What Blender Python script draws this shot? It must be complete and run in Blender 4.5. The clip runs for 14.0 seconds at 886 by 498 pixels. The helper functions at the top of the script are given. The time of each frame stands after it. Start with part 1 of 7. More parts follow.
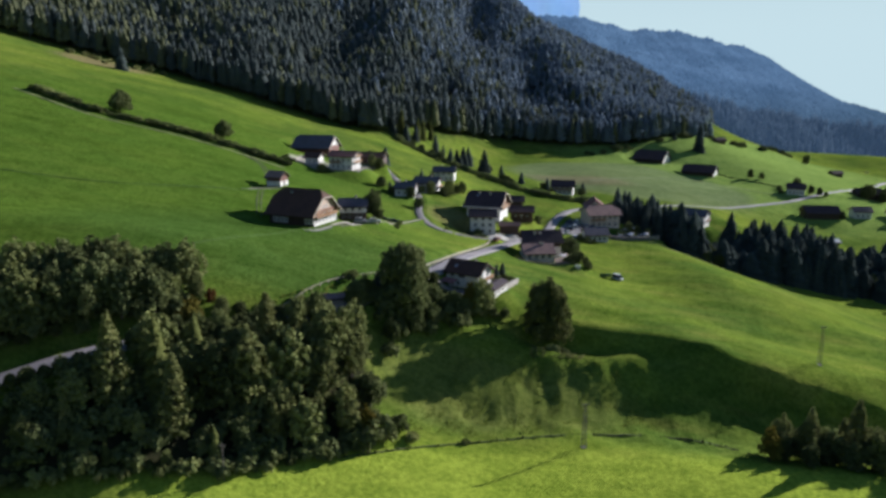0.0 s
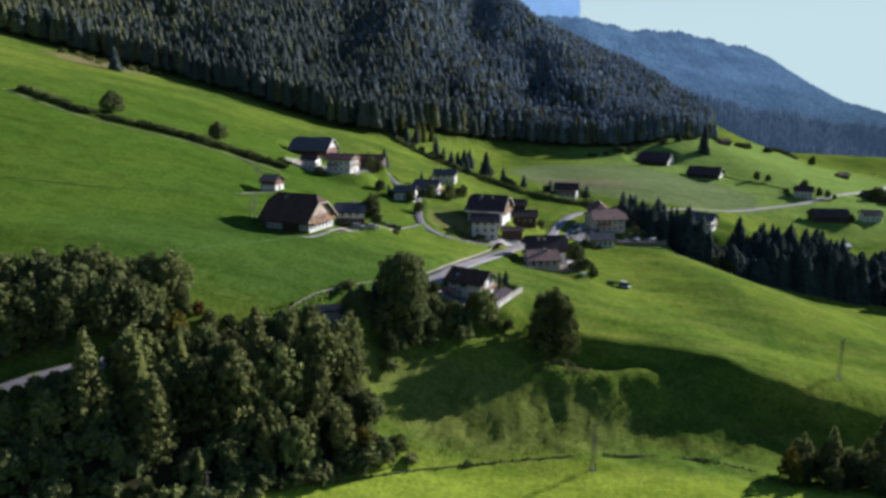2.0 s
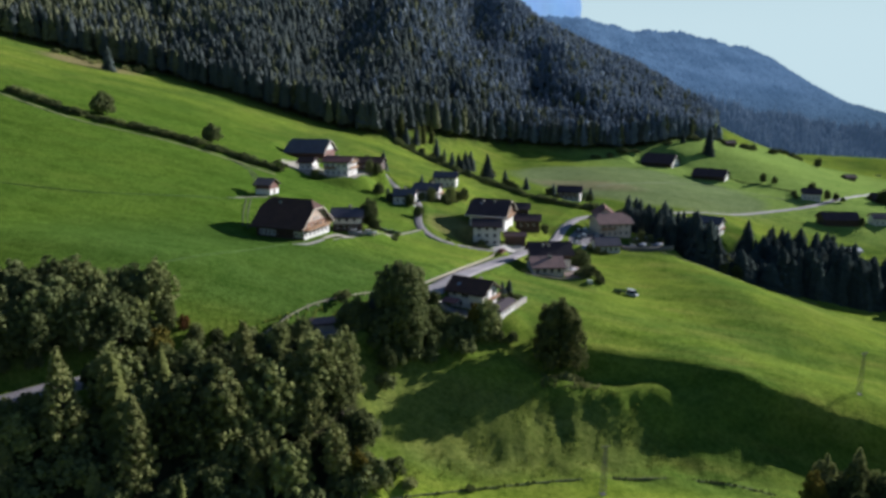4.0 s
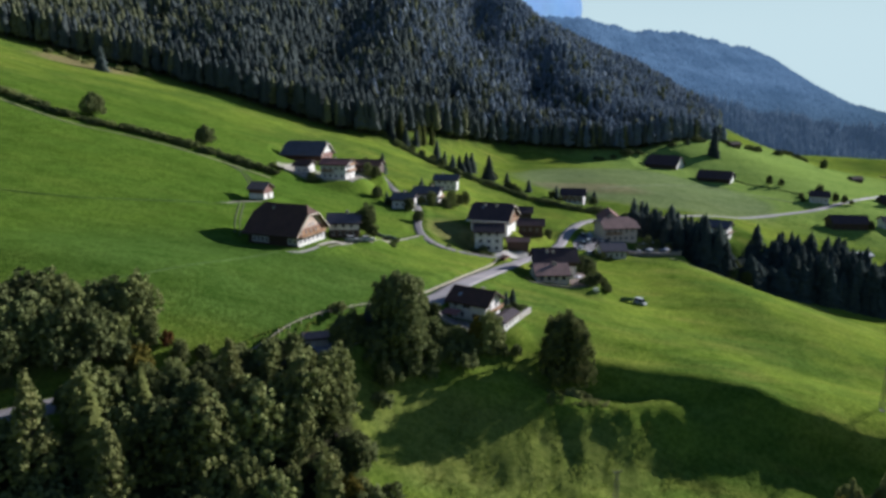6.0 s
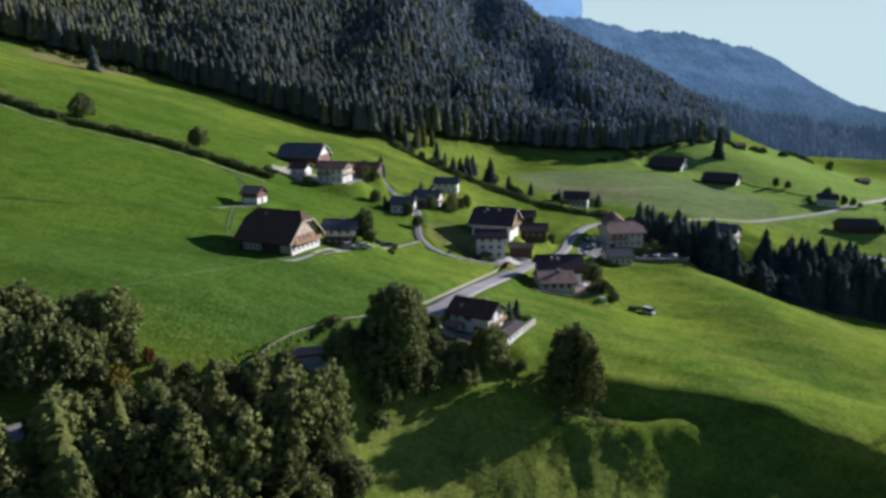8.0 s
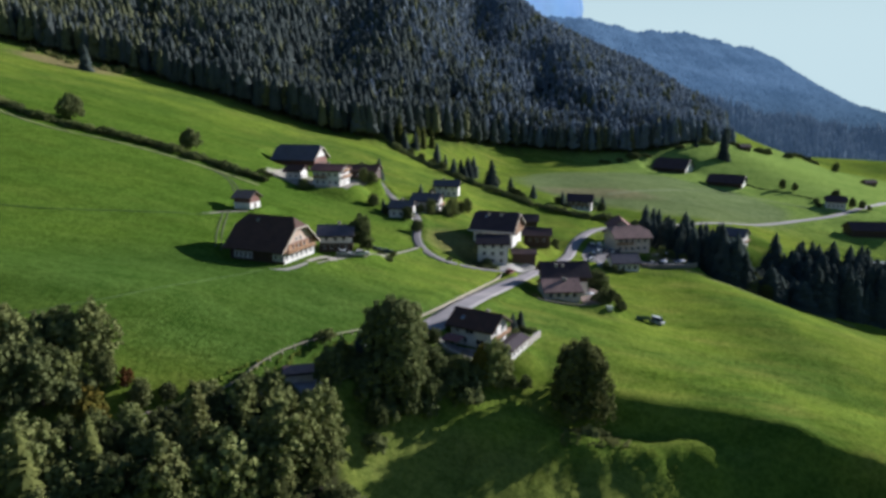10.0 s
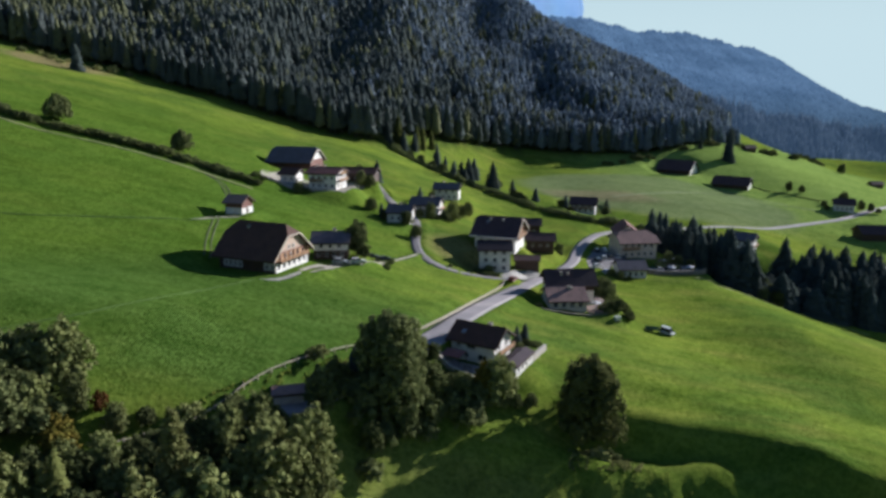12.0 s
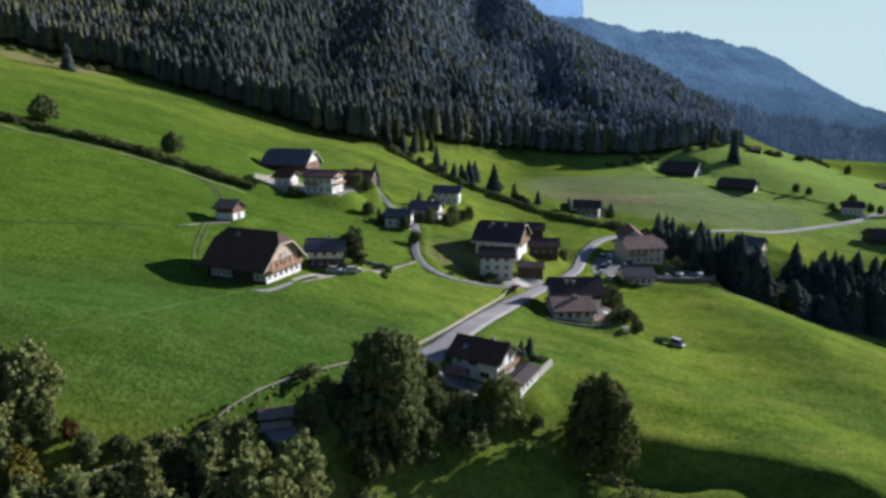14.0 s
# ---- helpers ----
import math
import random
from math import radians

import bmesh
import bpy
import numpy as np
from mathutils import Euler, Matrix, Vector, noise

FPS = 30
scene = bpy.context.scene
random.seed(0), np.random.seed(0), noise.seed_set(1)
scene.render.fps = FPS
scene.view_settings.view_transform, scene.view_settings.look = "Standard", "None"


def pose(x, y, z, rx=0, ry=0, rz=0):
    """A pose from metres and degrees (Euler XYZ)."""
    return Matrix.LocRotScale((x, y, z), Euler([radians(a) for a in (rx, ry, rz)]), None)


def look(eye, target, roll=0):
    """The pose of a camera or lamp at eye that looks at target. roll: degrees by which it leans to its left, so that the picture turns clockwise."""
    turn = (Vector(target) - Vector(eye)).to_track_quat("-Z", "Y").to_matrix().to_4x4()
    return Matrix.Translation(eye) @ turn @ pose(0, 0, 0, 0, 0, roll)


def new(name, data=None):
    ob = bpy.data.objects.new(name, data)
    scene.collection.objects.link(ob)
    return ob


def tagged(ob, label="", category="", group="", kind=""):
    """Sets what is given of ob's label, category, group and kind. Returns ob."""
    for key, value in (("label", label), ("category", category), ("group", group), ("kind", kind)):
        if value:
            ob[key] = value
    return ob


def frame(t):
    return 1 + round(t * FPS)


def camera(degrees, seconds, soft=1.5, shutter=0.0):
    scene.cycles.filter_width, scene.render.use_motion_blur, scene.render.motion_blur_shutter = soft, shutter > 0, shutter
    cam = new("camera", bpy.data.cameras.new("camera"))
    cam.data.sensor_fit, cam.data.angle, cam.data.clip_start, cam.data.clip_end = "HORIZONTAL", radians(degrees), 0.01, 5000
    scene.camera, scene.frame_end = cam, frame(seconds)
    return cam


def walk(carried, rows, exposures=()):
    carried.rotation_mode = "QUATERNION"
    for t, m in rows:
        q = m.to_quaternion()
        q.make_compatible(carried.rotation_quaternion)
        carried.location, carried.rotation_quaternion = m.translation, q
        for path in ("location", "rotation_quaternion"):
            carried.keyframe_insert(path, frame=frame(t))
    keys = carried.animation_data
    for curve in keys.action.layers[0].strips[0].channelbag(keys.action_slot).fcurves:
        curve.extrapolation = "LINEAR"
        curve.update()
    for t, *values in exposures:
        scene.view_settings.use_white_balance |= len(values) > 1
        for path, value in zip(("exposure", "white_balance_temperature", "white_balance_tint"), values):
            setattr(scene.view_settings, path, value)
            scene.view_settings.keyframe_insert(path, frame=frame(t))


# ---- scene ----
# The drone flies level, straight ahead along y, looking a little down.
EYE = 90.0
cam = camera(65.45, 14.0, 3.2)
ROWS = [
    (0.0, 0.000, 76.788, -0.064, -0.272),
    (1.0, 4.546, 76.816, -0.058, -0.247),
    (2.0, 9.093, 76.842, -0.054, -0.224),
    (3.0, 13.639, 76.867, -0.049, -0.203),
    (4.0, 18.187, 76.890, -0.046, -0.185),
    (5.0, 22.735, 76.911, -0.042, -0.169),
    (6.0, 27.283, 76.931, -0.040, -0.156),
    (7.0, 31.832, 76.950, -0.038, -0.145),
    (8.0, 36.381, 76.967, -0.036, -0.137),
    (9.0, 40.931, 76.982, -0.035, -0.130),
    (10.0, 45.481, 76.996, -0.035, -0.126),
    (11.0, 50.032, 77.009, -0.035, -0.125),
    (12.0, 54.583, 77.019, -0.036, -0.126),
    (13.0, 59.134, 77.029, -0.037, -0.129),
    (14.0, 63.686, 77.037, -0.039, -0.135),
]
walk(cam, [(t, pose(0, y, EYE, rx, ry, rz)) for t, y, rx, ry, rz in ROWS], [(0.0, 0.55, 5800, 17), (14.0, 0.55, 5800, 17)])

# ---- light ----
SUN_AZIMUTH, SUN_ELEVATION = 57.0, 18.5  # degrees from +y towards +x; above the horizon
world = bpy.data.worlds.new("world")
scene.world = world
world.use_nodes = True
sky = world.node_tree.nodes.new("ShaderNodeTexSky")
sky.sky_type, sky.sun_disc = "NISHITA", False
sky.sun_elevation, sky.sun_rotation = radians(SUN_ELEVATION), radians(SUN_AZIMUTH)
sky.altitude, sky.air_density, sky.dust_density, sky.ozone_density = 2200, 1.9, 0.05, 5.0
background = world.node_tree.nodes["Background"]
background.inputs["Strength"].default_value = 0.050
# a pale haze lies on the horizon and thins out upwards
wn, wl = world.node_tree.nodes, world.node_tree.links
wco, wsep, wfade, wmix = wn.new("ShaderNodeTexCoord"), wn.new("ShaderNodeSeparateXYZ"), wn.new("ShaderNodeMapRange"), wn.new("ShaderNodeMix")
wfade.interpolation_type = "SMOOTHSTEP"
for socket, value in (("From Min", 0.06), ("From Max", 0.34), ("To Min", 1.0), ("To Max", 0.0)):
    wfade.inputs[socket].default_value = value
wmix.data_type = "RGBA"
wmix.inputs["B"].default_value = (8.1, 10.2, 9.6, 1)
wl.new(wco.outputs["Generated"], wsep.inputs[0])
wl.new(wsep.outputs["Z"], wfade.inputs["Value"])
wl.new(wfade.outputs["Result"], wmix.inputs["Factor"])
wl.new(sky.outputs[0], wmix.inputs["A"])
wl.new(wmix.outputs["Result"], background.inputs["Color"])
sun_data = bpy.data.lights.new("sun", "SUN")
sun_data.energy, sun_data.angle, sun_data.color = 5.7, radians(0.6), (1.0, 0.95, 0.84)
sun = new("sun", sun_data)
az, el = radians(SUN_AZIMUTH), radians(SUN_ELEVATION)
to_sun = Vector((math.sin(az) * math.cos(el), math.cos(az) * math.cos(el), math.sin(el)))
sun.matrix_world = look(Vector((0, 200, 300)) + to_sun * 100, (0, 200, 300))

# ---- materials ----
def nodes_of(name):
    m = bpy.data.materials.new(name)
    m.use_nodes = True
    return m, m.node_tree.nodes, m.node_tree.links


def noise_node(nt, ln, vector, scale, detail=4.0, rough=0.6):
    n = nt.new("ShaderNodeTexNoise")
    n.inputs["Scale"].default_value, n.inputs["Detail"].default_value = scale, detail
    n.inputs["Roughness"].default_value = rough
    if vector is not None:
        ln.new(vector, n.inputs["Vector"])
    return n.outputs["Fac"]


def mix_node(nt, ln, fac, a, b, kind="MIX"):
    n = nt.new("ShaderNodeMix")
    n.data_type, n.blend_type = "RGBA", kind
    for socket, value in ((n.inputs["Factor"], fac), (n.inputs["A"], a), (n.inputs["B"], b)):
        if isinstance(value, (int, float)):
            socket.default_value = value
        elif isinstance(value, (tuple, list)):
            socket.default_value = (*value, 1)
        else:
            ln.new(value, socket)
    return n.outputs["Result"]


def ramp_node(nt, ln, fac, lo, hi):
    n = nt.new("ShaderNodeMapRange")
    n.interpolation_type = "SMOOTHSTEP"
    n.inputs["From Min"].default_value, n.inputs["From Max"].default_value = lo, hi
    ln.new(fac, n.inputs["Value"])
    return n.outputs["Result"]


def math_node(nt, ln, op, a, b=0.0):
    n = nt.new("ShaderNodeMath")
    n.operation = op
    for socket, value in ((n.inputs[0], a), (n.inputs[1], b)):
        if isinstance(value, (int, float)):
            socket.default_value = value
        else:
            ln.new(value, socket)
    return n.outputs[0]


def place_node(nt, ln, stretch=(1, 1, 1), spin=0.0):
    """The object's own coordinates, shifted by the object's random number, so that copies differ."""
    co = nt.new("ShaderNodeTexCoord")
    mp = nt.new("ShaderNodeMapping")
    mp.inputs["Scale"].default_value = stretch
    mp.inputs["Rotation"].default_value = (0, 0, radians(spin))
    ln.new(co.outputs["Object"], mp.inputs["Vector"])
    return mp.outputs[0]


def surface(name, colour, second, scale=1.0, fine=12.0, rough=0.8, bump=0.05, stretch=(1, 1, 1), dirt=None, metallic=0.0):
    """Two colours mixed by a coarse and a fine noise, with a bump and an optional dirt colour."""
    m, nt, ln = nodes_of(name)
    p = nt["Principled BSDF"]
    at = place_node(nt, ln, stretch)
    coarse, grain = noise_node(nt, ln, at, scale), noise_node(nt, ln, at, fine, 3.0)
    c = mix_node(nt, ln, ramp_node(nt, ln, coarse, 0.3, 0.7), colour, second)
    c = mix_node(nt, ln, ramp_node(nt, ln, grain, 0.35, 0.75), c, tuple(v * 0.72 for v in second))
    if dirt:
        stain = ramp_node(nt, ln, noise_node(nt, ln, at, scale * 0.45, 6.0), 0.52, 0.72)
        c = mix_node(nt, ln, stain, c, dirt)
    ln.new(c, p.inputs["Base Color"])
    p.inputs["Roughness"].default_value, p.inputs["Metallic"].default_value = rough, metallic
    b = nt.new("ShaderNodeBump")
    b.inputs["Strength"].default_value, b.inputs["Distance"].default_value = 0.6, bump
    ln.new(grain, b.inputs["Height"])
    ln.new(b.outputs[0], p.inputs["Normal"])
    return m


def roof_tiles(name, colour, second, moss=(0.05, 0.05, 0.035)):
    """Rows of small tiles: a fine wave down the slope, tile to tile tints, stains and moss."""
    m, nt, ln = nodes_of(name)
    p = nt["Principled BSDF"]
    at = place_node(nt, ln)
    vor = nt.new("ShaderNodeTexVoronoi")
    vor.inputs["Scale"].default_value = 2.6
    ln.new(at, vor.inputs["Vector"])
    c = mix_node(nt, ln, ramp_node(nt, ln, noise_node(nt, ln, at, 0.35), 0.3, 0.7), colour, second)
    c = mix_node(nt, ln, math_node(nt, ln, "MULTIPLY", vor.outputs["Color"], 0.45), c, tuple(v * 0.6 for v in colour))
    c = mix_node(nt, ln, ramp_node(nt, ln, noise_node(nt, ln, at, 0.8, 6.0), 0.55, 0.8), c, moss)
    ln.new(c, p.inputs["Base Color"])
    p.inputs["Roughness"].default_value = 0.8
    p.inputs["Specular IOR Level"].default_value = 0.2
    wave = nt.new("ShaderNodeTexWave")
    wave.wave_type, wave.bands_direction = "BANDS", "Z"
    wave.inputs["Scale"].default_value, wave.inputs["Distortion"].default_value = 1.6, 0.4
    ln.new(at, wave.inputs["Vector"])
    b = nt.new("ShaderNodeBump")
    b.inputs["Strength"].default_value, b.inputs["Distance"].default_value = 0.5, 0.05
    ln.new(wave.outputs["Fac"], b.inputs["Height"])
    ln.new(b.outputs[0], p.inputs["Normal"])
    return m


def leaves(name, colour, second, warm=None, through_light=0.24, relief=0.0):
    """Foliage: leaf to leaf and tree to tree tints, some light through the leaf."""
    m, nt, ln = nodes_of(name)
    out, p = nt["Material Output"], nt["Principled BSDF"]
    geo, info = nt.new("ShaderNodeNewGeometry"), nt.new("ShaderNodeObjectInfo")
    at = place_node(nt, ln)
    c = mix_node(nt, ln, geo.outputs["Random Per Island"], colour, second)
    patch = ramp_node(nt, ln, noise_node(nt, ln, at, 0.35, 3.0), 0.35, 0.7)
    c = mix_node(nt, ln, math_node(nt, ln, "MULTIPLY", patch, 0.6), c, warm or tuple(v * 1.35 for v in second))
    hue = nt.new("ShaderNodeHueSaturation")
    tint = nt.new("ShaderNodeMapRange")
    tint.inputs["To Min"].default_value, tint.inputs["To Max"].default_value = 0.70, 1.25
    ln.new(info.outputs["Random"], tint.inputs["Value"])
    ln.new(tint.outputs[0], hue.inputs["Value"])
    ln.new(c, hue.inputs["Color"])
    ln.new(hue.outputs[0], p.inputs["Base Color"])
    p.inputs["Roughness"].default_value = 0.65
    p.inputs["Specular IOR Level"].default_value = 0.0
    if relief:
        b = nt.new("ShaderNodeBump")
        b.inputs["Strength"].default_value, b.inputs["Distance"].default_value = 0.9, relief
        ln.new(noise_node(nt, ln, at, 0.75, 4.0, 0.7), b.inputs["Height"])
        ln.new(b.outputs[0], p.inputs["Normal"])
    tr, mx = nt.new("ShaderNodeBsdfTranslucent"), nt.new("ShaderNodeMixShader")
    ln.new(hue.outputs[0], tr.inputs["Color"])
    mx.inputs[0].default_value = through_light
    ln.new(p.outputs[0], mx.inputs[1])
    ln.new(tr.outputs[0], mx.inputs[2])
    ln.new(mx.outputs[0], out.inputs["Surface"])
    return m


def meadow_material():
    m, nt, ln = nodes_of("meadow_grass")
    p = nt["Principled BSDF"]
    at = place_node(nt, ln)
    across = place_node(nt, ln, (0.25, 1.0, 0.25), 14)
    xyz = nt.new("ShaderNodeSeparateXYZ")
    ln.new(at, xyz.inputs[0])
    fresh, deep, dry = (0.207, 0.268, 0.038), (0.122, 0.182, 0.031), (0.279, 0.252, 0.061)
    big = ramp_node(nt, ln, noise_node(nt, ln, at, 0.022, 5.0), 0.40, 0.62)
    c = mix_node(nt, ln, big, fresh, deep)
    mid = ramp_node(nt, ln, noise_node(nt, ln, across, 0.16, 5.0), 0.42, 0.75)
    c = mix_node(nt, ln, math_node(nt, ln, "MULTIPLY", mid, 0.5), c, dry)
    streak = ramp_node(nt, ln, noise_node(nt, ln, place_node(nt, ln, (0.35, 1.0, 0.35), -22), 0.07, 6.0, 0.65), 0.45, 0.68)
    c = mix_node(nt, ln, math_node(nt, ln, "MULTIPLY", streak, 0.45), c, (0.065, 0.128, 0.025))
    # patches of tone in the grass; beyond the village a lately mown, half dried hay meadow
    def spot(x, y, rx, ry, lo, hi):
        a = math_node(nt, ln, "DIVIDE", math_node(nt, ln, "SUBTRACT", xyz.outputs["X"], x), rx)
        b = math_node(nt, ln, "DIVIDE", math_node(nt, ln, "SUBTRACT", xyz.outputs["Y"], y), ry)
        d = math_node(nt, ln, "ADD", math_node(nt, ln, "MULTIPLY", a, a), math_node(nt, ln, "MULTIPLY", b, b))
        d = math_node(nt, ln, "ADD", d, math_node(nt, ln, "MULTIPLY", noise_node(nt, ln, at, 0.05, 4.0), 0.35))
        return ramp_node(nt, ln, math_node(nt, ln, "SUBTRACT", hi, d), 0.0, hi - lo)
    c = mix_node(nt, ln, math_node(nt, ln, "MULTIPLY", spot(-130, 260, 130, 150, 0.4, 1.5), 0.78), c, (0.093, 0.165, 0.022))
    # lower meadow darkened in colour, as the low sun only grazes it
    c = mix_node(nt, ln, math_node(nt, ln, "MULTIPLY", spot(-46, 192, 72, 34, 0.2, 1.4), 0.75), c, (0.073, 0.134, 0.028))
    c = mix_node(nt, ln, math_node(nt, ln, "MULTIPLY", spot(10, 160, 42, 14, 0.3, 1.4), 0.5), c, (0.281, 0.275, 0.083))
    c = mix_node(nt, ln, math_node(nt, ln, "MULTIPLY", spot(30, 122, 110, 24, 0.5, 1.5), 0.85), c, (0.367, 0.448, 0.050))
    # far fields paled in colour for the haze that lies over them
    c = mix_node(nt, ln, math_node(nt, ln, "MULTIPLY", spot(270, 560, 190, 190, 0.6, 1.25), 0.8), c, (0.281, 0.384, 0.098))
    c = mix_node(nt, ln, math_node(nt, ln, "MULTIPLY", spot(125, 455, 85, 62, 0.9, 1.25), 0.75), c, (0.197, 0.235, 0.120))
    c = mix_node(nt, ln, math_node(nt, ln, "MULTIPLY", spot(88, 432, 40, 17, 0.3, 1.3), 0.55), c, (0.281, 0.211, 0.139))
    c = mix_node(nt, ln, math_node(nt, ln, "MULTIPLY", spot(-207, 442, 34, 26, 0.4, 1.25), 0.85), c, (0.279, 0.215, 0.110))
    c = mix_node(nt, ln, math_node(nt, ln, "MULTIPLY", spot(6, 283, 14, 16, 0.3, 1.3), 0.85), c, (0.239, 0.211, 0.083))
    # mottled growth and tufts over all of them
    patchy = ramp_node(nt, ln, noise_node(nt, ln, place_node(nt, ln, (0.6, 1.0, 0.6), 30), 0.25, 6.0, 0.78), 0.42, 0.64)
    c = mix_node(nt, ln, math_node(nt, ln, "MULTIPLY", patchy, 0.55), c, (0.50, 0.60, 0.48), "MULTIPLY")
    swathe = ramp_node(nt, ln, noise_node(nt, ln, place_node(nt, ln, (0.16, 1.0, 0.16), 8), 0.11, 4.0, 0.6), 0.44, 0.66)
    c = mix_node(nt, ln, math_node(nt, ln, "MULTIPLY", swathe, 0.45), c, (0.58, 0.66, 0.52), "MULTIPLY")
    tuft = ramp_node(nt, ln, noise_node(nt, ln, at, 0.9, 6.0, 0.75), 0.42, 0.61)
    c = mix_node(nt, ln, math_node(nt, ln, "MULTIPLY", tuft, 0.62), c, (0.42, 0.52, 0.42), "MULTIPLY")
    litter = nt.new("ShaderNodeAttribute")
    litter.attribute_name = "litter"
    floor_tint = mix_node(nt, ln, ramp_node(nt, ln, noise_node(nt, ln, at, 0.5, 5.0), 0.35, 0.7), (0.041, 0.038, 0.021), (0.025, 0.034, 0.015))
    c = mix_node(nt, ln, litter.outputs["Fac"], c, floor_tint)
    ln.new(c, p.inputs["Base Color"])
    p.inputs["Roughness"].default_value = 0.95
    p.inputs["Specular IOR Level"].default_value = 0.0
    b = nt.new("ShaderNodeBump")
    b.inputs["Strength"].default_value, b.inputs["Distance"].default_value = 0.75, 0.5
    ln.new(noise_node(nt, ln, at, 1.1, 6.0, 0.7), b.inputs["Height"])
    ln.new(b.outputs[0], p.inputs["Normal"])
    return m


MEADOW = meadow_material()
ASPHALT = surface("asphalt", (0.310, 0.282, 0.290), (0.245, 0.225, 0.232), 0.12, 6.0, 0.85, 0.01, dirt=(0.34, 0.305, 0.295))
LANE = surface("old_lane_asphalt", (0.215, 0.200, 0.205), (0.165, 0.155, 0.160), 0.15, 5.0, 0.9, 0.01, dirt=(0.25, 0.235, 0.20))
GRAVEL = surface("pale_gravel", (0.38, 0.35, 0.29), (0.28, 0.26, 0.21), 0.3, 5.0, 0.95, 0.03, dirt=(0.12, 0.16, 0.05))
YARD = surface("yard_concrete", (0.40, 0.38, 0.34), (0.31, 0.30, 0.27), 0.25, 4.0, 0.9, 0.02)
PLASTER = surface("white_plaster", (0.80, 0.78, 0.74), (0.70, 0.68, 0.64), 0.5, 9.0, 0.9, 0.01, dirt=(0.60, 0.57, 0.52))
CREAM = surface("cream_plaster", (0.76, 0.64, 0.53), (0.66, 0.56, 0.46), 0.5, 9.0, 0.9, 0.01, dirt=(0.46, 0.40, 0.33))
STONE = surface("pale_stone_wall", (0.50, 0.46, 0.40), (0.36, 0.33, 0.29), 0.9, 4.0, 0.9, 0.06, dirt=(0.22, 0.21, 0.17))
LARCH = surface("sunburnt_larch", (0.47, 0.29, 0.155), (0.34, 0.19, 0.095), 0.5, 7.0, 0.75, 0.02, (5, 5, 0.6))
DARK_WOOD = surface("dark_stained_wood", (0.085, 0.048, 0.032), (0.055, 0.032, 0.022), 0.5, 7.0, 0.75, 0.02, (5, 5, 0.6))
RED_WOOD = surface("red_brown_boards", (0.20, 0.085, 0.060), (0.14, 0.062, 0.046), 0.5, 7.0, 0.8, 0.02, (5, 5, 0.6))
GREY_WOOD = surface("weathered_wood", (0.23, 0.20, 0.17), (0.15, 0.13, 0.11), 0.5, 7.0, 0.85, 0.02, (5, 5, 0.6))
ROOF_BROWN = roof_tiles("brown_roof_tiles", (0.124, 0.064, 0.049), (0.090, 0.049, 0.040))
ROOF_DARK = roof_tiles("dark_roof_tiles", (0.100, 0.062, 0.066), (0.074, 0.048, 0.052))
ROOF_PLUM = roof_tiles("plum_dark_roof", (0.062, 0.046, 0.056), (0.048, 0.036, 0.044))
ROOF_SLATE = roof_tiles("slate_grey_roof", (0.150, 0.135, 0.158), (0.112, 0.102, 0.120))
ROOF_RED = roof_tiles("faded_red_roof", (0.270, 0.125, 0.110), (0.210, 0.100, 0.090))
ROOF_TAUPE = roof_tiles("taupe_roof_tiles", (0.360, 0.225, 0.195), (0.280, 0.178, 0.155))
METAL = surface("galvanised_metal", (0.45, 0.46, 0.47), (0.36, 0.37, 0.38), 2.0, 20.0, 0.45, 0.003, metallic=0.8)
WHITE_PAINT = surface("white_paint", (0.80, 0.80, 0.78), (0.72, 0.72, 0.70), 1.0, 9.0, 0.5, 0.004)
BARK = surface("grey_brown_bark", (0.13, 0.10, 0.075), (0.075, 0.058, 0.045), 1.2, 9.0, 0.95, 0.05, (3, 3, 0.7))
RUBBER = surface("black_rubber", (0.02, 0.02, 0.02), (0.03, 0.03, 0.03), 3.0, 20.0, 0.8, 0.003)
PALE_LARCH = surface("pale_larch_boards", (0.56, 0.43, 0.33), (0.44, 0.33, 0.25), 0.5, 7.0, 0.8, 0.02, (5, 5, 0.6))
VERGE = surface("pale_verge_board", (0.60, 0.52, 0.43), (0.48, 0.41, 0.33), 0.6, 7.0, 0.8, 0.01)
LEAF_MIXED = leaves("broad_leaves", (0.144, 0.173, 0.064), (0.217, 0.233, 0.086))
LEAF_DARK = leaves("dark_broad_leaves", (0.090, 0.112, 0.046), (0.140, 0.156, 0.062))
LEAF_MID = leaves("mid_green_leaves", (0.121, 0.146, 0.055), (0.192, 0.199, 0.074))
LEAF_OLIVE = leaves("olive_leaves", (0.171, 0.196, 0.069), (0.243, 0.246, 0.095))
LEAF_YELLOW = leaves("yellowing_leaves", (0.150, 0.135, 0.028), (0.110, 0.115, 0.028), (0.22, 0.15, 0.03))
LEAF_RUST = leaves("rusty_leaves", (0.160, 0.065, 0.028), (0.120, 0.075, 0.030), (0.2, 0.09, 0.03))
NEEDLES = leaves("spruce_needles", (0.056, 0.073, 0.070), (0.092, 0.112, 0.100), (0.084, 0.104, 0.086), through_light=0.22)
NEEDLES_OLIVE = leaves("larch_needles", (0.085, 0.100, 0.032), (0.120, 0.130, 0.040), through_light=0.3)


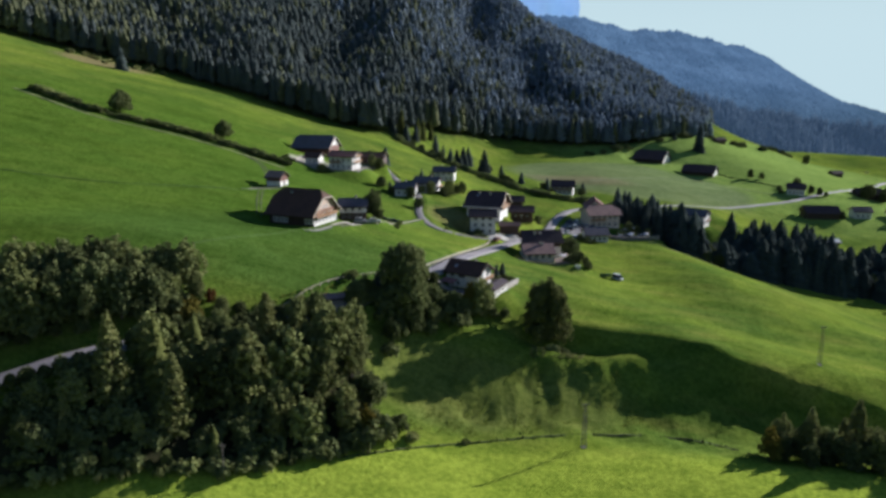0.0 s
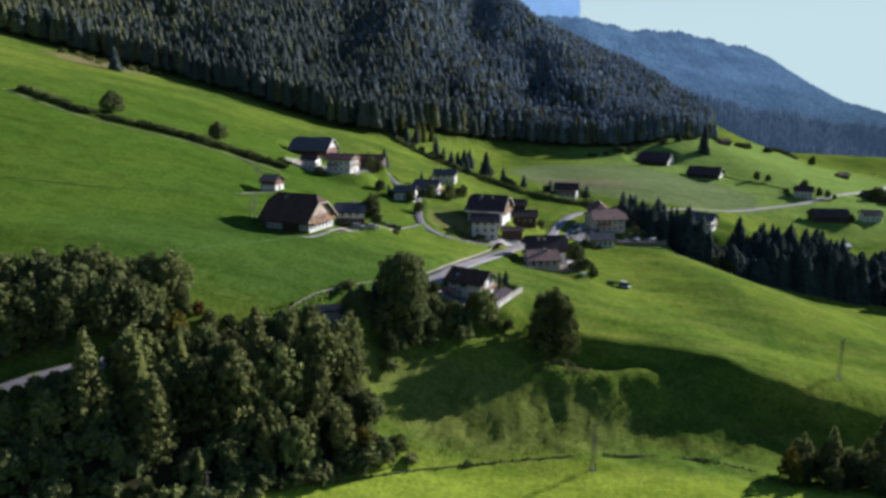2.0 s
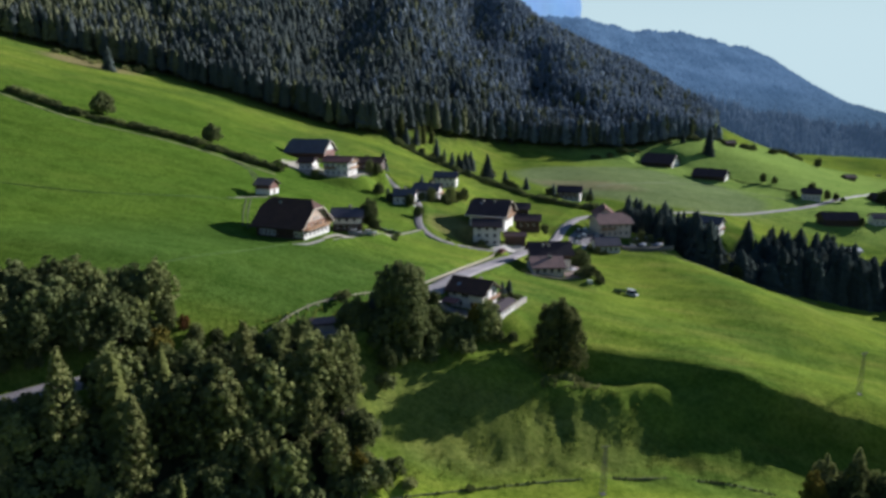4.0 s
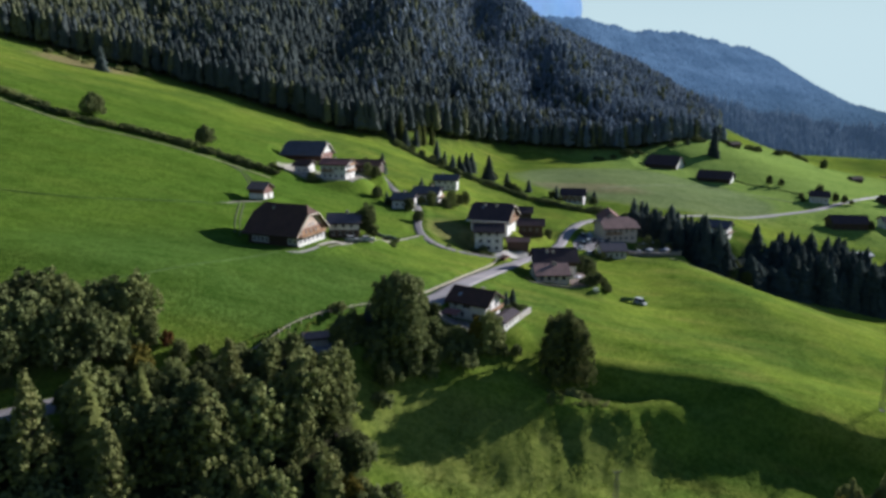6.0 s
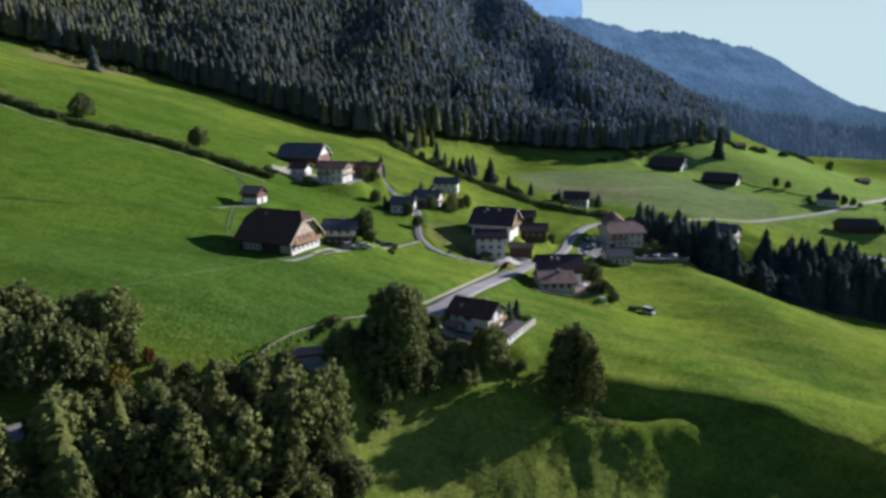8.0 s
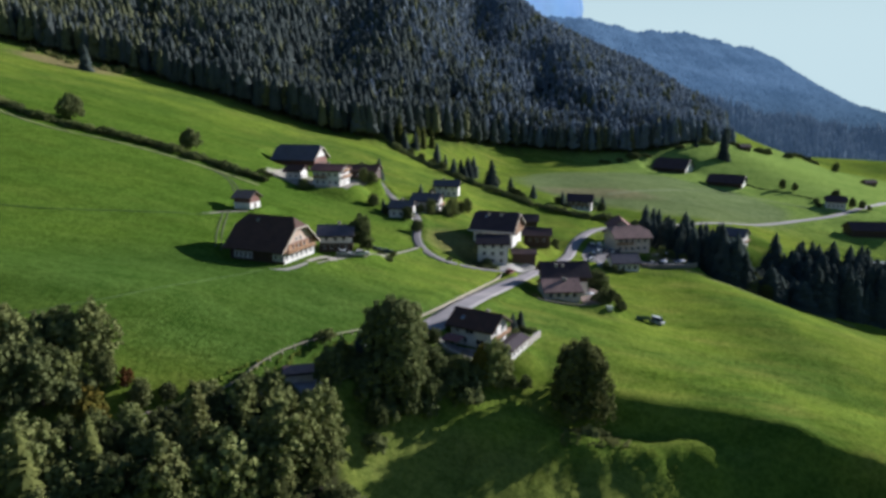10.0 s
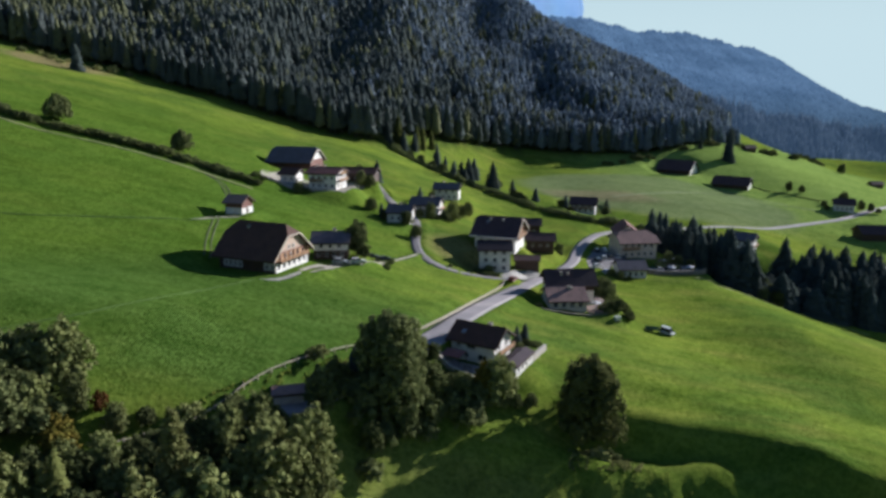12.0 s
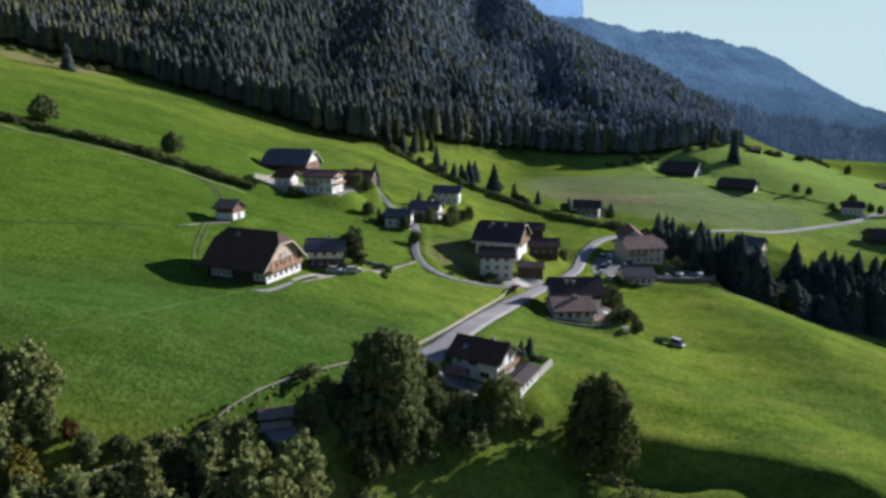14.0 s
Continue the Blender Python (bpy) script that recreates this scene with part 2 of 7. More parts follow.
def glass_material():
    m, nt, ln = nodes_of("window_glass")
    p = nt["Principled BSDF"]
    p.inputs["Base Color"].default_value = (0.02, 0.025, 0.03, 1)
    p.inputs["Roughness"].default_value = 0.08
    p.inputs["Specular IOR Level"].default_value = 0.35
    b = nt.new("ShaderNodeBump")
    b.inputs["Strength"].default_value, b.inputs["Distance"].default_value = 0.1, 0.01
    ln.new(noise_node(nt, ln, place_node(nt, ln), 1.5, 2.0), b.inputs["Height"])
    ln.new(b.outputs[0], p.inputs["Normal"])
    return m


def car_paint(name, colour):
    m = surface(name, colour, tuple(v * 0.92 for v in colour), 0.8, 20.0, 0.3, 0.001)
    m.node_tree.nodes["Principled BSDF"].inputs["Coat Weight"].default_value = 0.6
    return m


GLASS = glass_material()

# ---- the lie of the land ----
# Heights of the valley side on a coarse net, in metres; rows go away from the village's foot, columns from the hillside down to the stream.
NET_X = np.array((-260, -140, -75, -35, 0, 35, 70, 110, 200, 360), float)
NET_Y = np.array((100, 135, 155, 178, 205, 255, 320, 430, 560, 760), float)
NET_Z = np.array((
    (65, 40, 13, 10, 12, 6, 6, 4, -2, -24),
    (74, 46, 40, 19, 11, 9, 8, 5, -4, -24),
    (76, 53, 47, 34, 15, 11, 6, 2, -6, -23),
    (80, 59, 53, 43, 29, 20, 21, 13, -4, -23),
    (87, 61, 51, 45, 37, 28, 21, 12, -3, -23),
    (93, 69, 55, 46, 36, 28, 21, 19, -9, -19),
    (106, 78, 61, 49, 42, 30, 26, 14, -5, -15),
    (117, 87, 68, 58, 46, 39, 34, 32, 18, -1),
    (115, 86, 66, 54, 45, 39, 40, 39, 42, 8),
    (121, 97, 86, 81, 77, 75, 70, 70, 62, 20)), float)
# knolls and hollows: x, y, height, radius
KNOLLS = ((147, 372, 6.1, 30), (222, 602, 5.0, 45), (302, 680, 7.0, 55), (195, 505, -7.8, 45),
          (98, 304, 3.6, 25), (255, 465, 2.7, 40), (140, 337, -8.0, 20), (25, 299, 3.4, 15), (490, 800, -15.0, 95))


def spline_weights(knots, x):
    """For each x the weights of the knots' values in a smooth curve through them."""
    x = np.clip(x, knots[0], knots[-1])
    i = np.clip(np.searchsorted(knots, x) - 1, 0, len(knots) - 2)
    h = knots[i + 1] - knots[i]
    u = (x - knots[i]) / h
    w, k, n = np.zeros((len(x), len(knots))), np.arange(len(x)), len(knots)
    w[k, i] += 2 * u**3 - 3 * u**2 + 1
    w[k, i + 1] += 3 * u**2 - 2 * u**3
    for step, tangent in ((0, u**3 - 2 * u**2 + u), (1, u**3 - u**2)):
        j = i + step
        lo, hi = np.maximum(j - 1, 0), np.minimum(j + 1, n - 1)
        d = tangent * h / (knots[hi] - knots[lo])
        w[k, hi] += d
        w[k, lo] -= d
    return w


def valley_side(x, y):
    z = np.einsum("kj,ki,ji->k", spline_weights(NET_Y, y), spline_weights(NET_X, x), NET_Z)
    for kx, ky, h, r in KNOLLS:
        z += h * np.exp(-((x - kx) ** 2 + (y - ky) ** 2) / r**2)
    z += np.clip(-260 - x, 0, 2000) * 0.30 - np.clip(x - 360, 0, 300) * 0.10
    z += np.clip(100 - y, 0, 400) * 0.02
    return z


def forest_edge(x):
    return np.interp(x, (-600, -308, -250, -205, -175, -140, -120, -38, 0, 60, 110, 170, 230, 260, 500), (440, 452, 474, 482, 474, 456, 452, 444, 466, 525, 548, 575, 614, 640, 870))


def forest_gap(x):
    """How far behind the foot of the slope the first trees stand."""
    return np.interp(x, (-60, -38, -25, -10, 20, 40, 60, 80, 110, 160), (0, 6, 26, 34, 38, 37, 31, 25, 17, 0))


def soft(x, k):
    return np.logaddexp(0, np.asarray(x) / k) * k


def step(a, b, x):
    u = np.clip((x - a) / (b - a), 0, 1)
    return u * u * (3 - 2 * u)


# Roads and tracks: half width and the line of the middle; they lie level across the slope.
ROADS = {
    "main": (3.3, ((-135, 94), (-98, 115.5), (-73, 132.5), (-45, 151), (-23, 169), (-5, 192), (4, 212), (13.5, 236), (23, 258), (36, 280), (48, 300), (53, 318), (60, 336), (72, 356), (95, 374), (125, 384), (160, 402), (200, 430), (247, 452), (320, 523), (384, 598), (430, 640))),
    "track": (1.5, ((22, 266), (12, 262), (3.3, 261), (-3.7, 264), (-8, 272), (-9, 284), (-8.5, 298), (-11, 312), (-20, 326), (-25, 342), (-31, 360), (-38, 366))),
    "farm": (0.75, ((-8, 268), (-14, 256), (-22, 243), (-28, 234), (-33.5, 223))),
    "hut": (0.8, ((-72, 250), (-69.7, 251.5), (-68, 255), (-65, 258.5), (-61, 260))),
}


def line_points(line, gap):
    """Points every gap metres along a smoothed line."""
    p = np.array(line, float)
    for _ in range(3):
        q = np.empty((2 * len(p), 2))
        q[0::2], q[1::2] = 0.75 * p + 0.25 * np.roll(p, -1, 0), 0.25 * p + 0.75 * np.roll(p, -1, 0)
        p = np.vstack((p[:1], q[:-2], p[-1:]))
    d = np.r_[0, np.cumsum(np.hypot(*np.diff(p, axis=0).T))]
    at = np.linspace(0, d[-1], max(2, int(d[-1] / gap) + 1))
    return np.c_[np.interp(at, d, p[:, 0]), np.interp(at, d, p[:, 1])]


def smooth_line(z, k):
    pad = np.r_[np.full(k, z[0]), z, np.full(k, z[-1])]
    return np.convolve(pad, np.ones(2 * k + 1) / (2 * k + 1), "valid")


ROAD_LINES = {}
for key, (half, line) in ROADS.items():
    pts = line_points(line, 2.0)
    ROAD_LINES[key] = (half, pts, smooth_line(valley_side(pts[:, 0], pts[:, 1]), 8 if key == "main" else 3))
PADS = []  # levelled building grounds: x, y, z, radius


def ground(x, y):
    """The height of the ground at x, y (arrays or numbers)."""
    x, y = np.atleast_1d(np.asarray(x, float)), np.atleast_1d(np.asarray(y, float))
    z = valley_side(x, y)
    # the steep grassy bank below the village and its lip
    lip = np.exp(-((y - 174 - 0.06 * (x - 30) - 1.5 * np.sin(x * 0.12)) / 4.0) ** 2) * step(2, 20, x) * (1 - step(70, 90, x))
    z += 0.9 * lip
    hollow = np.exp(-((y - 180.5 + 0.12 * (x - 35)) / 4.0) ** 2) * step(14, 26, x) * (1 - step(60, 74, x))
    brow = np.exp(-((y - 189 + 0.38 * (x - 37)) / 4.5) ** 2) * step(22, 34, x) * (1 - step(70, 130, x))
    z += 1.2 * brow - 2.6 * hollow
    gully = np.exp(-((x - 27 - (168 - y) * 0.15) / 1.1) ** 2) * step(157, 162, y) * (1 - step(169, 173, y))
    z -= 0.55 * gully
    # the mound on the bank's right shoulder and the steep scarp that runs on from it
    crest = 169.5 + 0.10 * (x - 32)
    mound = np.where(y < crest, np.exp(-((y - crest) / 6.5) ** 2), np.exp(-((y - crest) / 3.0) ** 2)) * step(27, 36, x) * (1 - step(36, 60, x))
    z += (1.5 + 0.4 * np.sin(x * 0.5) + 0.3 * np.sin(x * 1.1 + y * 0.4)) * mound
    below = np.clip(np.interp(x, (44, 64, 79, 101, 117, 150), (188, 179.5, 173.5, 170.5, 166.5, 158)) - y, 0, 60) / 6.0
    z -= 4.2 * below * np.exp(1 - below) * step(62, 84, x) * (1 - step(150, 190, x))
    # folds worn into the bank's face
    face = step(146, 152, y) * (1 - step(164, 171, y)) * step(-6, 4, x) * (1 - step(52, 64, x))
    bend = x + 0.35 * (y - 150) + 1.2 * np.sin(y * 0.3)
    z += face * (0.17 * np.sin(bend * 0.43 + 0.8 * np.sin(bend * 0.21)) + 0.09 * np.sin(bend * 1.13 + 1.0 + 0.9 * np.sin(y * 0.25)) + 0.05 * np.sin(bend * 2.3 + y * 0.5))
    # wooded mountain
    edge = forest_edge(x)
    d = y - edge
    far = d > 0
    foot = valley_side(x, np.minimum(y, edge))
    slope = foot + (0.30 - 0.10 * step(110, 220, x)) * d
    side = 30 + 0.5 * soft(310 - x, 40) + 0.30 * np.clip(y - 800, -60, 260) * (1 - step(330, 450, x)) - 0.10 * np.clip(x - 270, 0, 400) * np.clip(d / 100, 0, 6)
    k = 12.0
    hill = side - soft(side - slope, k)  # the lower of the two, rounded
    z = np.where(far, np.where(side > foot, np.minimum(hill, slope), foot - 0.12 * d), z)
    fold = 8 * np.sin(x * 0.036 + d * 0.007 + 0.6) + 4 * np.sin(x * 0.071 - d * 0.011)
    z = z + np.where(far, fold * step(25, 130, d) * (1 - step(110, 210, x)), 0)
    z = np.where(far & (side <= foot), np.maximum(z, -70), z)
    for half, pts, pz in ROAD_LINES.values():
        near = (x > pts[:, 0].min() - 12) & (x < pts[:, 0].max() + 12) & (y > pts[:, 1].min() - 12) & (y < pts[:, 1].max() + 12)
        idx = np.where(near)[0]
        for block in np.array_split(idx, max(1, len(idx) // 4000)):
            if len(block):
                dist = np.hypot(x[block, None] - pts[:, 0], y[block, None] - pts[:, 1])
                j = dist.argmin(1)
                near_by = dist[np.arange(len(block)), j]
                f = 1 - step(half + 0.6, half + 4.5, near_by)
                z[block] = z[block] * (1 - f) + pz[j] * f
    for px, py, pz, r in PADS:
        f = 1 - step(r, r * 1.5 + 3.5, np.hypot(x - px, y - py))
        z = z * (1 - f) + pz * f
    return z


def height(x, y):
    return float(ground(x, y)[0])

# ---- tools for building ----
def mesh_of(name, verts, faces, material, smooth=False):
    me = bpy.data.meshes.new(name)
    me.from_pydata([tuple(map(float, v)) for v in verts], [], [tuple(int(i) for i in f) for f in faces])
    for mt in (material if isinstance(material, (list, tuple)) else [material]):
        me.materials.append(mt)
    if smooth:
        me.shade_smooth()
    me.update()
    return me


def part(name, data, material, parent, label="", at=None):
    """One mesh object under a thing or a part; data is a Solid or a mesh."""
    me = data if isinstance(data, bpy.types.Mesh) else data.mesh(name, material)
    ob = new(name, me)
    ob.parent = parent
    if at is not None:
        ob.matrix_basis = at
    if label:
        tagged(ob, label)
    return ob


def thing(name, label, category, m, group="", kind=""):
    ob = new(name)
    ob.empty_display_size = 0.5
    ob.matrix_basis = m
    return tagged(ob, label, category, group, kind)


class Solid:
    """A growing list of faces, for one part."""

    def __init__(self):
        self.v, self.f = [], []

    def add(self, verts, faces):
        n = len(self.v)
        self.v += [tuple(p) for p in verts]
        self.f += [tuple(i + n for i in f) for f in faces]
        return self

    def box(self, x0, x1, y0, y1, z0, z1):
        v = [(x, y, z) for z in (z0, z1) for y in (y0, y1) for x in (x0, x1)]
        return self.add(v, [(0, 2, 3, 1), (4, 5, 7, 6), (0, 1, 5, 4), (2, 6, 7, 3), (0, 4, 6, 2), (1, 3, 7, 5)])

    def slab(self, top, down):
        """A plate: the polygon top and its copy moved by the vector down."""
        n = len(top)
        low = [tuple(a + b for a, b in zip(p, down)) for p in top]
        faces = [tuple(range(n)), tuple(range(2 * n - 1, n - 1, -1))]
        faces += [(i, n + i, n + (i + 1) % n, (i + 1) % n) for i in range(n)]
        return self.add(list(top) + low, faces)

    def tube(self, a, b, r0, r1, n=6):
        a, b = Vector(a), Vector(b)
        q = (b - a).to_track_quat("Z", "Y")
        ring = [Vector((math.cos(i * math.tau / n), math.sin(i * math.tau / n), 0)) for i in range(n)]
        v = [a + q @ (p * r0) for p in ring] + [b + q @ (p * r1) for p in ring]
        f = [(i, (i + 1) % n, n + (i + 1) % n, n + i) for i in range(n)] + [tuple(range(n - 1, -1, -1)), tuple(range(n, 2 * n))]
        return self.add(v, f)

    def mesh(self, name, material, smooth=False):
        return mesh_of(name, self.v, self.f, material, smooth)


def panel(solid, u0, u1, z0, z1, holes, put, thick=0.35):
    """An upright wall from u0 to u1 and z0 to z1 with rectangular holes through it; put(u, depth, z) gives the place."""
    us = sorted({u0, u1, *[h[0] for h in holes], *[h[1] for h in holes]})
    zs = sorted({z0, z1, *[h[2] for h in holes], *[h[3] for h in holes]})
    for a, b in zip(us, us[1:]):
        for c, d in zip(zs, zs[1:]):
            um, zm = (a + b) / 2, (c + d) / 2
            if any(h[0] < um < h[1] and h[2] < zm < h[3] for h in holes):
                continue
            v = [put(u, w, z) for w in (0, thick) for u, z in ((a, c), (b, c), (b, d), (a, d))]
            solid.add(v, [(0, 1, 2, 3), (7, 6, 5, 4), (0, 4, 5, 1), (1, 5, 6, 2), (2, 6, 7, 3), (3, 7, 4, 0)])


# ---- buildings ----
WINDOW_MESHES = {}


def window_meshes(w, h):
    key = (round(w, 2), round(h, 2))
    if key not in WINDOW_MESHES:
        fr, pane, sill = Solid(), Solid(), Solid()
        b = 0.065
        fr.box(-w / 2, -w / 2 + b, -0.03, 0.1, 0, h).box(w / 2 - b, w / 2, -0.03, 0.1, 0, h)
        fr.box(-w / 2 + b, w / 2 - b, -0.03, 0.1, 0, b).box(-w / 2 + b, w / 2 - b, -0.03, 0.1, h - b, h)
        fr.box(-0.03, 0.03, -0.025, 0.09, b, h - b)
        pane.box(-w / 2 + b, w / 2 - b, 0.05, 0.07, b, h - b)
        sill.box(-w / 2 - 0.08, w / 2 + 0.08, -0.16, -0.031, -0.08, 0.0)
        WINDOW_MESHES[key] = fr.mesh("window_frame", WHITE_PAINT), pane.mesh("pane", GLASS), sill.mesh("sill", STONE)
    return WINDOW_MESHES[key]


def house(name, label, category, x, y, turn, length, width, wall, pitch, z=None, clip=0.0, over=0.9, side_over=None,
          body=None, upper=None, upper_from=None, roof=None, windows=(), balconies=(), chimneys=(), door=None, group="", gable=None, front=None, trim=False, skylights=(), verge=None, fascia=None, frame_posts=0, gable_windows=0):
    """A house with its ridge along its own x axis. windows: (side, sill height, count, width, height, from, to) with side one of
    front (towards -y), back, right (+x), left; balconies: (side, height, from, to)."""
    body, roof = body or PLASTER, roof or ROOF_DARK
    side_over = over if side_over is None else side_over
    if z is None:
        z = height(x, y)
    ob = thing(name, label, category, pose(x, y, z, 0, 0, turn), group)
    hl, hw, t = length / 2, width / 2, math.tan(radians(pitch))
    ridge = wall + hw * t
    base = -2.5
    split = wall if upper_from is None else upper_from
    sides = {
        "front": (hl, lambda u, d, h: (u, -hw + d, h)),
        "back": (hl, lambda u, d, h: (-u, hw - d, h)),
        "right": (hw, lambda u, d, h: (hl - d, u, h)),
        "left": (hw, lambda u, d, h: (-hl + d, -u, h)),
    }
    spins = {"front": 0, "back": 180, "right": 90, "left": 270}
    spots = []
    for side, sill, count, w, h, a, b in windows:
        half = sides[side][0]
        for i in range(count):
            u = (a + (b - a) * (i + 0.5) / count) * 2 * half - half
            spots.append((side, u, sill, w, h))
    low, high, face = Solid(), Solid(), Solid()
    for side, (half, put) in sides.items():
        inset = 0.35 if side in ("right", "left") else 0.0
        holes = [(u - w / 2, u + w / 2, s, s + h) for sd, u, s, w, h in spots if sd == side and s + h < wall]
        if door and door[0] == side:
            u = door[1] * 2 * half - half
            holes.append((u - door[2] / 2, u + door[2] / 2, 0.02, door[3]))
        panel(face if front and side == "front" else low, -half + inset, half - inset, base, split, [h for h in holes if h[3] <= split + 0.01], put)
        if split < wall:
            panel(high, -half + inset, half - inset, split, wall, [h for h in holes if h[2] >= split], put)
    # gable ends, cut off where the roof is half hipped
    top = ridge - clip * hw * t
    cut = hw * clip
    for s in (1, -1):
        poly = [(s * hl, -hw, wall), (s * hl, hw, wall), (s * hl, cut, top), (s * hl, -cut, top)] if clip > 0 else [(s * hl, -hw, wall), (s * hl, hw, wall), (s * hl, 0, ridge)]
        if s < 0:
            poly = poly[::-1]
        part("gable", Solid().slab(poly, (-s * 0.3, 0, 0)), gable or upper or body, ob)
    part("wall", low, body, ob)
    if front:
        part("board_wall", face, front, ob, "dark boarded front")
    if split < wall:
        part("timber_storey", high, upper or LARCH, ob, "timber upper storey")
    # roof: two slopes, and half hips where clipped
    e, ey = hl + over, hw + side_over
    ez, thick = wall - side_over * t, (0, 0, -0.28)
    rz = ridge + 0.30
    ez += 0.30
    cx = e - clip * hw * 0.9
    cz = rz - clip * hw * t
    rf = Solid()
    for s in (-1, 1):
        if clip > 0:
            top_face = [(-e, s * ey, ez), (e, s * ey, ez), (e, s * cut, cz), (cx, 0, rz), (-cx, 0, rz), (-e, s * cut, cz)]
        else:
            top_face = [(-e, s * ey, ez), (e, s * ey, ez), (e, 0, rz), (-e, 0, rz)]
        rf.slab(top_face if s < 0 else top_face[::-1], thick)
        if clip > 0:
            hip = [(s * e, -cut, cz), (s * e, cut, cz), (s * cx, 0, rz)]
            rf.slab(hip if s > 0 else hip[::-1], thick)
    roof_ob = part("roof", rf, roof, ob)
    cap = Solid()
    n = max(3, int(2 * cx / 0.9))
    for i in range(n):
        a, b = -cx + 2 * cx * i / n, -cx + 2 * cx * (i + 0.94) / n
        cap.add([(a, -0.17, rz - 0.03), (a, 0, rz + 0.09), (a, 0.17, rz - 0.03), (b, -0.17, rz - 0.03), (b, 0, rz + 0.09), (b, 0.17, rz - 0.03)],
                [(0, 1, 4, 3), (1, 2, 5, 4), (0, 3, 5, 2), (0, 2, 1), (3, 4, 5)])
    part("ridge_tiles", cap, roof, roof_ob)
    for s in (-1, 1):
        part("gutter", Solid().box(-e, e, s * ey - 0.06, s * ey + 0.06, ez - 0.42, ez - 0.02), DARK_WOOD, roof_ob)
    for s in (-1, 1):
        for by in (-hw + 0.2, 0, hw - 0.2):
            bz = ridge - abs(by) * t - 0.32 - (clip * hw * t if by == 0 else 0)
            part("purlin", Solid().box(s * (hl + over * 0.85) if s < 0 else hl - 0.2, -hl + 0.2 if s < 0 else hl + over * 0.85, by - 0.1, by + 0.1, bz, bz + 0.24), DARK_WOOD, ob)
    # verge boards up the gable edges
    for s in (-1, 1):
        for k in (-1, 1):
            a, b = (s * (e + 0.006), k * ey, ez - 0.02), (s * (e + 0.006), k * cut if clip > 0 else 0.0, (cz if clip > 0 else rz) - 0.02)
            board = [a, b, (b[0], b[1], b[2] - 0.34), (a[0], a[1], a[2] - 0.34)]
            part("verge_board", Solid().slab(board, (s * 0.06, 0, 0)), verge or DARK_WOOD, roof_ob)
        if clip > 0:
            part("hip_board", Solid().box(min(s * (e + 0.006), s * (e + 0.066)), max(s * (e + 0.006), s * (e + 0.066)), -cut + 0.02, cut - 0.02, cz - 0.36, cz - 0.02), verge or DARK_WOOD, roof_ob)
    if fascia:
        part("fascia", Solid().box(-e, e, -ey - 0.13, -ey - 0.064, ez - 0.46, ez - 0.04), fascia, roof_ob, "pale eaves board")
    # posts and rails of the timber gable
    if frame_posts:
        for i in range(frame_posts + 1):
            u = -hw + 0.15 + (2 * hw - 0.3) * i / frame_posts
            head = wall - 0.03
            part("post", Solid().box(hl + 0.004, hl + 0.13, u - 0.11, u + 0.11, split + 0.26, head), RED_WOOD, ob)
        for zc in (split, wall):
            part("rail_beam", Solid().box(hl + 0.134, hl + 0.25, -hw + 0.04, hw - 0.04, zc - 0.02, zc + 0.24), RED_WOOD, ob)
    for i in range(gable_windows):
        u = (i - (gable_windows - 1) / 2) * 1.9
        fr, pane, sill = window_meshes(0.8, 1.0)
        for side in ("right", "left"):
            at = Matrix.Translation(sides[side][1](u, -0.07, wall + 0.55)) @ pose(0, 0, 0, 0, 0, spins[side])
            win = part("window", fr, None, ob, "white-framed window", at)
            part("pane", pane, None, win)
    for u, v in skylights:  # u along the ridge, v up the front slope
        px, py = u * length - hl, -ey * (1 - v)
        pz = ez + (rz - ez) * v
        k = 0.45
        part("skylight", Solid().slab([(px - k, py - k, pz - k * t + 0.12), (px + k, py - k, pz - k * t + 0.12), (px + k, py + k, pz + k * t + 0.12), (px - k, py + k, pz + k * t + 0.12)], (0, 0, -0.2)), METAL, roof_ob, "pale metal skylight")
    for u, v, tall in chimneys:
        px, py = u * length - hl, v * width - hw
        cz0 = ridge - abs(py) * t
        ch = Solid().box(px - 0.4, px + 0.4, py - 0.4, py + 0.4, cz0 - 0.6, cz0 + tall)
        stack = part("chimney", ch, STONE, ob, "plastered chimney")
        part("chimney_cap", Solid().box(px - 0.52, px + 0.52, py - 0.52, py + 0.52, cz0 + tall + 0.12, cz0 + tall + 0.22)
             .box(px - 0.3, px + 0.3, py - 0.3, py + 0.3, cz0 + tall, cz0 + tall + 0.12), GREY_WOOD, stack)
    for side, u, s, w, h in spots:
        half, put = sides[side]
        proud = -0.045 if s + h >= wall else 0.12
        at = Matrix.Translation(put(u, proud, s)) @ pose(0, 0, 0, 0, 0, spins[side])
        fr, pane, sill = window_meshes(w, h)
        win = part("window", fr, None, ob, "white-framed window", at)
        part("pane", pane, None, win)
        if trim and side == "front":
            b = 0.26
            part("surround", Solid().box(-w / 2 - b, -w / 2 - 0.004, -0.18, -0.122, -b, h + b).box(w / 2 + 0.004, w / 2 + b, -0.18, -0.122, -b, h + b)
                 .box(-w / 2 - 0.004, w / 2 + 0.004, -0.18, -0.122, h + 0.004, h + b).box(-w / 2 - 0.004, w / 2 + 0.004, -0.18, -0.165, -b, -0.09), WHITE_PAINT, win, "white window surround")
        part("sill", sill, None, win, at=pose(0, 0.045 - 0.12 if proud > 0 else 0, 0))
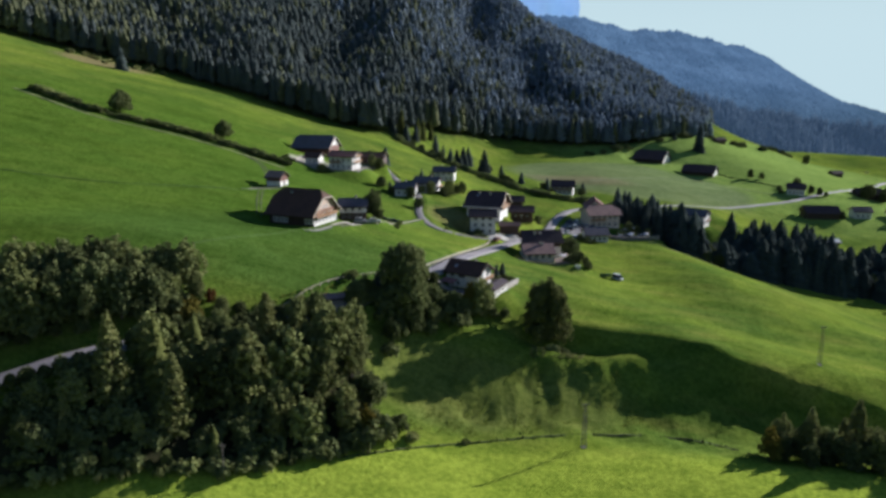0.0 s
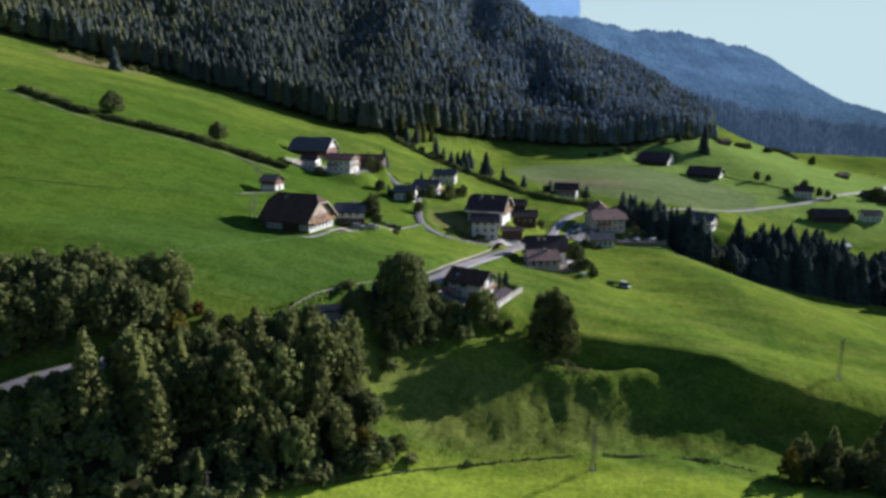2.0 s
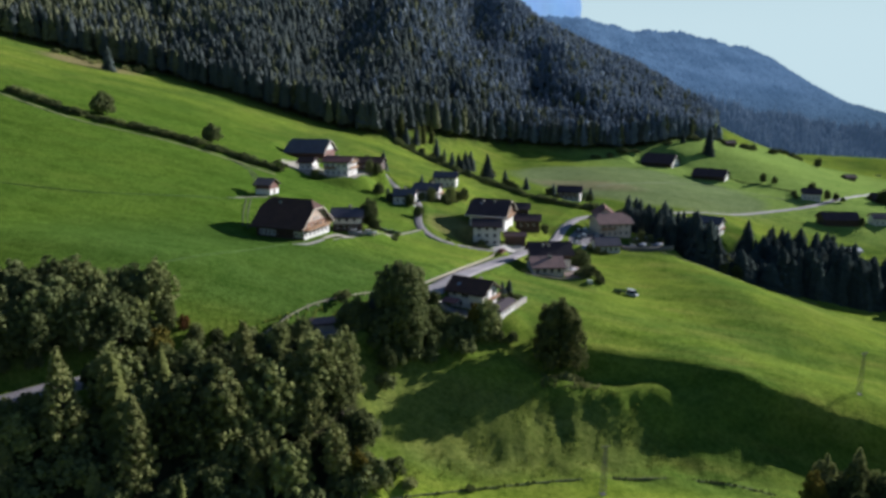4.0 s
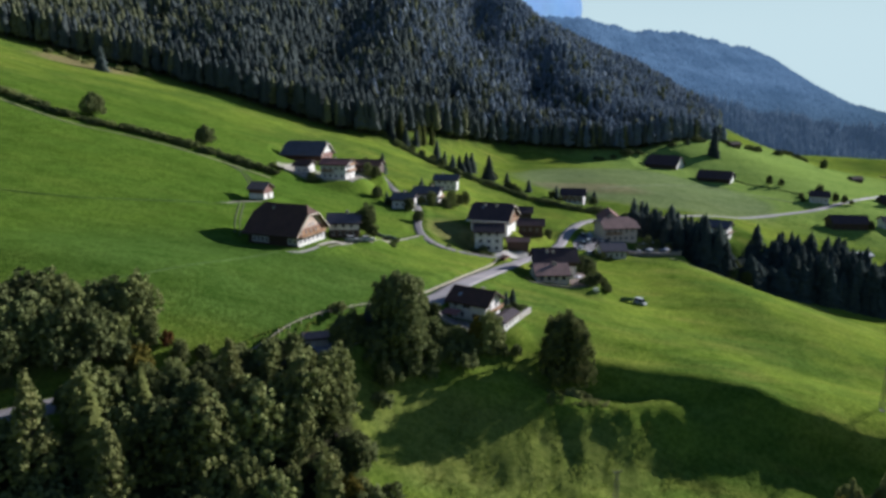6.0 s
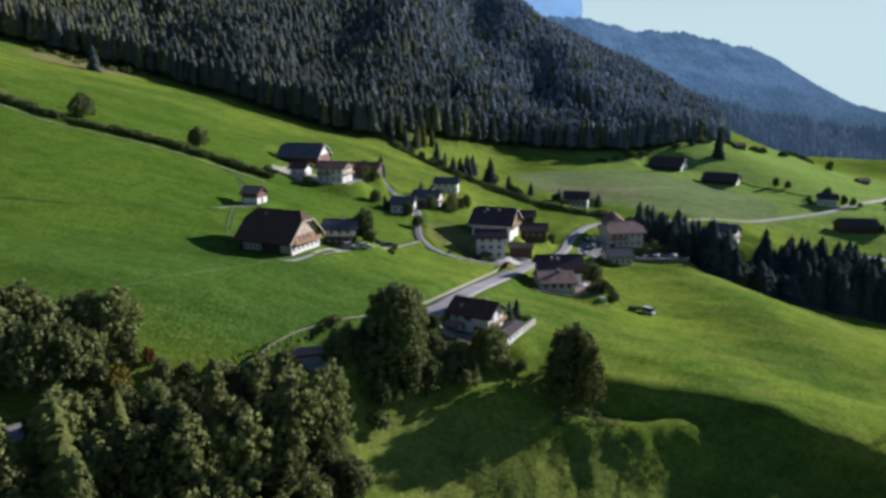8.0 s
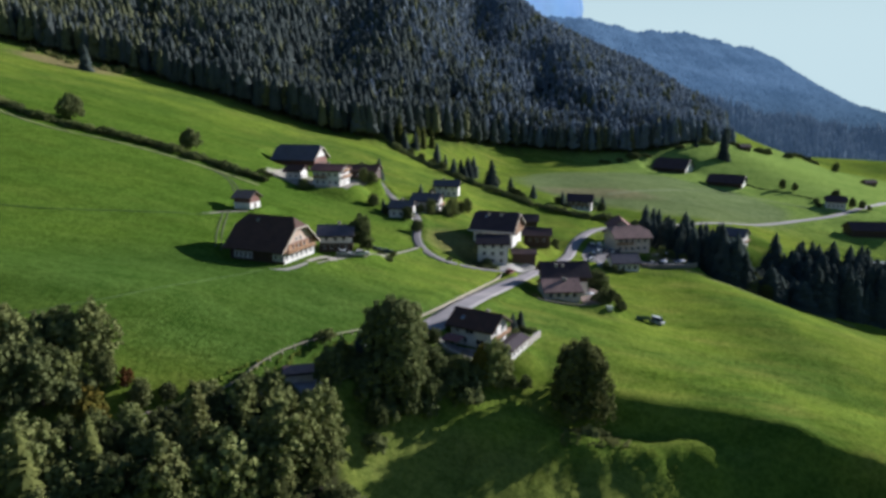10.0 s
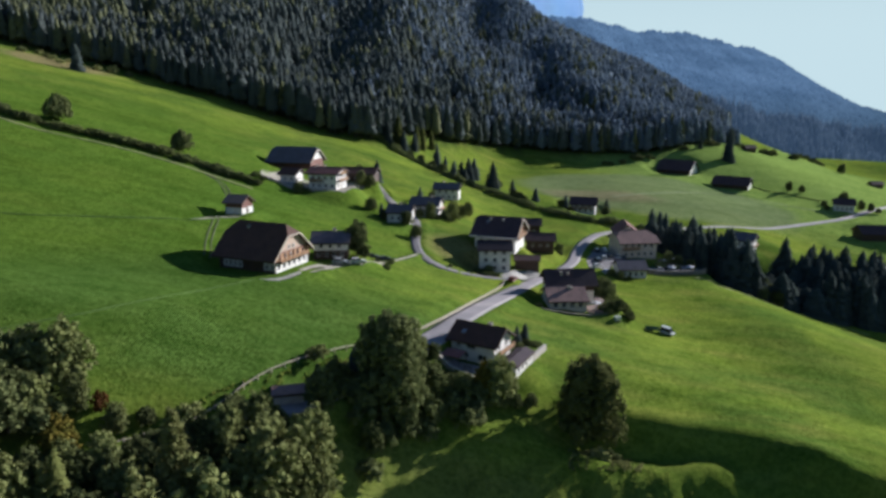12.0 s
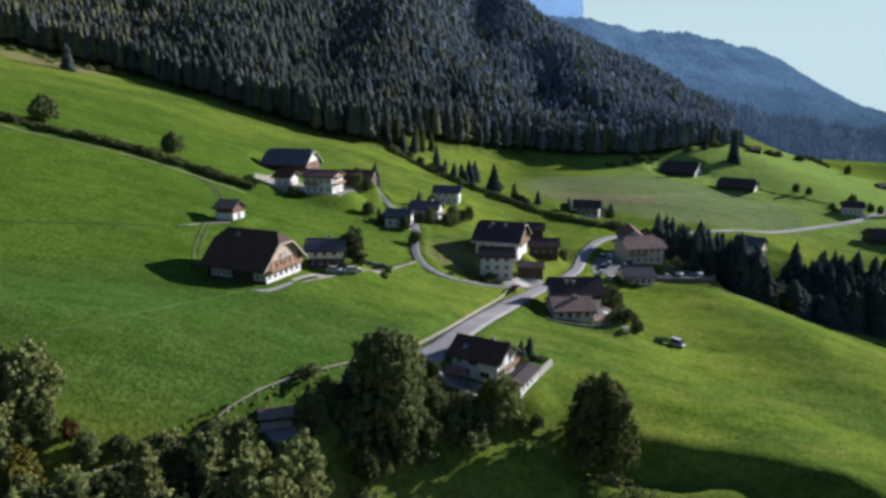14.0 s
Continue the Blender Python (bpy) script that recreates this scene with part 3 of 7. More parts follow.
    if door:
        half, put = sides[door[0]]
        u = door[1] * 2 * half - half
        at = Matrix.Translation(put(u, 0.14, 0)) @ pose(0, 0, 0, 0, 0, spins[door[0]])
        leaf = Solid().box(-door[2] / 2, door[2] / 2, 0, 0.07, 0.02, door[3])
        n = max(2, int(door[2] / 0.5))
        hung = part("door", leaf, DARK_WOOD, ob, "dark wooden door", at)
        for i in range(n):
            a = -door[2] / 2 + door[2] * (i + 0.12) / n
            part("board", Solid().box(a, a + door[2] * 0.76 / n, -0.03, -0.002, 0.18, door[3] - 0.15), DARK_WOOD, hung)
    for side, h, a, b in balconies:
        half, put = sides[side]
        u0, u1 = a * 2 * half - half, b * 2 * half - half
        deck = Solid()
        deck.add([put(u, d, q) for q in (h - 0.16, h) for u, d in ((u0, -1.25), (u1, -1.25), (u1, -0.004), (u0, -0.004))],
                 [(3, 2, 1, 0), (4, 5, 6, 7), (0, 1, 5, 4), (1, 2, 6, 5), (2, 3, 7, 6), (3, 0, 4, 7)])
        bal = part("balcony", deck, DARK_WOOD, ob, "timber balcony")
        rail = Solid()

        def bar(ua, ub, da, db, qa, qb):
            rail.add([put(u, d, q) for q in (qa, qb) for u, d in ((ua, da), (ub, da), (ub, db), (ua, db))],
                     [(3, 2, 1, 0), (4, 5, 6, 7), (0, 1, 5, 4), (1, 2, 6, 5), (2, 3, 7, 6), (3, 0, 4, 7)])
        bar(u0, u1, -1.24, -1.16, h + 0.92, h + 1.0)
        for k in range(int((u1 - u0) / 0.24)):
            q = u0 + 0.06 + k * 0.24
            bar(q, q + 0.16, -1.22, -1.18, h + 0.06, h + 0.92)
        for q in (u0, u1 - 0.08):
            bar(q, q + 0.08, -1.16, -0.01, h + 0.92, h + 1.0)
            bar(q, q + 0.08, -0.7, -0.62, h, h + 0.92)
        part("railing", rail, upper or LARCH, bal)
    return ob

# ---- trees ----
def quads(centres, sizes, rng, flat=0.0, facing=None):
    """Small square leaves at the centres, turned at random (flat: how level they lie) or roughly along facing."""
    n = len(centres)
    a = rng.normal(size=(n, 3))
    a[:, 2] += flat * 3 * np.sign(a[:, 2] + 1e-9)
    if facing is not None:
        a = a * 0.60 + facing
    a /= np.linalg.norm(a, axis=1)[:, None]
    b = np.cross(a, rng.normal(size=(n, 3)))
    b /= np.linalg.norm(b, axis=1)[:, None]
    c = np.cross(a, b)
    s = sizes[:, None]
    v = np.stack((centres - b * s, centres - c * s * 0.62, centres + b * s, centres + c * s * 0.62), 1).reshape(-1, 3)
    return v, np.arange(4 * n).reshape(n, 4)


def crown_points(shape, tall, wide, low, clumps, per, rng):
    """Leaf places of a broadleaved crown: upright boughs of uneven height round the stem, each with ragged clumps of leaves and gaps between.
    shape: round (broad dome), egg, column, spire (pointed boughs), cone (one leader with short side twigs)."""
    count = {"round": 11, "egg": 9, "column": 17, "spire": 12, "cone": 1}[shape]
    flat = {"round": 0.42, "egg": 0.46, "column": 0.30, "spire": 0.32, "cone": 0.0}[shape]
    point = {"round": 0.50, "egg": 0.60, "column": 0.30, "spire": 0.62, "cone": 0.85}[shape]
    boughs = []
    for i in range(count):
        r0 = 0.0 if count == 1 or i == 0 else wide / 2 * 0.66 * math.sqrt((i - 0.3) / (count - 1))
        a = i * 2.4 + rng.uniform(-0.4, 0.4)
        top = tall * (1 - flat * (2 * r0 / wide) ** (2.4 if shape == "column" else 1.6)) * (1 if i == 0 and shape != "column" else rng.uniform(0.86, 1.0))
        foot = low + (top - low) * (0.0 if count == 1 else rng.uniform(0.0, 0.18))
        boughs.append((math.cos(a) * r0, math.sin(a) * r0, foot, top, wide / 2 if count == 1 else wide * rng.uniform(0.19, 0.27)))
    room = np.array([(b[3] - b[2]) * b[4] for b in boughs])
    out, size, face = [], [], []
    for _ in range(clumps):
        bx, by, foot, top, girth = boughs[rng.choice(count, p=room / room.sum())]
        h = rng.beta(1.25, 1.25)
        r = (1 - h) ** point * min(1, h * 3.5 + 0.45) * girth * rng.uniform(0.8, 1.2)
        ang, k = rng.uniform(0, math.tau), rng.uniform(0.35, 1.0) ** 0.5
        c = np.array((bx + math.cos(ang) * r * k, by + math.sin(ang) * r * k, foot + h * (top - foot)))
        away = np.array((c[0], c[1], 0.35 * wide * (h - 0.2)))
        away = away / (np.linalg.norm(away) + 0.3)
        radius = rng.uniform(0.45, 1.1) * (0.055 * wide + 0.22)
        way = rng.normal(size=(per, 3)) + away * 0.8
        way /= np.linalg.norm(way, axis=1)[:, None]
        out.append(way * radius * rng.uniform(0.4, 1.15, (per, 1)) * np.array((1, 1, 1.15)) + c)
        face.append(way)
        size.append(rng.uniform(0.6, 1.3, per))
    # the shaded inside of each bough, where twigs and leaves crowd together
    for bx, by, foot, top, girth in boughs:
        n = max(6, int(0.5 * clumps / count))
        h, ang, k = rng.uniform(0.04, 0.80, n), rng.uniform(0, math.tau, n), np.sqrt(rng.random(n)) * 0.42
        r = (1 - h) ** point * girth * k
        out.append(np.c_[bx + np.cos(ang) * r, by + np.sin(ang) * r, foot + h * (top - foot)])
        way = rng.normal(size=(n, 3))
        face.append(way / np.linalg.norm(way, axis=1)[:, None])
        size.append(rng.uniform(1.6, 2.8, n) * np.clip(1.15 - h, 0.4, 1.0))
    return np.vstack(out), np.concatenate(size), np.vstack(face)


TREE_KINDS = {}


def tree_kind(key, shape, tall, wide, low, clumps, per, leaf, material, seed):
    rng = np.random.default_rng(seed)
    p, s, way = crown_points(shape, tall, wide, low, clumps, per, rng)
    v, f = quads(p, s * leaf * 1.1, rng, 0.0, way)
    crown = mesh_of("crown", v, f, material)
    wood = Solid()
    lean = rng.uniform(-0.3, 0.3, 2)
    top = (lean[0], lean[1], tall * 0.78)
    mid = (lean[0] * 0.4, lean[1] * 0.4, tall * 0.38)
    r = 0.022 * tall
    wood.tube((0, 0, -0.8), (0, 0, 0.5), r * 1.5, r, 8).tube((0, 0, 0.5), mid, r, r * 0.7, 8).tube(mid, top, r * 0.7, r * 0.15, 7)
    for i in range(9):
        h = rng.uniform(0.25, 0.7) * tall
        a = rng.uniform(0, math.tau)
        reach = wide * rng.uniform(0.22, 0.4)
        wood.tube((lean[0] * h / tall, lean[1] * h / tall, h), (math.cos(a) * reach, math.sin(a) * reach, h + reach * rng.uniform(0.4, 0.9)), r * 0.35, r * 0.07, 5)
    TREE_KINDS[key] = (wood.mesh("trunk", BARK), crown)


def spruce_kind(key, tall, wide, low, tiers, blades, material, seed, ragged=0.25):
    rng = np.random.default_rng(seed)
    s = Solid()
    for i in range(tiers):
        h = i / (tiers - 1)
        z = low + (tall - low) * h
        reach = wide / 2 * (1 - h) ** 0.56 + 0.15
        n = max(4, int(blades * (1 - 0.5 * h)))
        a0 = rng.uniform(0, math.tau)
        for j in range(n):
            a = a0 + j * math.tau / n + rng.uniform(-0.2, 0.2)
            r = reach * rng.uniform(1 - ragged, 1 + ragged * 0.6)
            droop = r * rng.uniform(0.25, 0.55)
            w = max(0.2, r * 0.46)
            ca, sa = math.cos(a), math.sin(a)
            rise = (tall - low) / tiers * rng.uniform(0.2, 0.9)
            p0 = (ca * 0.05, sa * 0.05, z + rise)
            p1 = (ca * r * 0.55 - sa * w, sa * r * 0.55 + ca * w, z - droop * 0.35 - 0.1)
            p2 = (ca * r, sa * r, z - droop)
            p3 = (ca * r * 0.55 + sa * w, sa * r * 0.55 - ca * w, z - droop * 0.35 - 0.1)
            p4 = (ca * r * 0.5, sa * r * 0.5, z - droop * 0.1 + 0.12)
            s.add([p0, p1, p2, p3, p4], [(0, 1, 4), (1, 2, 4), (2, 3, 4), (3, 0, 4)])
    wood = Solid().tube((0, 0, -0.8), (0, 0, low + 1), 0.016 * tall, 0.013 * tall, 7).tube((0, 0, low + 1), (0, 0, tall * 0.97), 0.013 * tall, 0.02, 6)
    TREE_KINDS[key] = (wood.mesh("trunk", BARK), s.mesh("crown", material))


rng_tree = random.Random(11)


def tree(key, x, y, scale=1.0, label="", name="tree", z=None, turn=None, group="", stretch=1.0, category="tree"):
    wood, crown = TREE_KINDS[key]
    if key.startswith("spruce"):
        name, category = "spruce", "spruce"
    turn = rng_tree.uniform(0, 360) if turn is None else turn
    m = pose(x, y, height(x, y) if z is None else z, rng_tree.uniform(-2, 2), rng_tree.uniform(-2, 2), turn)
    ob = thing(name, label, category, m @ Matrix.Diagonal((scale, scale, scale * stretch, 1)), group)
    part("trunk", wood, None, ob)
    part("crown", crown, None, ob)
    return ob


BUSH_KINDS = {}


def bush_kind(key, wide, tall, material, seed, clumps=26):
    rng = np.random.default_rng(seed)
    pts, size, faces = [], [], []
    for _ in range(clumps):
        a, r, h = rng.uniform(0, math.tau), math.sqrt(rng.uniform(0, 1)) * wide / 2, rng.uniform(0.1, 1)
        c = np.array((math.cos(a) * r, math.sin(a) * r, h * tall * (1 - 0.55 * (2 * r / wide) ** 2)))
        way = rng.normal(size=(22, 3)) + np.array((math.cos(a) * r, math.sin(a) * r, 1.0)) * 0.5
        way /= np.linalg.norm(way, axis=1)[:, None]
        faces.append(way)
        pts.append(way * rng.uniform(0.35, 0.6, (22, 1)) + c)
        size.append(rng.uniform(0.16, 0.34, 22))
    v, f = quads(np.vstack(pts), np.concatenate(size), rng, 0.0, np.vstack(faces))
    v[:, 2] = np.maximum(v[:, 2], -0.3)
    stem = Solid()
    for i in range(4):
        a = i * 1.6
        stem.tube((0.05 * math.cos(a), 0.05 * math.sin(a), -0.4), (math.cos(a) * wide * 0.2, math.sin(a) * wide * 0.2, tall * 0.6), 0.05, 0.02, 5)
    BUSH_KINDS[key] = stem.mesh("stem", BARK), mesh_of("foliage", v, f, material)


def bush(key, x, y, scale=1.0, label="", group="", stretch=1.0, name="bush"):
    stem, leaf = BUSH_KINDS[key]
    m = pose(x, y, height(x, y), 0, 0, rng_tree.uniform(0, 360)) @ Matrix.Diagonal((scale, scale, scale * stretch, 1))
    ob = thing(name, label, "bush", m, group)
    part("stem", stem, None, ob)
    part("foliage", leaf, None, ob)
    return ob


def bush_mass(name, label, category, spots):
    """Many shrubs that nobody could count, as one mesh; spots: x, y, scale."""
    keys = list(BUSH_KINDS)
    rng = np.random.default_rng(len(spots))
    vs, fs, n = [], [], 0
    z = ground([p[0] for p in spots], [p[1] for p in spots])
    for (x, y, s), h in zip(spots, z):
        me = BUSH_KINDS[keys[rng.integers(len(keys))]][1]
        co = np.empty(len(me.vertices) * 3)
        me.vertices.foreach_get("co", co)
        co = co.reshape(-1, 3) * s
        a = rng.uniform(0, math.tau)
        vs.append(np.c_[co[:, 0] * math.cos(a) - co[:, 1] * math.sin(a) + x, co[:, 0] * math.sin(a) + co[:, 1] * math.cos(a) + y, co[:, 2] + h])
        fs.append(np.arange(len(co)).reshape(-1, 4) + n)
        n += len(co)
    me = bpy.data.meshes.new(name)
    me.from_pydata(np.vstack(vs).tolist(), [], np.vstack(fs).tolist())
    me.materials.append(LEAF_DARK)
    return tagged(new(name, me), label, category, kind="stuff")


tree_kind("round_a", "round", 13, 10, 0.8, 330, 14, 0.38, LEAF_MIXED, 1)
tree_kind("round_b", "round", 12, 9, 0.6, 300, 14, 0.38, LEAF_DARK, 2)
tree_kind("round_c", "round", 14, 10, 0.8, 320, 14, 0.37, LEAF_MIXED, 3)
tree_kind("column_a", "egg", 17, 8.0, 1.5, 320, 14, 0.35, LEAF_OLIVE, 4)
tree_kind("column_b", "egg", 16, 8.4, 1.5, 320, 14, 0.35, LEAF_MID, 5)
tree_kind("column_c", "cone", 18, 8.6, 0.8, 340, 14, 0.33, LEAF_OLIVE, 6)
tree_kind("yellow", "egg", 11, 7, 1.5, 200, 14, 0.34, LEAF_YELLOW, 7)
tree_kind("rust", "round", 7, 6, 0.3, 120, 16, 0.30, LEAF_RUST, 8)
tree_kind("grand", "column", 20, 14.4, 0.3, 1100, 24, 0.36, LEAF_DARK, 9)
tree_kind("ovate", "spire", 17.2, 15.0, 0.2, 900, 22, 0.33, LEAF_MID, 10)
tree_kind("dense", "round", 8, 8.4, 0.0, 260, 16, 0.36, LEAF_DARK, 14)
tree_kind("lone", "round", 9.6, 11.0, 0.8, 380, 14, 0.40, LEAF_DARK, 12)
spruce_kind("spruce_a", 22, 9.6, 0.3, 28, 15, NEEDLES, 21, 0.45)
spruce_kind("spruce_b", 18, 8.4, 0.3, 24, 14, NEEDLES, 22, 0.45)
spruce_kind("spruce_c", 12, 7.8, 0.1, 17, 14, NEEDLES, 23, 0.4)
spruce_kind("larch_a", 19, 7.5, 1.2, 21, 13, NEEDLES_OLIVE, 24, 0.4)
bush_kind("bush_a", 3.4, 2.3, LEAF_MIXED, 31)
bush_kind("bush_b", 3.0, 1.8, LEAF_DARK, 32)
bush_kind("bush_c", 2.6, 1.5, LEAF_OLIVE, 33)

# ---- ground, roads, mountains ----
PADS += [
    (-45.4, 226, 46.4, 10), (-29.5, 243, 44.0, 7), (-63, 265.5, 53.0, 4.5), (-44, 318, 53.4, 10), (-62, 350, 58.0, 10), (-59, 323, 55.5, 5),
    (-33, 336, 54.0, 7), (-15, 303, 43.4, 5), (-6, 323, 41.8, 7), (3, 364, 42.0, 7), (16, 275, 31.7, 6), (21, 295, 35.6, 6), (37, 309, 30.6, 5), (29, 284, 30.6, 3.5), (37, 342, 31.5, 6),
    (38, 254, 28.4, 9), (45.5, 248, 27.4, 5.5), (8.8, 199, 32.4, 6), (16, 195.5, 30.9, 3.5), (76.5, 326, 25.6, 11), (69, 298, 24.2, 6), (72, 402, 28.3, 8), (88, 306, 23.6, 9),
    (165, 540, 33.0, 14), (193, 510, 27.0, 11), (242, 464, 19.6, 8), (138, 364, 17.5, 6), (235, 418, 11.5, 11), (263, 425, 10.5, 7),
    (210, 367, 6.0, 8), (58, 318, 27.0, 8),
]

# outlines of the woods below the village
WOOD = ((-112, 94), (-78, 109), (-41, 121), (-25, 131), (-14, 139), (-16, 152), (-20, 161), (-28, 161), (-46, 146), (-62, 133), (-85, 116), (-108, 100))
UPPER_WOOD = ((-130, 104.5), (-103, 120.5), (-79, 136.5), (-60, 148.5), (-56, 153), (-62, 157), (-80, 153), (-100, 142), (-128, 124))
SHADE_WOOD = ((-30, 164), (-14, 160), (-2, 170), (10, 180), (12, 186), (0, 186), (-10, 184), (-20, 178))


def spaced(lo, hi, fine_lo, fine_hi, fine, growth):
    mid = list(np.arange(fine_lo, fine_hi + 1e-6, fine))
    up, d = [], fine
    while (up or mid)[-1] < hi:
        d *= growth
        up.append((up or mid)[-1] + d)
    down, d = [], fine
    while (down or [mid[0]])[-1] > lo:
        d *= growth
        down.append((down or [mid[0]])[-1] - d)
    return np.array(down[::-1] + mid + up)


def build_ground():
    gx, gy = spaced(-3000, 3000, -112, 118, 1.25, 1.05), spaced(-800, 4500, 96, 300, 1.25, 1.03)
    x, y = np.meshgrid(gx, gy)
    z = ground(x.ravel(), y.ravel())
    xf, yf = x.ravel(), y.ravel()
    tuss = 0.30 * np.sin(xf * 0.31 + 2 * np.sin(yf * 0.13)) * np.sin(yf * 0.37 + np.sin(xf * 0.21)) + 0.12 * np.sin(xf * 1.3 + yf * 0.7) * np.sin(yf * 1.1 - xf * 0.4)
    rough = step(140, 152, yf) * (1 - step(176, 186, yf)) * step(-12, 0, xf)
    z = z + tuss * (0.25 + 1.1 * rough) * (np.abs(xf) < 400)
    for half, pts, pz in ROAD_LINES.values():
        near = np.where((np.abs(xf) < 450) & (yf < 660))[0]
        for block in np.array_split(near, max(1, len(near) // 4000)):
            dist = np.hypot(xf[block, None] - pts[:, 0], yf[block, None] - pts[:, 1])
            j = dist.argmin(1)
            f = 1 - step(half + 0.2, half + 1.6, dist[np.arange(len(block)), j])
            z[block] = z[block] * (1 - f) + (pz[j] - 0.10) * f
    nx, ny = len(gx), len(gy)
    i = (np.arange(ny - 1)[:, None] * nx + np.arange(nx - 1)).ravel()
    faces = np.stack((i, i + 1, i + nx + 1, i + nx), 1)
    me = bpy.data.meshes.new("ground")
    me.from_pydata(np.c_[xf, yf, z].tolist(), [], faces.tolist())
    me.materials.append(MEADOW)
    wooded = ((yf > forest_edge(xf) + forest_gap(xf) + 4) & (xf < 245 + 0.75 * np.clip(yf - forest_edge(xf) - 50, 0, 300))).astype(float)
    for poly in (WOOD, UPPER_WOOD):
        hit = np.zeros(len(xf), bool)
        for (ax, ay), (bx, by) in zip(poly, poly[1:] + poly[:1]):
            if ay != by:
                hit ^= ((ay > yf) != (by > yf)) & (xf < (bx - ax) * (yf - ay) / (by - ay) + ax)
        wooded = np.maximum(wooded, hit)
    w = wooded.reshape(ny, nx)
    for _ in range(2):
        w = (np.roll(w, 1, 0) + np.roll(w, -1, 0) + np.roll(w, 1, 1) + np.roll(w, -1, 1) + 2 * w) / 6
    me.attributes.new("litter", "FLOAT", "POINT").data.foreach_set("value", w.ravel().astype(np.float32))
    me.shade_smooth()
    return tagged(new("ground", me), "bright green mown hillside meadows above the valley", "ground", kind="structure")


def ribbon(name, pts, pz, half, material, label, category, lift=0.03, thick=0.25, edge=0.0):
    """A band of road along a line, with real thickness and a slight crown."""
    d = np.gradient(pts, axis=0)
    d /= np.linalg.norm(d, axis=1)[:, None]
    n = np.c_[-d[:, 1], d[:, 0]]
    rows = []
    cols = ((-1, -thick), (-1, 0.0), (-0.5, 0.02), (0, 0.035), (0.5, 0.02), (1, 0.0), (1, -thick))
    for k, h in cols:
        rows.append(np.c_[pts + n * np.reshape(half, (-1, 1)) * k, pz + lift + h])
    m, c = len(pts), len(cols)
    v = np.stack(rows, 1).reshape(-1, 3)
    f = [(i * c + j + 1, i * c + j, (i + 1) * c + j, (i + 1) * c + j + 1) for i in range(m - 1) for j in range(c - 1)]
    return tagged(new(name, mesh_of(name, v, f, material, True)), label, category, kind="structure")


build_ground()
for key, nm, mt, lb, ct in (("main", "road", ASPHALT, "pale grey asphalt village road", "road"), ("track", "farm_track", LANE, "narrow grey asphalt lane up to the farms", "road"),
                            ("farm", "yard_path", GRAVEL, "pale gravel path past the big barn", "path"), ("hut", "hut_path", GRAVEL, "worn gravel wheel track to the hut", "path")):
    half, pts, pz = ROAD_LINES[key]
    if key == "main":  # it narrows past the roadside house
        half = np.interp(pts[:, 1], (252, 275), (3.3, 2.3))
    ribbon(nm, pts, pz, half, mt, lb, ct)


WORN_GRASS = surface("worn_grass", (0.260, 0.280, 0.095), (0.200, 0.235, 0.070), 0.3, 4.0, 0.95, 0.03)
FAINT_GRASS = surface("faint_grass", (0.078, 0.140, 0.022), (0.068, 0.124, 0.020), 0.3, 4.0, 0.95, 0.03)
TYRE_SOIL = surface("tyre_soil", (0.060, 0.085, 0.025), (0.085, 0.100, 0.030), 0.3, 4.0, 0.95, 0.03)


def footpath(name, line, half, material, label):
    pts = line_points(line, 1.5)
    ribbon(name, pts, ground(pts[:, 0], pts[:, 1]), half, material, label, "path", 0.10, 0.5)


footpath("footpath_meadow", ((-150, 222), (-112, 228), (-95, 236), (-70, 250.5)), 0.22, FAINT_GRASS, "thin worn footpath across the meadow")
footpath("footpath_lower", ((-86, 158), (-72, 167.9), (-64.1, 174), (-57.8, 183.8), (-51.6, 198.5), (-44, 210.5)), 0.12, FAINT_GRASS, "faint worn line across the lower meadow")
footpath("footpath_crest", ((92, 296.5), (101.5, 297), (109, 296.5), (121, 299.5), (133, 303.5), (144, 305), (152, 301), (160, 298)), 0.5, WORN_GRASS, "pale worn path along the meadow's edge above the gully")
HAY_LINE = surface("pale_hay_line", (0.180, 0.225, 0.085), (0.155, 0.200, 0.072), 0.3, 4.0, 0.95, 0.03)
footpath("farm_path", ((-35.4, 220.6), (-32.6, 226.6), (-29.8, 233.2)), 0.5, GRAVEL, "pale gravel path from the barn's yard to the small farmhouse")
footpath("lane_path", ((-21.3, 239.4), (-18.8, 243.4), (-16.6, 247.4)), 0.45, GRAVEL, "pale gravel path from the small farmhouse to the lane")
footpath("hay_track", ((92.8, 428.2), (118, 446), (149, 469), (180, 486), (200, 483), (214, 462), (238, 452)), 0.8, HAY_LINE, "pale worn track across the hay meadow")
footpath("footpath_hedge", ((-190, 317), (-164, 307), (-142, 300.5), (-120, 303.5), (-95, 301.5), (-79, 296.8), (-66, 294)), 0.8, WORN_GRASS, "pale worn path below the long hedge")
for k in (-0.7, 0.7):
    footpath("wheel_track", ((-66.8 + k, 257), (-66 + k, 253.5), (-64.3 + k, 244), (-62.2 + k, 234.5), (-60 + k, 226)), 0.25, TYRE_SOIL, "dark wheel track beside the barn")
for k in (-0.8, 0.8):
    footpath("wheel_track", ((-67 + k, 270), (-70 + k, 280), (-75 + k, 291), (-82 + k, 297)), 0.28, TYRE_SOIL, "dark wheel track up from the hut")


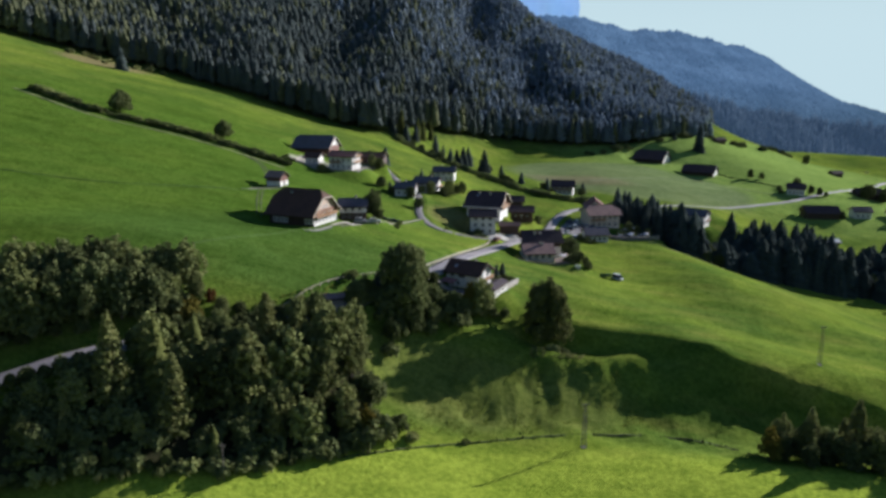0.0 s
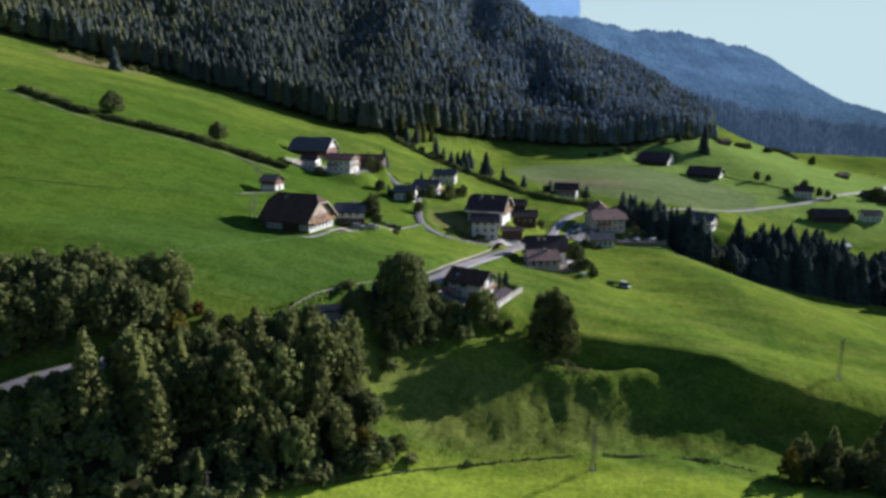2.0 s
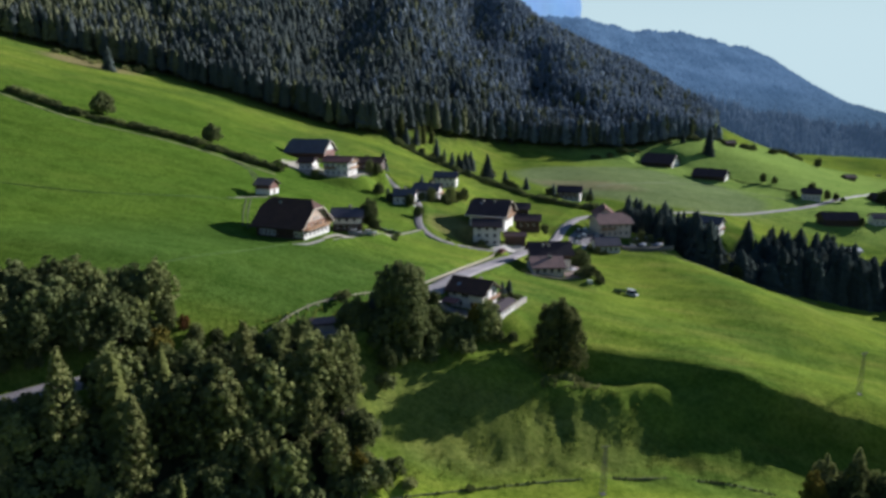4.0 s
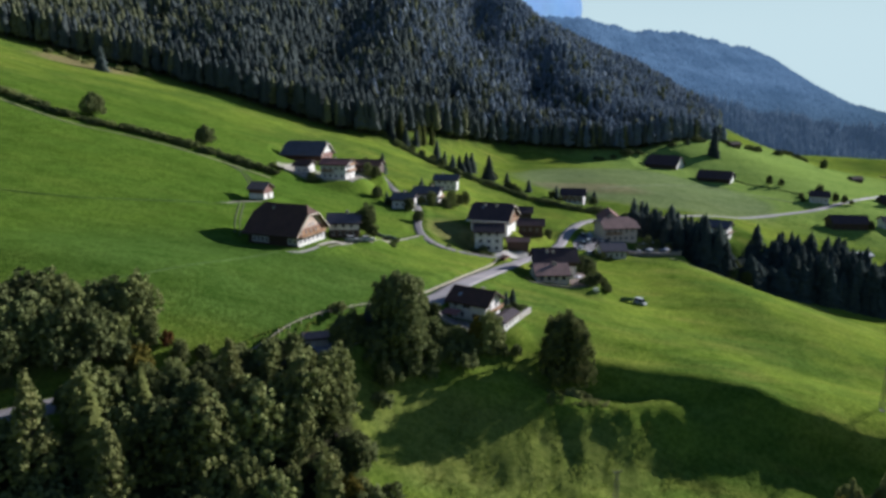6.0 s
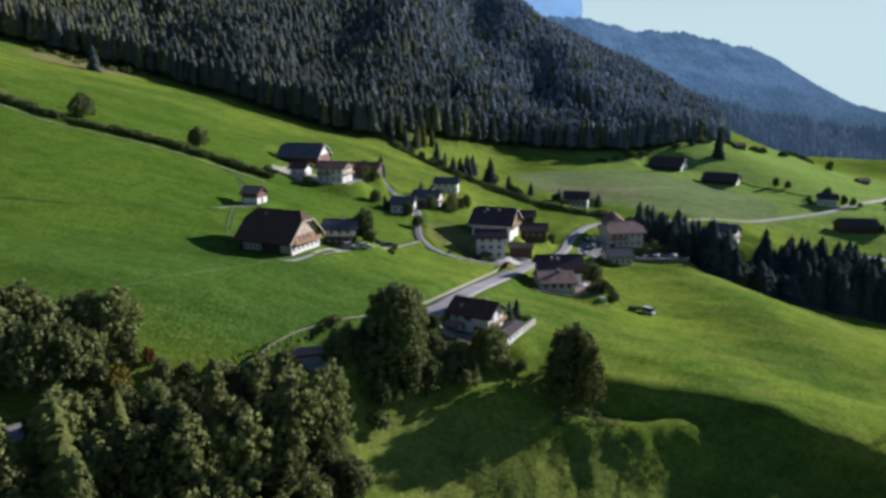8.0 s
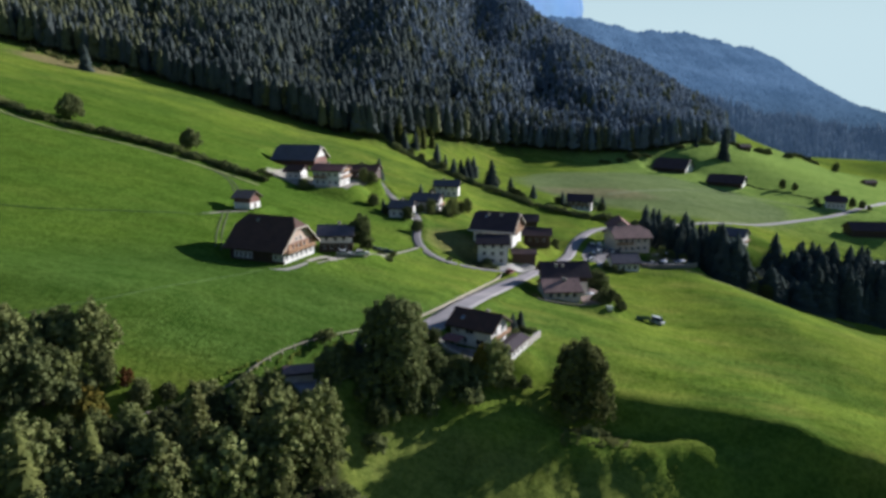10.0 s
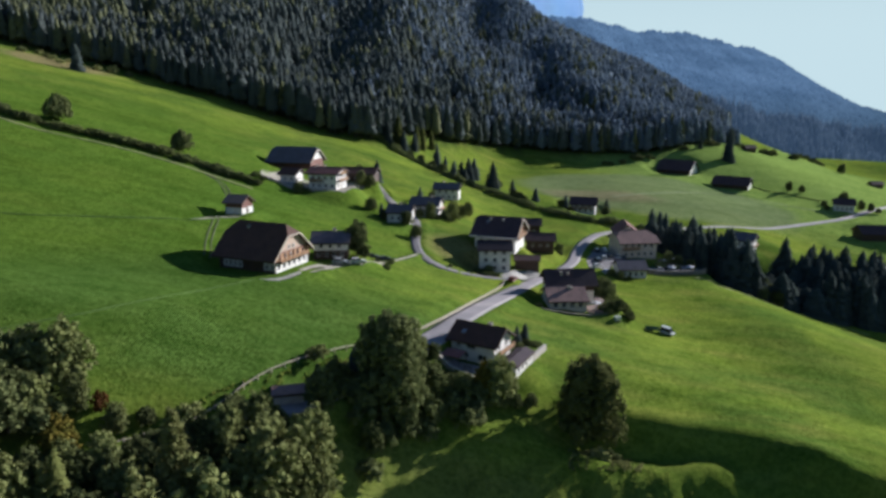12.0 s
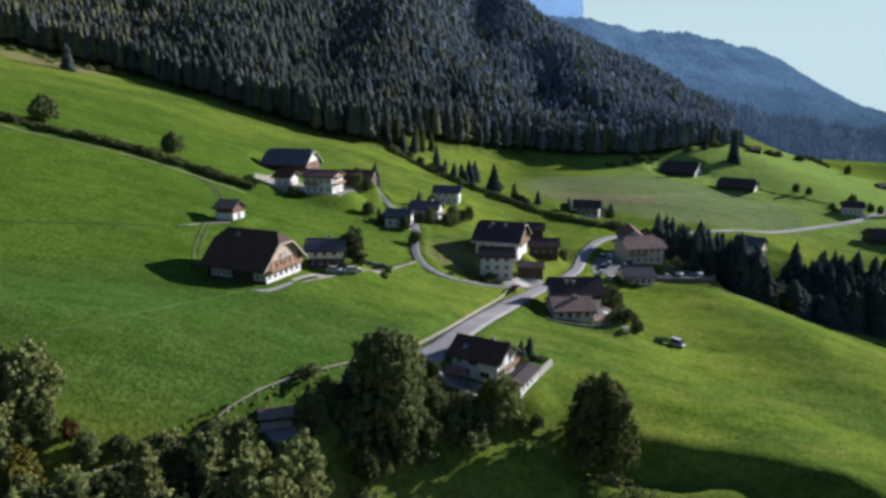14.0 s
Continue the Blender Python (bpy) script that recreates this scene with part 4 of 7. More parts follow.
def far_mountain():
    """The blue ridge that closes the valley, and the cliff behind it."""
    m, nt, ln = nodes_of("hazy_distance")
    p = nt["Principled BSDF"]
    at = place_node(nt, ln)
    # aerial haze is painted as blue colour with a slight glow
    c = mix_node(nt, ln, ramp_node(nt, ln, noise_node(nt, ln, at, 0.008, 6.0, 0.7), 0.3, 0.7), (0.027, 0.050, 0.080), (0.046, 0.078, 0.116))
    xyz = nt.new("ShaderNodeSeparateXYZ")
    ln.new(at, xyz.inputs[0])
    # lower slopes carry less of that haze, so their colour is darker
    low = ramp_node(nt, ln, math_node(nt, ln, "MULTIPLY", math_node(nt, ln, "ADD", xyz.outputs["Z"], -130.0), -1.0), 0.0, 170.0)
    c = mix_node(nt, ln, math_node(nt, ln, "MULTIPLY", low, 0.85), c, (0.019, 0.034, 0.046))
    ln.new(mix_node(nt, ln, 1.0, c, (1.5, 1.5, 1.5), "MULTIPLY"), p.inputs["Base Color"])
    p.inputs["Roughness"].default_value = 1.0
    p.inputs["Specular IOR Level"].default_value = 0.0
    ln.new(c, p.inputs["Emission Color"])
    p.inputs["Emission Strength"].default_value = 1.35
    xs = np.arange(-900, 2600, 16.0)
    crest = np.interp(xs, (-900, 300, 400, 520, 655, 770, 880, 1010, 1150, 1310, 1500, 1800, 2600), (320, 280, 270, 252, 238, 222, 203, 128, 62, 8, -30, -60, -70))
    crest = crest + 5 * np.sin(xs * 0.021) + 3 * np.sin(xs * 0.067 + 1) + 1.5 * np.sin(xs * 0.19)
    ks = np.linspace(0, 1, 40)
    v = []
    for k in ks:
        spur = 60 * np.sin(xs * 0.006 + 1.0) * math.sin(math.pi * k) + 22 * np.sin(xs * 0.017 + 4 * k) * math.sin(math.pi * k)
        v.append(np.c_[xs, 980 + 1040 * k + spur + (xs - 600) * 0.12 * k, -90 + (crest + 90) * (k ** 1.25)])
    v.append(np.c_[xs, np.full(len(xs), 2400), np.full(len(xs), -120)])
    n = len(xs)
    v = np.vstack(v)
    f = [(a * n + b, a * n + b + 1, (a + 1) * n + b + 1, (a + 1) * n + b) for a in range(len(ks)) for b in range(n - 1)]
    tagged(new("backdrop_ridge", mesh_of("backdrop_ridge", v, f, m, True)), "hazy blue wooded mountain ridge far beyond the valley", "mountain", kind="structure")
    # its woods
    rng = np.random.default_rng(77)
    cnt = 24000
    px = rng.uniform(100, 1700, cnt)
    k = rng.beta(2.0, 1.2, cnt)
    cr = np.interp(px, xs, crest)
    spur = 60 * np.sin(px * 0.006 + 1.0) * np.sin(math.pi * k) + 22 * np.sin(px * 0.017 + 4 * k) * np.sin(math.pi * k)
    base = np.c_[px, 980 + 1040 * k + spur + (px - 600) * 0.12 * k, -90 + (cr + 90) * (k ** 1.25)]
    cone_v = np.array([(0, 0, 1.0)] + [(math.cos(a), math.sin(a), 0) for a in (0, 1.26, 2.51, 3.77, 5.03)])
    size = np.c_[rng.uniform(5, 9, cnt), np.zeros(cnt), rng.uniform(4, 9, cnt)]
    size *= (1.5 - 0.6 * k)[:, None]
    size[:, 1] = size[:, 0]
    v = (cone_v[None] * size[:, None] + base[:, None]).reshape(-1, 3)
    f = (np.arange(cnt)[:, None, None] * 6 + np.array([(0, 1, 2), (0, 2, 3), (0, 3, 4), (0, 4, 5), (0, 5, 1)])[None]).reshape(-1, 3)
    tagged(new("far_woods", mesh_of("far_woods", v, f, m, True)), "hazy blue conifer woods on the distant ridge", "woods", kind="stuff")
    # pale cliff; its haze is put into the blue colour and a glow
    m2, nt, ln = nodes_of("hazy_cliff")
    p = nt["Principled BSDF"]
    at = place_node(nt, ln)
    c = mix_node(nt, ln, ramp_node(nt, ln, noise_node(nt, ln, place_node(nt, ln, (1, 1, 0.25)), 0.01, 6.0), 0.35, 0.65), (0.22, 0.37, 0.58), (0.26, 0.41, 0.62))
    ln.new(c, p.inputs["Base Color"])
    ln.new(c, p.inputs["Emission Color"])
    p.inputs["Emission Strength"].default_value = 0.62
    v, f = [], []
    xs = np.linspace(-900, 795, 60)
    zs = np.linspace(100, 900, 24)
    for z in zs:
        for x in xs:
            edge = max(0.0, x - (790 - 0.10 * (z - 300)))
            v.append((min(x, 790 - 0.10 * (z - 300)) + 4 * math.sin(z * 0.05), 4000 + 900 * edge / 400 + 30 * math.sin(x * 0.03) + 20 * math.sin(x * 0.011 + z * 0.02), z))
    n = len(xs)
    f = [(a * n + b, a * n + b + 1, (a + 1) * n + b + 1, (a + 1) * n + b) for a in range(len(zs) - 1) for b in range(n - 1)]
    v += [(x, 4300, z) for x, y, z in v]
    k = len(zs) * n
    f += [(a * n + n - 1, k + a * n + n - 1, k + (a + 1) * n + n - 1, (a + 1) * n + n - 1) for a in range(len(zs) - 1)]
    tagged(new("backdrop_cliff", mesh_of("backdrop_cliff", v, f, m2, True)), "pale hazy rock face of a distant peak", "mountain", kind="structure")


far_mountain()


def screen_mountains():
    """Wooded mountains added unseen behind and beside the view, to block low horizon light."""
    m = surface("mountain_woods", (0.050, 0.068, 0.042), (0.072, 0.092, 0.050), 0.004, 0.03, 0.95, 0.5)
    turns = np.radians(np.arange(76, 328, 3.0))
    tall = np.interp(np.degrees(turns), (76, 100, 135, 180, 260, 310, 327), (40, 330, 520, 560, 640, 640, 450))
    tall = tall + 60 * np.sin(turns * 9) + 35 * np.sin(turns * 23 + 1)
    v = []
    for k in np.linspace(0, 1, 12):
        r = 1900 + 1300 * k + 90 * np.sin(turns * 14) * math.sin(math.pi * k)
        v.append(np.c_[np.sin(turns) * r, 300 + np.cos(turns) * r, -130 + (tall + 130) * k ** 1.15])
    v.append(np.c_[np.sin(turns) * 3800, 300 + np.cos(turns) * 3800, np.full(len(turns), -130)])
    n = len(turns)
    f = [(a * n + b, a * n + b + 1, (a + 1) * n + b + 1, (a + 1) * n + b) for a in range(12) for b in range(n - 1)]
    tagged(new("unseen_mountains", mesh_of("unseen_mountains", np.vstack(v), f, m, True)), "added unseen wooded mountains that screen off low horizon light", "mountain", kind="structure")


screen_mountains()


def forest():
    """The spruce forest on the mountain: thousands of ragged crowns of uneven age, in clumps with darker lanes, and bare stems at its edge."""
    rng = np.random.default_rng(42)
    gap = 4.05
    ix, iy = np.meshgrid(np.arange(-158, 106), np.arange(0, 150))
    ix, iy = ix.ravel(), iy.ravel()
    x = ix * gap + (iy % 2) * gap / 2 + rng.uniform(-2.3, 2.3, len(ix))
    d = iy * gap + rng.uniform(-2.3, 2.3, len(ix)) + 5
    edge, first = forest_edge(x), forest_gap(x)
    y = edge + d
    # lanes and thin spots that run slantwise down the slope
    lane = np.sin(x * 0.055 + d * 0.031 + 1.3 * np.sin(d * 0.017)) + 0.8 * np.sin(x * 0.113 - d * 0.049 + 2.0)
    thin = (lane < -1.25) & (d > 60) & (rng.random(len(x)) < 0.72) | (d > 170) & (rng.random(len(x)) < 0.22)
    keep = (x < 250 + 0.75 * np.clip(d - 50, 0, None)) & (x < 420) & (np.abs(x + 20) < 0.62 * (edge + d) + 60) & (d > first + 3) & (y < 1250) & ~thin
    x, y, d, lane = x[keep], y[keep], (d - first)[keep], lane[keep]
    z = ground(x, y)
    keep = z > -20
    x, y, d, lane, z = x[keep], y[keep], d[keep], lane[keep], z[keep]
    n = len(x)
    age = 0.5 + 0.25 * np.sin(x * 0.047 + 2) * np.sin(y * 0.039) + 0.16 * np.sin(x * 0.13 - y * 0.11)
    tall = 12.5 + 9.0 * age + rng.normal(size=n) * 1.9 + np.where(d < 16, 2.5, 0.0)
    wide = (5.6 + 0.60 * tall) * rng.uniform(0.17, 0.25, n)
    near = d < 60
    vs, fs, sizes, base = [], [], np.zeros(n, int), 0
    for rows, rings, sides in ((near, ((0.13, 0.50), (0.20, 1.0), (0.34, 0.64), (0.40, 0.86), (0.54, 0.48), (0.60, 0.64), (0.74, 0.27), (0.80, 0.38)), 6),
                               (~near, ((0.30, 1.0), (0.47, 0.66), (0.55, 0.78), (0.70, 0.40), (0.77, 0.46)), 6)):
        tv, tf = [], []
        for i, (h, r) in enumerate(rings):
            for j in range(sides):
                a = (j + 0.5 * (i % 2)) * math.tau / sides
                tv.append((math.cos(a) * r, math.sin(a) * r, h))
            if i:
                for j in range(sides):
                    p, q = (i - 1) * sides + j, (i - 1) * sides + (j + 1) % sides
                    up, nx = i * sides + j, i * sides + (j + 1) % sides
                    tf += [(p, q, up), (q, nx, up)] if i % 2 else [(p, q, nx), (p, nx, up)]
        last = len(tv) - sides
        tv.append((0, 0, 1.0))
        tf += [(last + j, last + (j + 1) % sides, last + sides) for j in range(sides)]
        tv, tf, k = np.array(tv), np.array(tf), int(rows.sum())
        spin = rng.uniform(0, math.tau, k)
        c, s = np.cos(spin)[:, None], np.sin(spin)[:, None]
        jit = np.clip(1 + rng.normal(size=(k, len(tv))) * 0.22, 0.4, 1.7)
        lean = rng.normal(size=(2, k, 1)) * 0.25 * tv[None, None, :, 2]
        vx = (tv[None, :, 0] * c - tv[None, :, 1] * s) * wide[rows, None] * jit + x[rows, None] + lean[0]
        vy = (tv[None, :, 0] * s + tv[None, :, 1] * c) * wide[rows, None] * jit + y[rows, None] + lean[1]
        vz = (tv[None, :, 2] + rng.normal(size=(k, len(tv))) * 0.030) * tall[rows, None] + z[rows, None]
        vs.append(np.stack((vx, vy, vz), 2).reshape(-1, 3))
        fs.append((np.arange(k)[:, None, None] * len(tv) + tf[None]).reshape(-1, 3) + base)
        base += k * len(tv)
        sizes[rows] = len(tf)
    v, f = np.vstack(vs), np.vstack(fs)
    # larches and beeches among the spruces, most of them on the warm flank above the dry patch; down the valley the
    # haze is put into paler, bluer needles
    pick = rng.random(n)
    warm = (pick < 0.10 + 0.55 * step(-120, -260, x) * (1 - step(120, 260, d)) + 0.25 * np.clip(lane - 0.6, 0, 1))
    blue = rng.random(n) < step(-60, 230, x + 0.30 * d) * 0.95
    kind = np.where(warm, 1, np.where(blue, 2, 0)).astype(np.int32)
    mats = np.concatenate([np.repeat(kind[rows], sizes[rows]) for rows in (near, ~near)])
    me = bpy.data.meshes.new("forest")
    me.from_pydata(v.tolist(), [], f.tolist())
    for mt in (FOREST_NEEDLES, FOREST_OLIVE, FOREST_HAZED):
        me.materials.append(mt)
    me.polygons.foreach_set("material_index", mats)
    me.shade_smooth()
    tagged(new("spruce_forest", me), "dense dark spruce forest on the steep mountainside", "forest", kind="stuff")
    front = np.where(d < 26)[0]
    stems = Solid()
    for i in front:
        r = 0.25
        q = [(-r, -r), (r, -r), (r, r), (-r, r)]
        stems.add([(x[i] + a, y[i] + b, z[i] - 1) for a, b in q] + [(x[i] + a * 0.4, y[i] + b * 0.4, z[i] + tall[i] * 0.6) for a, b in q],
                  [(k, (k + 1) % 4, 4 + (k + 1) % 4, 4 + k) for k in range(4)])
    tagged(new("forest_stems", stems.mesh("forest_stems", PALE_BARK)), "bare grey spruce stems along the forest edge", "trunks", kind="stuff")


def valley_spur():
    """The wooded spur that runs down behind the far meadows to the valley floor."""
    xs = np.arange(150, 1200, 10.0)
    crest = np.interp(xs, (150, 281, 381, 455, 642, 800, 1200), (172, 112, 69, 50, 23, 0, -40)) + 3 * np.sin(xs * 0.05) + 2 * np.sin(xs * 0.13 + 1)
    ks = np.linspace(0, 1, 14)

    def at(px, k, top):
        return np.c_[px, 900 + 190 * k + 16 * np.sin(px * 0.02 + 3 * k) - 0.10 * (px - 400), -60 + (top + 60) * k ** 0.8]
    v = np.vstack([at(xs, k, crest) for k in ks] + [np.c_[xs, np.full(len(xs), 1330.0), np.full(len(xs), -110.0)]])
    n = len(xs)
    f = [(a * n + b, a * n + b + 1, (a + 1) * n + b + 1, (a + 1) * n + b) for a in range(len(ks)) for b in range(n - 1)]
    tagged(new("backdrop_spur", mesh_of("backdrop_spur", v, f, FOREST_FAR_HAZE, True)), "haze-tinted wooded spur behind the far meadows", "mountain", kind="structure")
    rng = np.random.default_rng(78)
    cnt = 8000
    px, k = rng.uniform(200, 1100, cnt), rng.beta(1.6, 1.0, cnt)
    base = at(px, k, np.interp(px, xs, crest))
    cone = np.array([(0, 0, 1.0)] + [(math.cos(a) * 0.55, math.sin(a) * 0.55, 0.5) for a in (0.6, 1.86, 3.11, 4.37, 5.63)] + [(math.cos(a), math.sin(a), 0.1) for a in (0, 1.26, 2.51, 3.77, 5.03)])
    size = np.c_[rng.uniform(2.2, 4.2, cnt), np.zeros(cnt), rng.uniform(11, 22, cnt)]
    size[:, 1] = size[:, 0]
    jit = 1 + rng.normal(size=(cnt, len(cone), 1)) * 0.14
    v = (cone[None] * size[:, None] * jit + base[:, None]).reshape(-1, 3)
    tri = [(0, 1 + j, 1 + (j + 1) % 5) for j in range(5)] + [t for j in range(5) for t in ((1 + j, 6 + j, 6 + (j + 1) % 5), (1 + j, 6 + (j + 1) % 5, 1 + (j + 1) % 5))]
    f = (np.arange(cnt)[:, None, None] * len(cone) + np.array(tri)[None]).reshape(-1, 3)
    tagged(new("spur_woods", mesh_of("spur_woods", v, f, FOREST_FAR_HAZE, True)), "haze-tinted conifer woods on the spur behind the meadows", "woods", kind="stuff")


FOREST_OLIVE = leaves("forest_olive", (0.070, 0.080, 0.046), (0.120, 0.128, 0.070), through_light=0.25, relief=0.5)
PALE_BARK = surface("pale_bark", (0.10, 0.085, 0.075), (0.07, 0.06, 0.055), 0.6, 5.0, 0.95, 0.03)
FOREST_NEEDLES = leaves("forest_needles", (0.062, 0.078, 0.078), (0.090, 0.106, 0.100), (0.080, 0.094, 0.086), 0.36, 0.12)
# needles lightened and blued in their colour for the haze over the forest
FOREST_HAZED = leaves("forest_hazed_needles", (0.152, 0.190, 0.232), (0.168, 0.206, 0.246), (0.160, 0.198, 0.236), 0.46, 0.10)
# the spur's haze: pale blue put into the needles, plus a weak glow
FOREST_FAR_HAZE = leaves("far_hazed_needles", (0.150, 0.205, 0.270), (0.250, 0.320, 0.390), (0.200, 0.260, 0.320), 0.28, 0.12)
far_surface = FOREST_FAR_HAZE.node_tree.nodes["Principled BSDF"]
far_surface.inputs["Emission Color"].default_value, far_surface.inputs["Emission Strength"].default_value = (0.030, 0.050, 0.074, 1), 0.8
forest()
valley_spur()

# ---- the village ----
house("big_barn", "broad old farm barn, white ground floor, larch gable, brown half-hipped roof", "barn", -45.4, 226.3, -23.5, 17, 13.7, 4.6, 42, clip=0.38, over=1.1, side_over=1.7,
      roof=ROOF_BROWN, upper=LARCH, upper_from=2.6, gable=PALE_LARCH, verge=VERGE, frame_posts=7, gable_windows=2,
      windows=[("front", 0.9, 4, 0.95, 1.2, 0.08, 0.42), ("front", 0.9, 2, 0.95, 1.2, 0.80, 1.0), ("right", 0.8, 6, 1.15, 1.25, 0.03, 0.97), ("right", 3.0, 5, 0.95, 1.15, 0.06, 0.94)],
      door=("front", 0.62, 2.6, 2.5), front=DARK_WOOD, trim=True, chimneys=[(0.32, 0.40, 0.6)], balconies=[("right", 2.6, 0.05, 0.95)])
house("farmhouse", "small dark farmhouse with white ground floor beside the barn", "house", -31.0, 245.0, 2, 9.2, 8, 5.0, 27, roof=ROOF_SLATE, body=DARK_WOOD, upper=PLASTER, upper_from=2.6, gable=DARK_WOOD,
      windows=[("front", 0.9, 4, 1.1, 1.2, 0.05, 0.95), ("front", 3.3, 3, 1.0, 1.1, 0.1, 0.9)], chimneys=[(0.6, 0.5, 0.9)])
house("hut", "small barn hut with white stone base and larch boards", "hut", -62.6, 265.5, -20, 6.0, 5.4, 3.6, 33, over=0.7, roof=ROOF_TAUPE, body=PLASTER, upper=RED_WOOD, upper_from=1.9, gable=RED_WOOD,
      door=("right", 0.5, 1.2, 1.8))
house("upper_barn", "large farm barn with slate-blue half-hipped roof and pale gable", "barn", -62, 350, -14, 19, 13, 4.6, 36, z=57, clip=0.25, over=1.0, side_over=1.8, roof=ROOF_SLATE, body=RED_WOOD, gable=PLASTER, verge=VERGE, gable_windows=1,
      windows=[("right", 1.0, 3, 0.9, 1.1, 0.1, 0.9)], door=("right", 0.5, 2.4, 2.5))
house("white_farmhouse", "three-storey white farmhouse with balconies and reddish roof", "house", -43.5, 317.3, -17, 11.4, 9, 6.2, 21, z=53.4, over=1.0, roof=ROOF_RED, verge=DARK_WOOD, gable_windows=1,
      windows=[("front", 0.9, 4, 1.0, 1.2, 0.04, 0.96), ("front", 3.9, 4, 1.0, 1.2, 0.04, 0.96), ("right", 0.9, 3, 1.0, 1.2, 0.08, 0.92), ("right", 3.9, 3, 1.0, 1.2, 0.08, 0.92)],
      balconies=[("right", 3.2, 0.05, 0.95), ("front", 3.2, 0.05, 0.55), ("right", 5.6, 0.2, 0.8)], chimneys=[(0.4, 0.55, 0.9)], door=("right", 0.5, 1.1, 2.05))
house("bakehouse", "small white outbuilding with taupe roof beside the upper farm", "outbuilding", -58.2, 322, -16, 6.5, 6, 3.6, 28, z=55.2, roof=ROOF_BROWN,
      windows=[("right", 0.9, 2, 0.9, 1.1, 0.1, 0.9), ("front", 0.9, 2, 0.9, 1.1, 0.1, 0.9)])
house("cow_shed", "low brown-roofed shed with white walls behind the farmhouse", "shed", -33, 336, -10, 13, 8, 3.4, 24, z=54, roof=ROOF_BROWN, body=DARK_WOOD,
      windows=[("front", 0.9, 4, 0.9, 1.0, 0.1, 0.9)], gable=PLASTER)
house("grey_cottage", "small grey-roofed cottage among garden shrubs by the lane", "house", -14.8, 303, -9, 8.5, 7, 3.6, 32, z=43.4, roof=ROOF_SLATE, over=0.6,
      windows=[("front", 0.9, 3, 1.0, 1.2, 0.06, 0.94), ("right", 0.9, 2, 1.0, 1.2, 0.1, 0.9)], chimneys=[(0.5, 0.5, 0.8)])
house("grey_house", "white house with long slate-grey roof", "house", -5.8, 323, -15, 11, 8, 4.8, 30, z=41.8, roof=ROOF_SLATE, over=0.7,
      windows=[("front", 0.9, 4, 1.0, 1.2, 0.05, 0.95), ("right", 0.9, 2, 1.0, 1.3, 0.1, 0.9), ("right", 3.1, 2, 1.0, 1.2, 0.1, 0.9)], chimneys=[(0.7, 0.5, 0.8)], balconies=[("right", 2.7, 0.05, 0.95)])
house("grey_house", "white house with slate-grey roof at the lane's upper end", "house", 2.6, 364, -8, 11, 8, 5.0, 28, z=42, roof=ROOF_SLATE, over=0.7,
      windows=[("front", 0.9, 4, 1.0, 1.2, 0.05, 0.95), ("right", 0.9, 2, 1.0, 1.3, 0.1, 0.9), ("front", 3.2, 3, 1.0, 1.2, 0.1, 0.9)], chimneys=[(0.35, 0.5, 0.8)])
house("chalet", "large chalet with dark brown roof, timber and white gable", "house", 20.8, 295, -20, 14.5, 13, 5.0, 32, z=37.2, clip=0.2, side_over=2.5, over=1.3, roof=ROOF_DARK, upper=LARCH, upper_from=2.5, gable=PALE_LARCH, verge=VERGE, fascia=WHITE_PAINT, frame_posts=5, gable_windows=2,
      windows=[("right", 1.0, 3, 1.1, 1.3, 0.08, 0.92), ("right", 2.9, 4, 1.1, 1.4, 0.06, 0.94), ("front", 0.9, 4, 1.1, 1.3, 0.05, 0.95), ("front", 3.0, 4, 1.1, 1.3, 0.05, 0.95)], skylights=[(0.25, 0.7)], balconies=[("right", 2.5, 0.03, 0.97)], chimneys=[(0.3, 0.35, 0.9), (0.62, 0.35, 0.8)])
house("chalet_wing", "tall white three-storey wing with dark roof above the road", "house", 17.6, 277, -2, 10, 7.5, 7.8, 28, z=31.6, over=0.8, roof=ROOF_PLUM,
      windows=[("front", 1.0, 3, 1.2, 1.3, 0.06, 0.94), ("front", 3.6, 3, 1.2, 1.3, 0.06, 0.94), ("front", 6.1, 3, 1.2, 1.2, 0.06, 0.94), ("right", 3.6, 2, 1.1, 1.3, 0.1, 0.9), ("right", 6.1, 2, 1.1, 1.2, 0.1, 0.9)], door=("right", 0.5, 2.4, 2.4))
house("neighbour_house", "low house with dark roof and lit white gable", "house", 37.2, 309, -6, 10, 7.5, 3.4, 26, z=32.2, roof=ROOF_DARK, body=DARK_WOOD, gable=PLASTER, windows=[("right", 0.9, 2, 1.0, 1.2, 0.1, 0.9), ("front", 0.9, 3, 1.0, 1.2, 0.1, 0.9)])
house("woodshed", "low open woodshed with dark roof beside the chalet", "shed", 29.2, 283, -4, 8, 5.5, 2.4, 20, z=31.6, roof=ROOF_DARK, body=DARK_WOOD, over=0.5)
house("back_house", "low dark timber house with dark roof behind the chalet", "house", 37, 342, -8, 9.5, 8, 4.4, 26, z=30.6, roof=ROOF_DARK, body=DARK_WOOD, windows=[("right", 1.0, 2, 1.0, 1.2, 0.1, 0.9), ("front", 1.0, 3, 1.0, 1.2, 0.1, 0.9)])
house("roadside_house", "broad house with dark roof below the road", "house", 38.6, 257, 3, 13.5, 9.5, 4.6, 33, z=29.2, over=1.1, roof=ROOF_DARK, upper=DARK_WOOD, upper_from=2.4, gable=DARK_WOOD,
      windows=[("right", 1.0, 3, 1.0, 1.2, 0.1, 0.9), ("left", 1.0, 3, 1.0, 1.2, 0.1, 0.9)], chimneys=[(0.3, 0.3, 1.0), (0.45, 0.3, 0.8)])
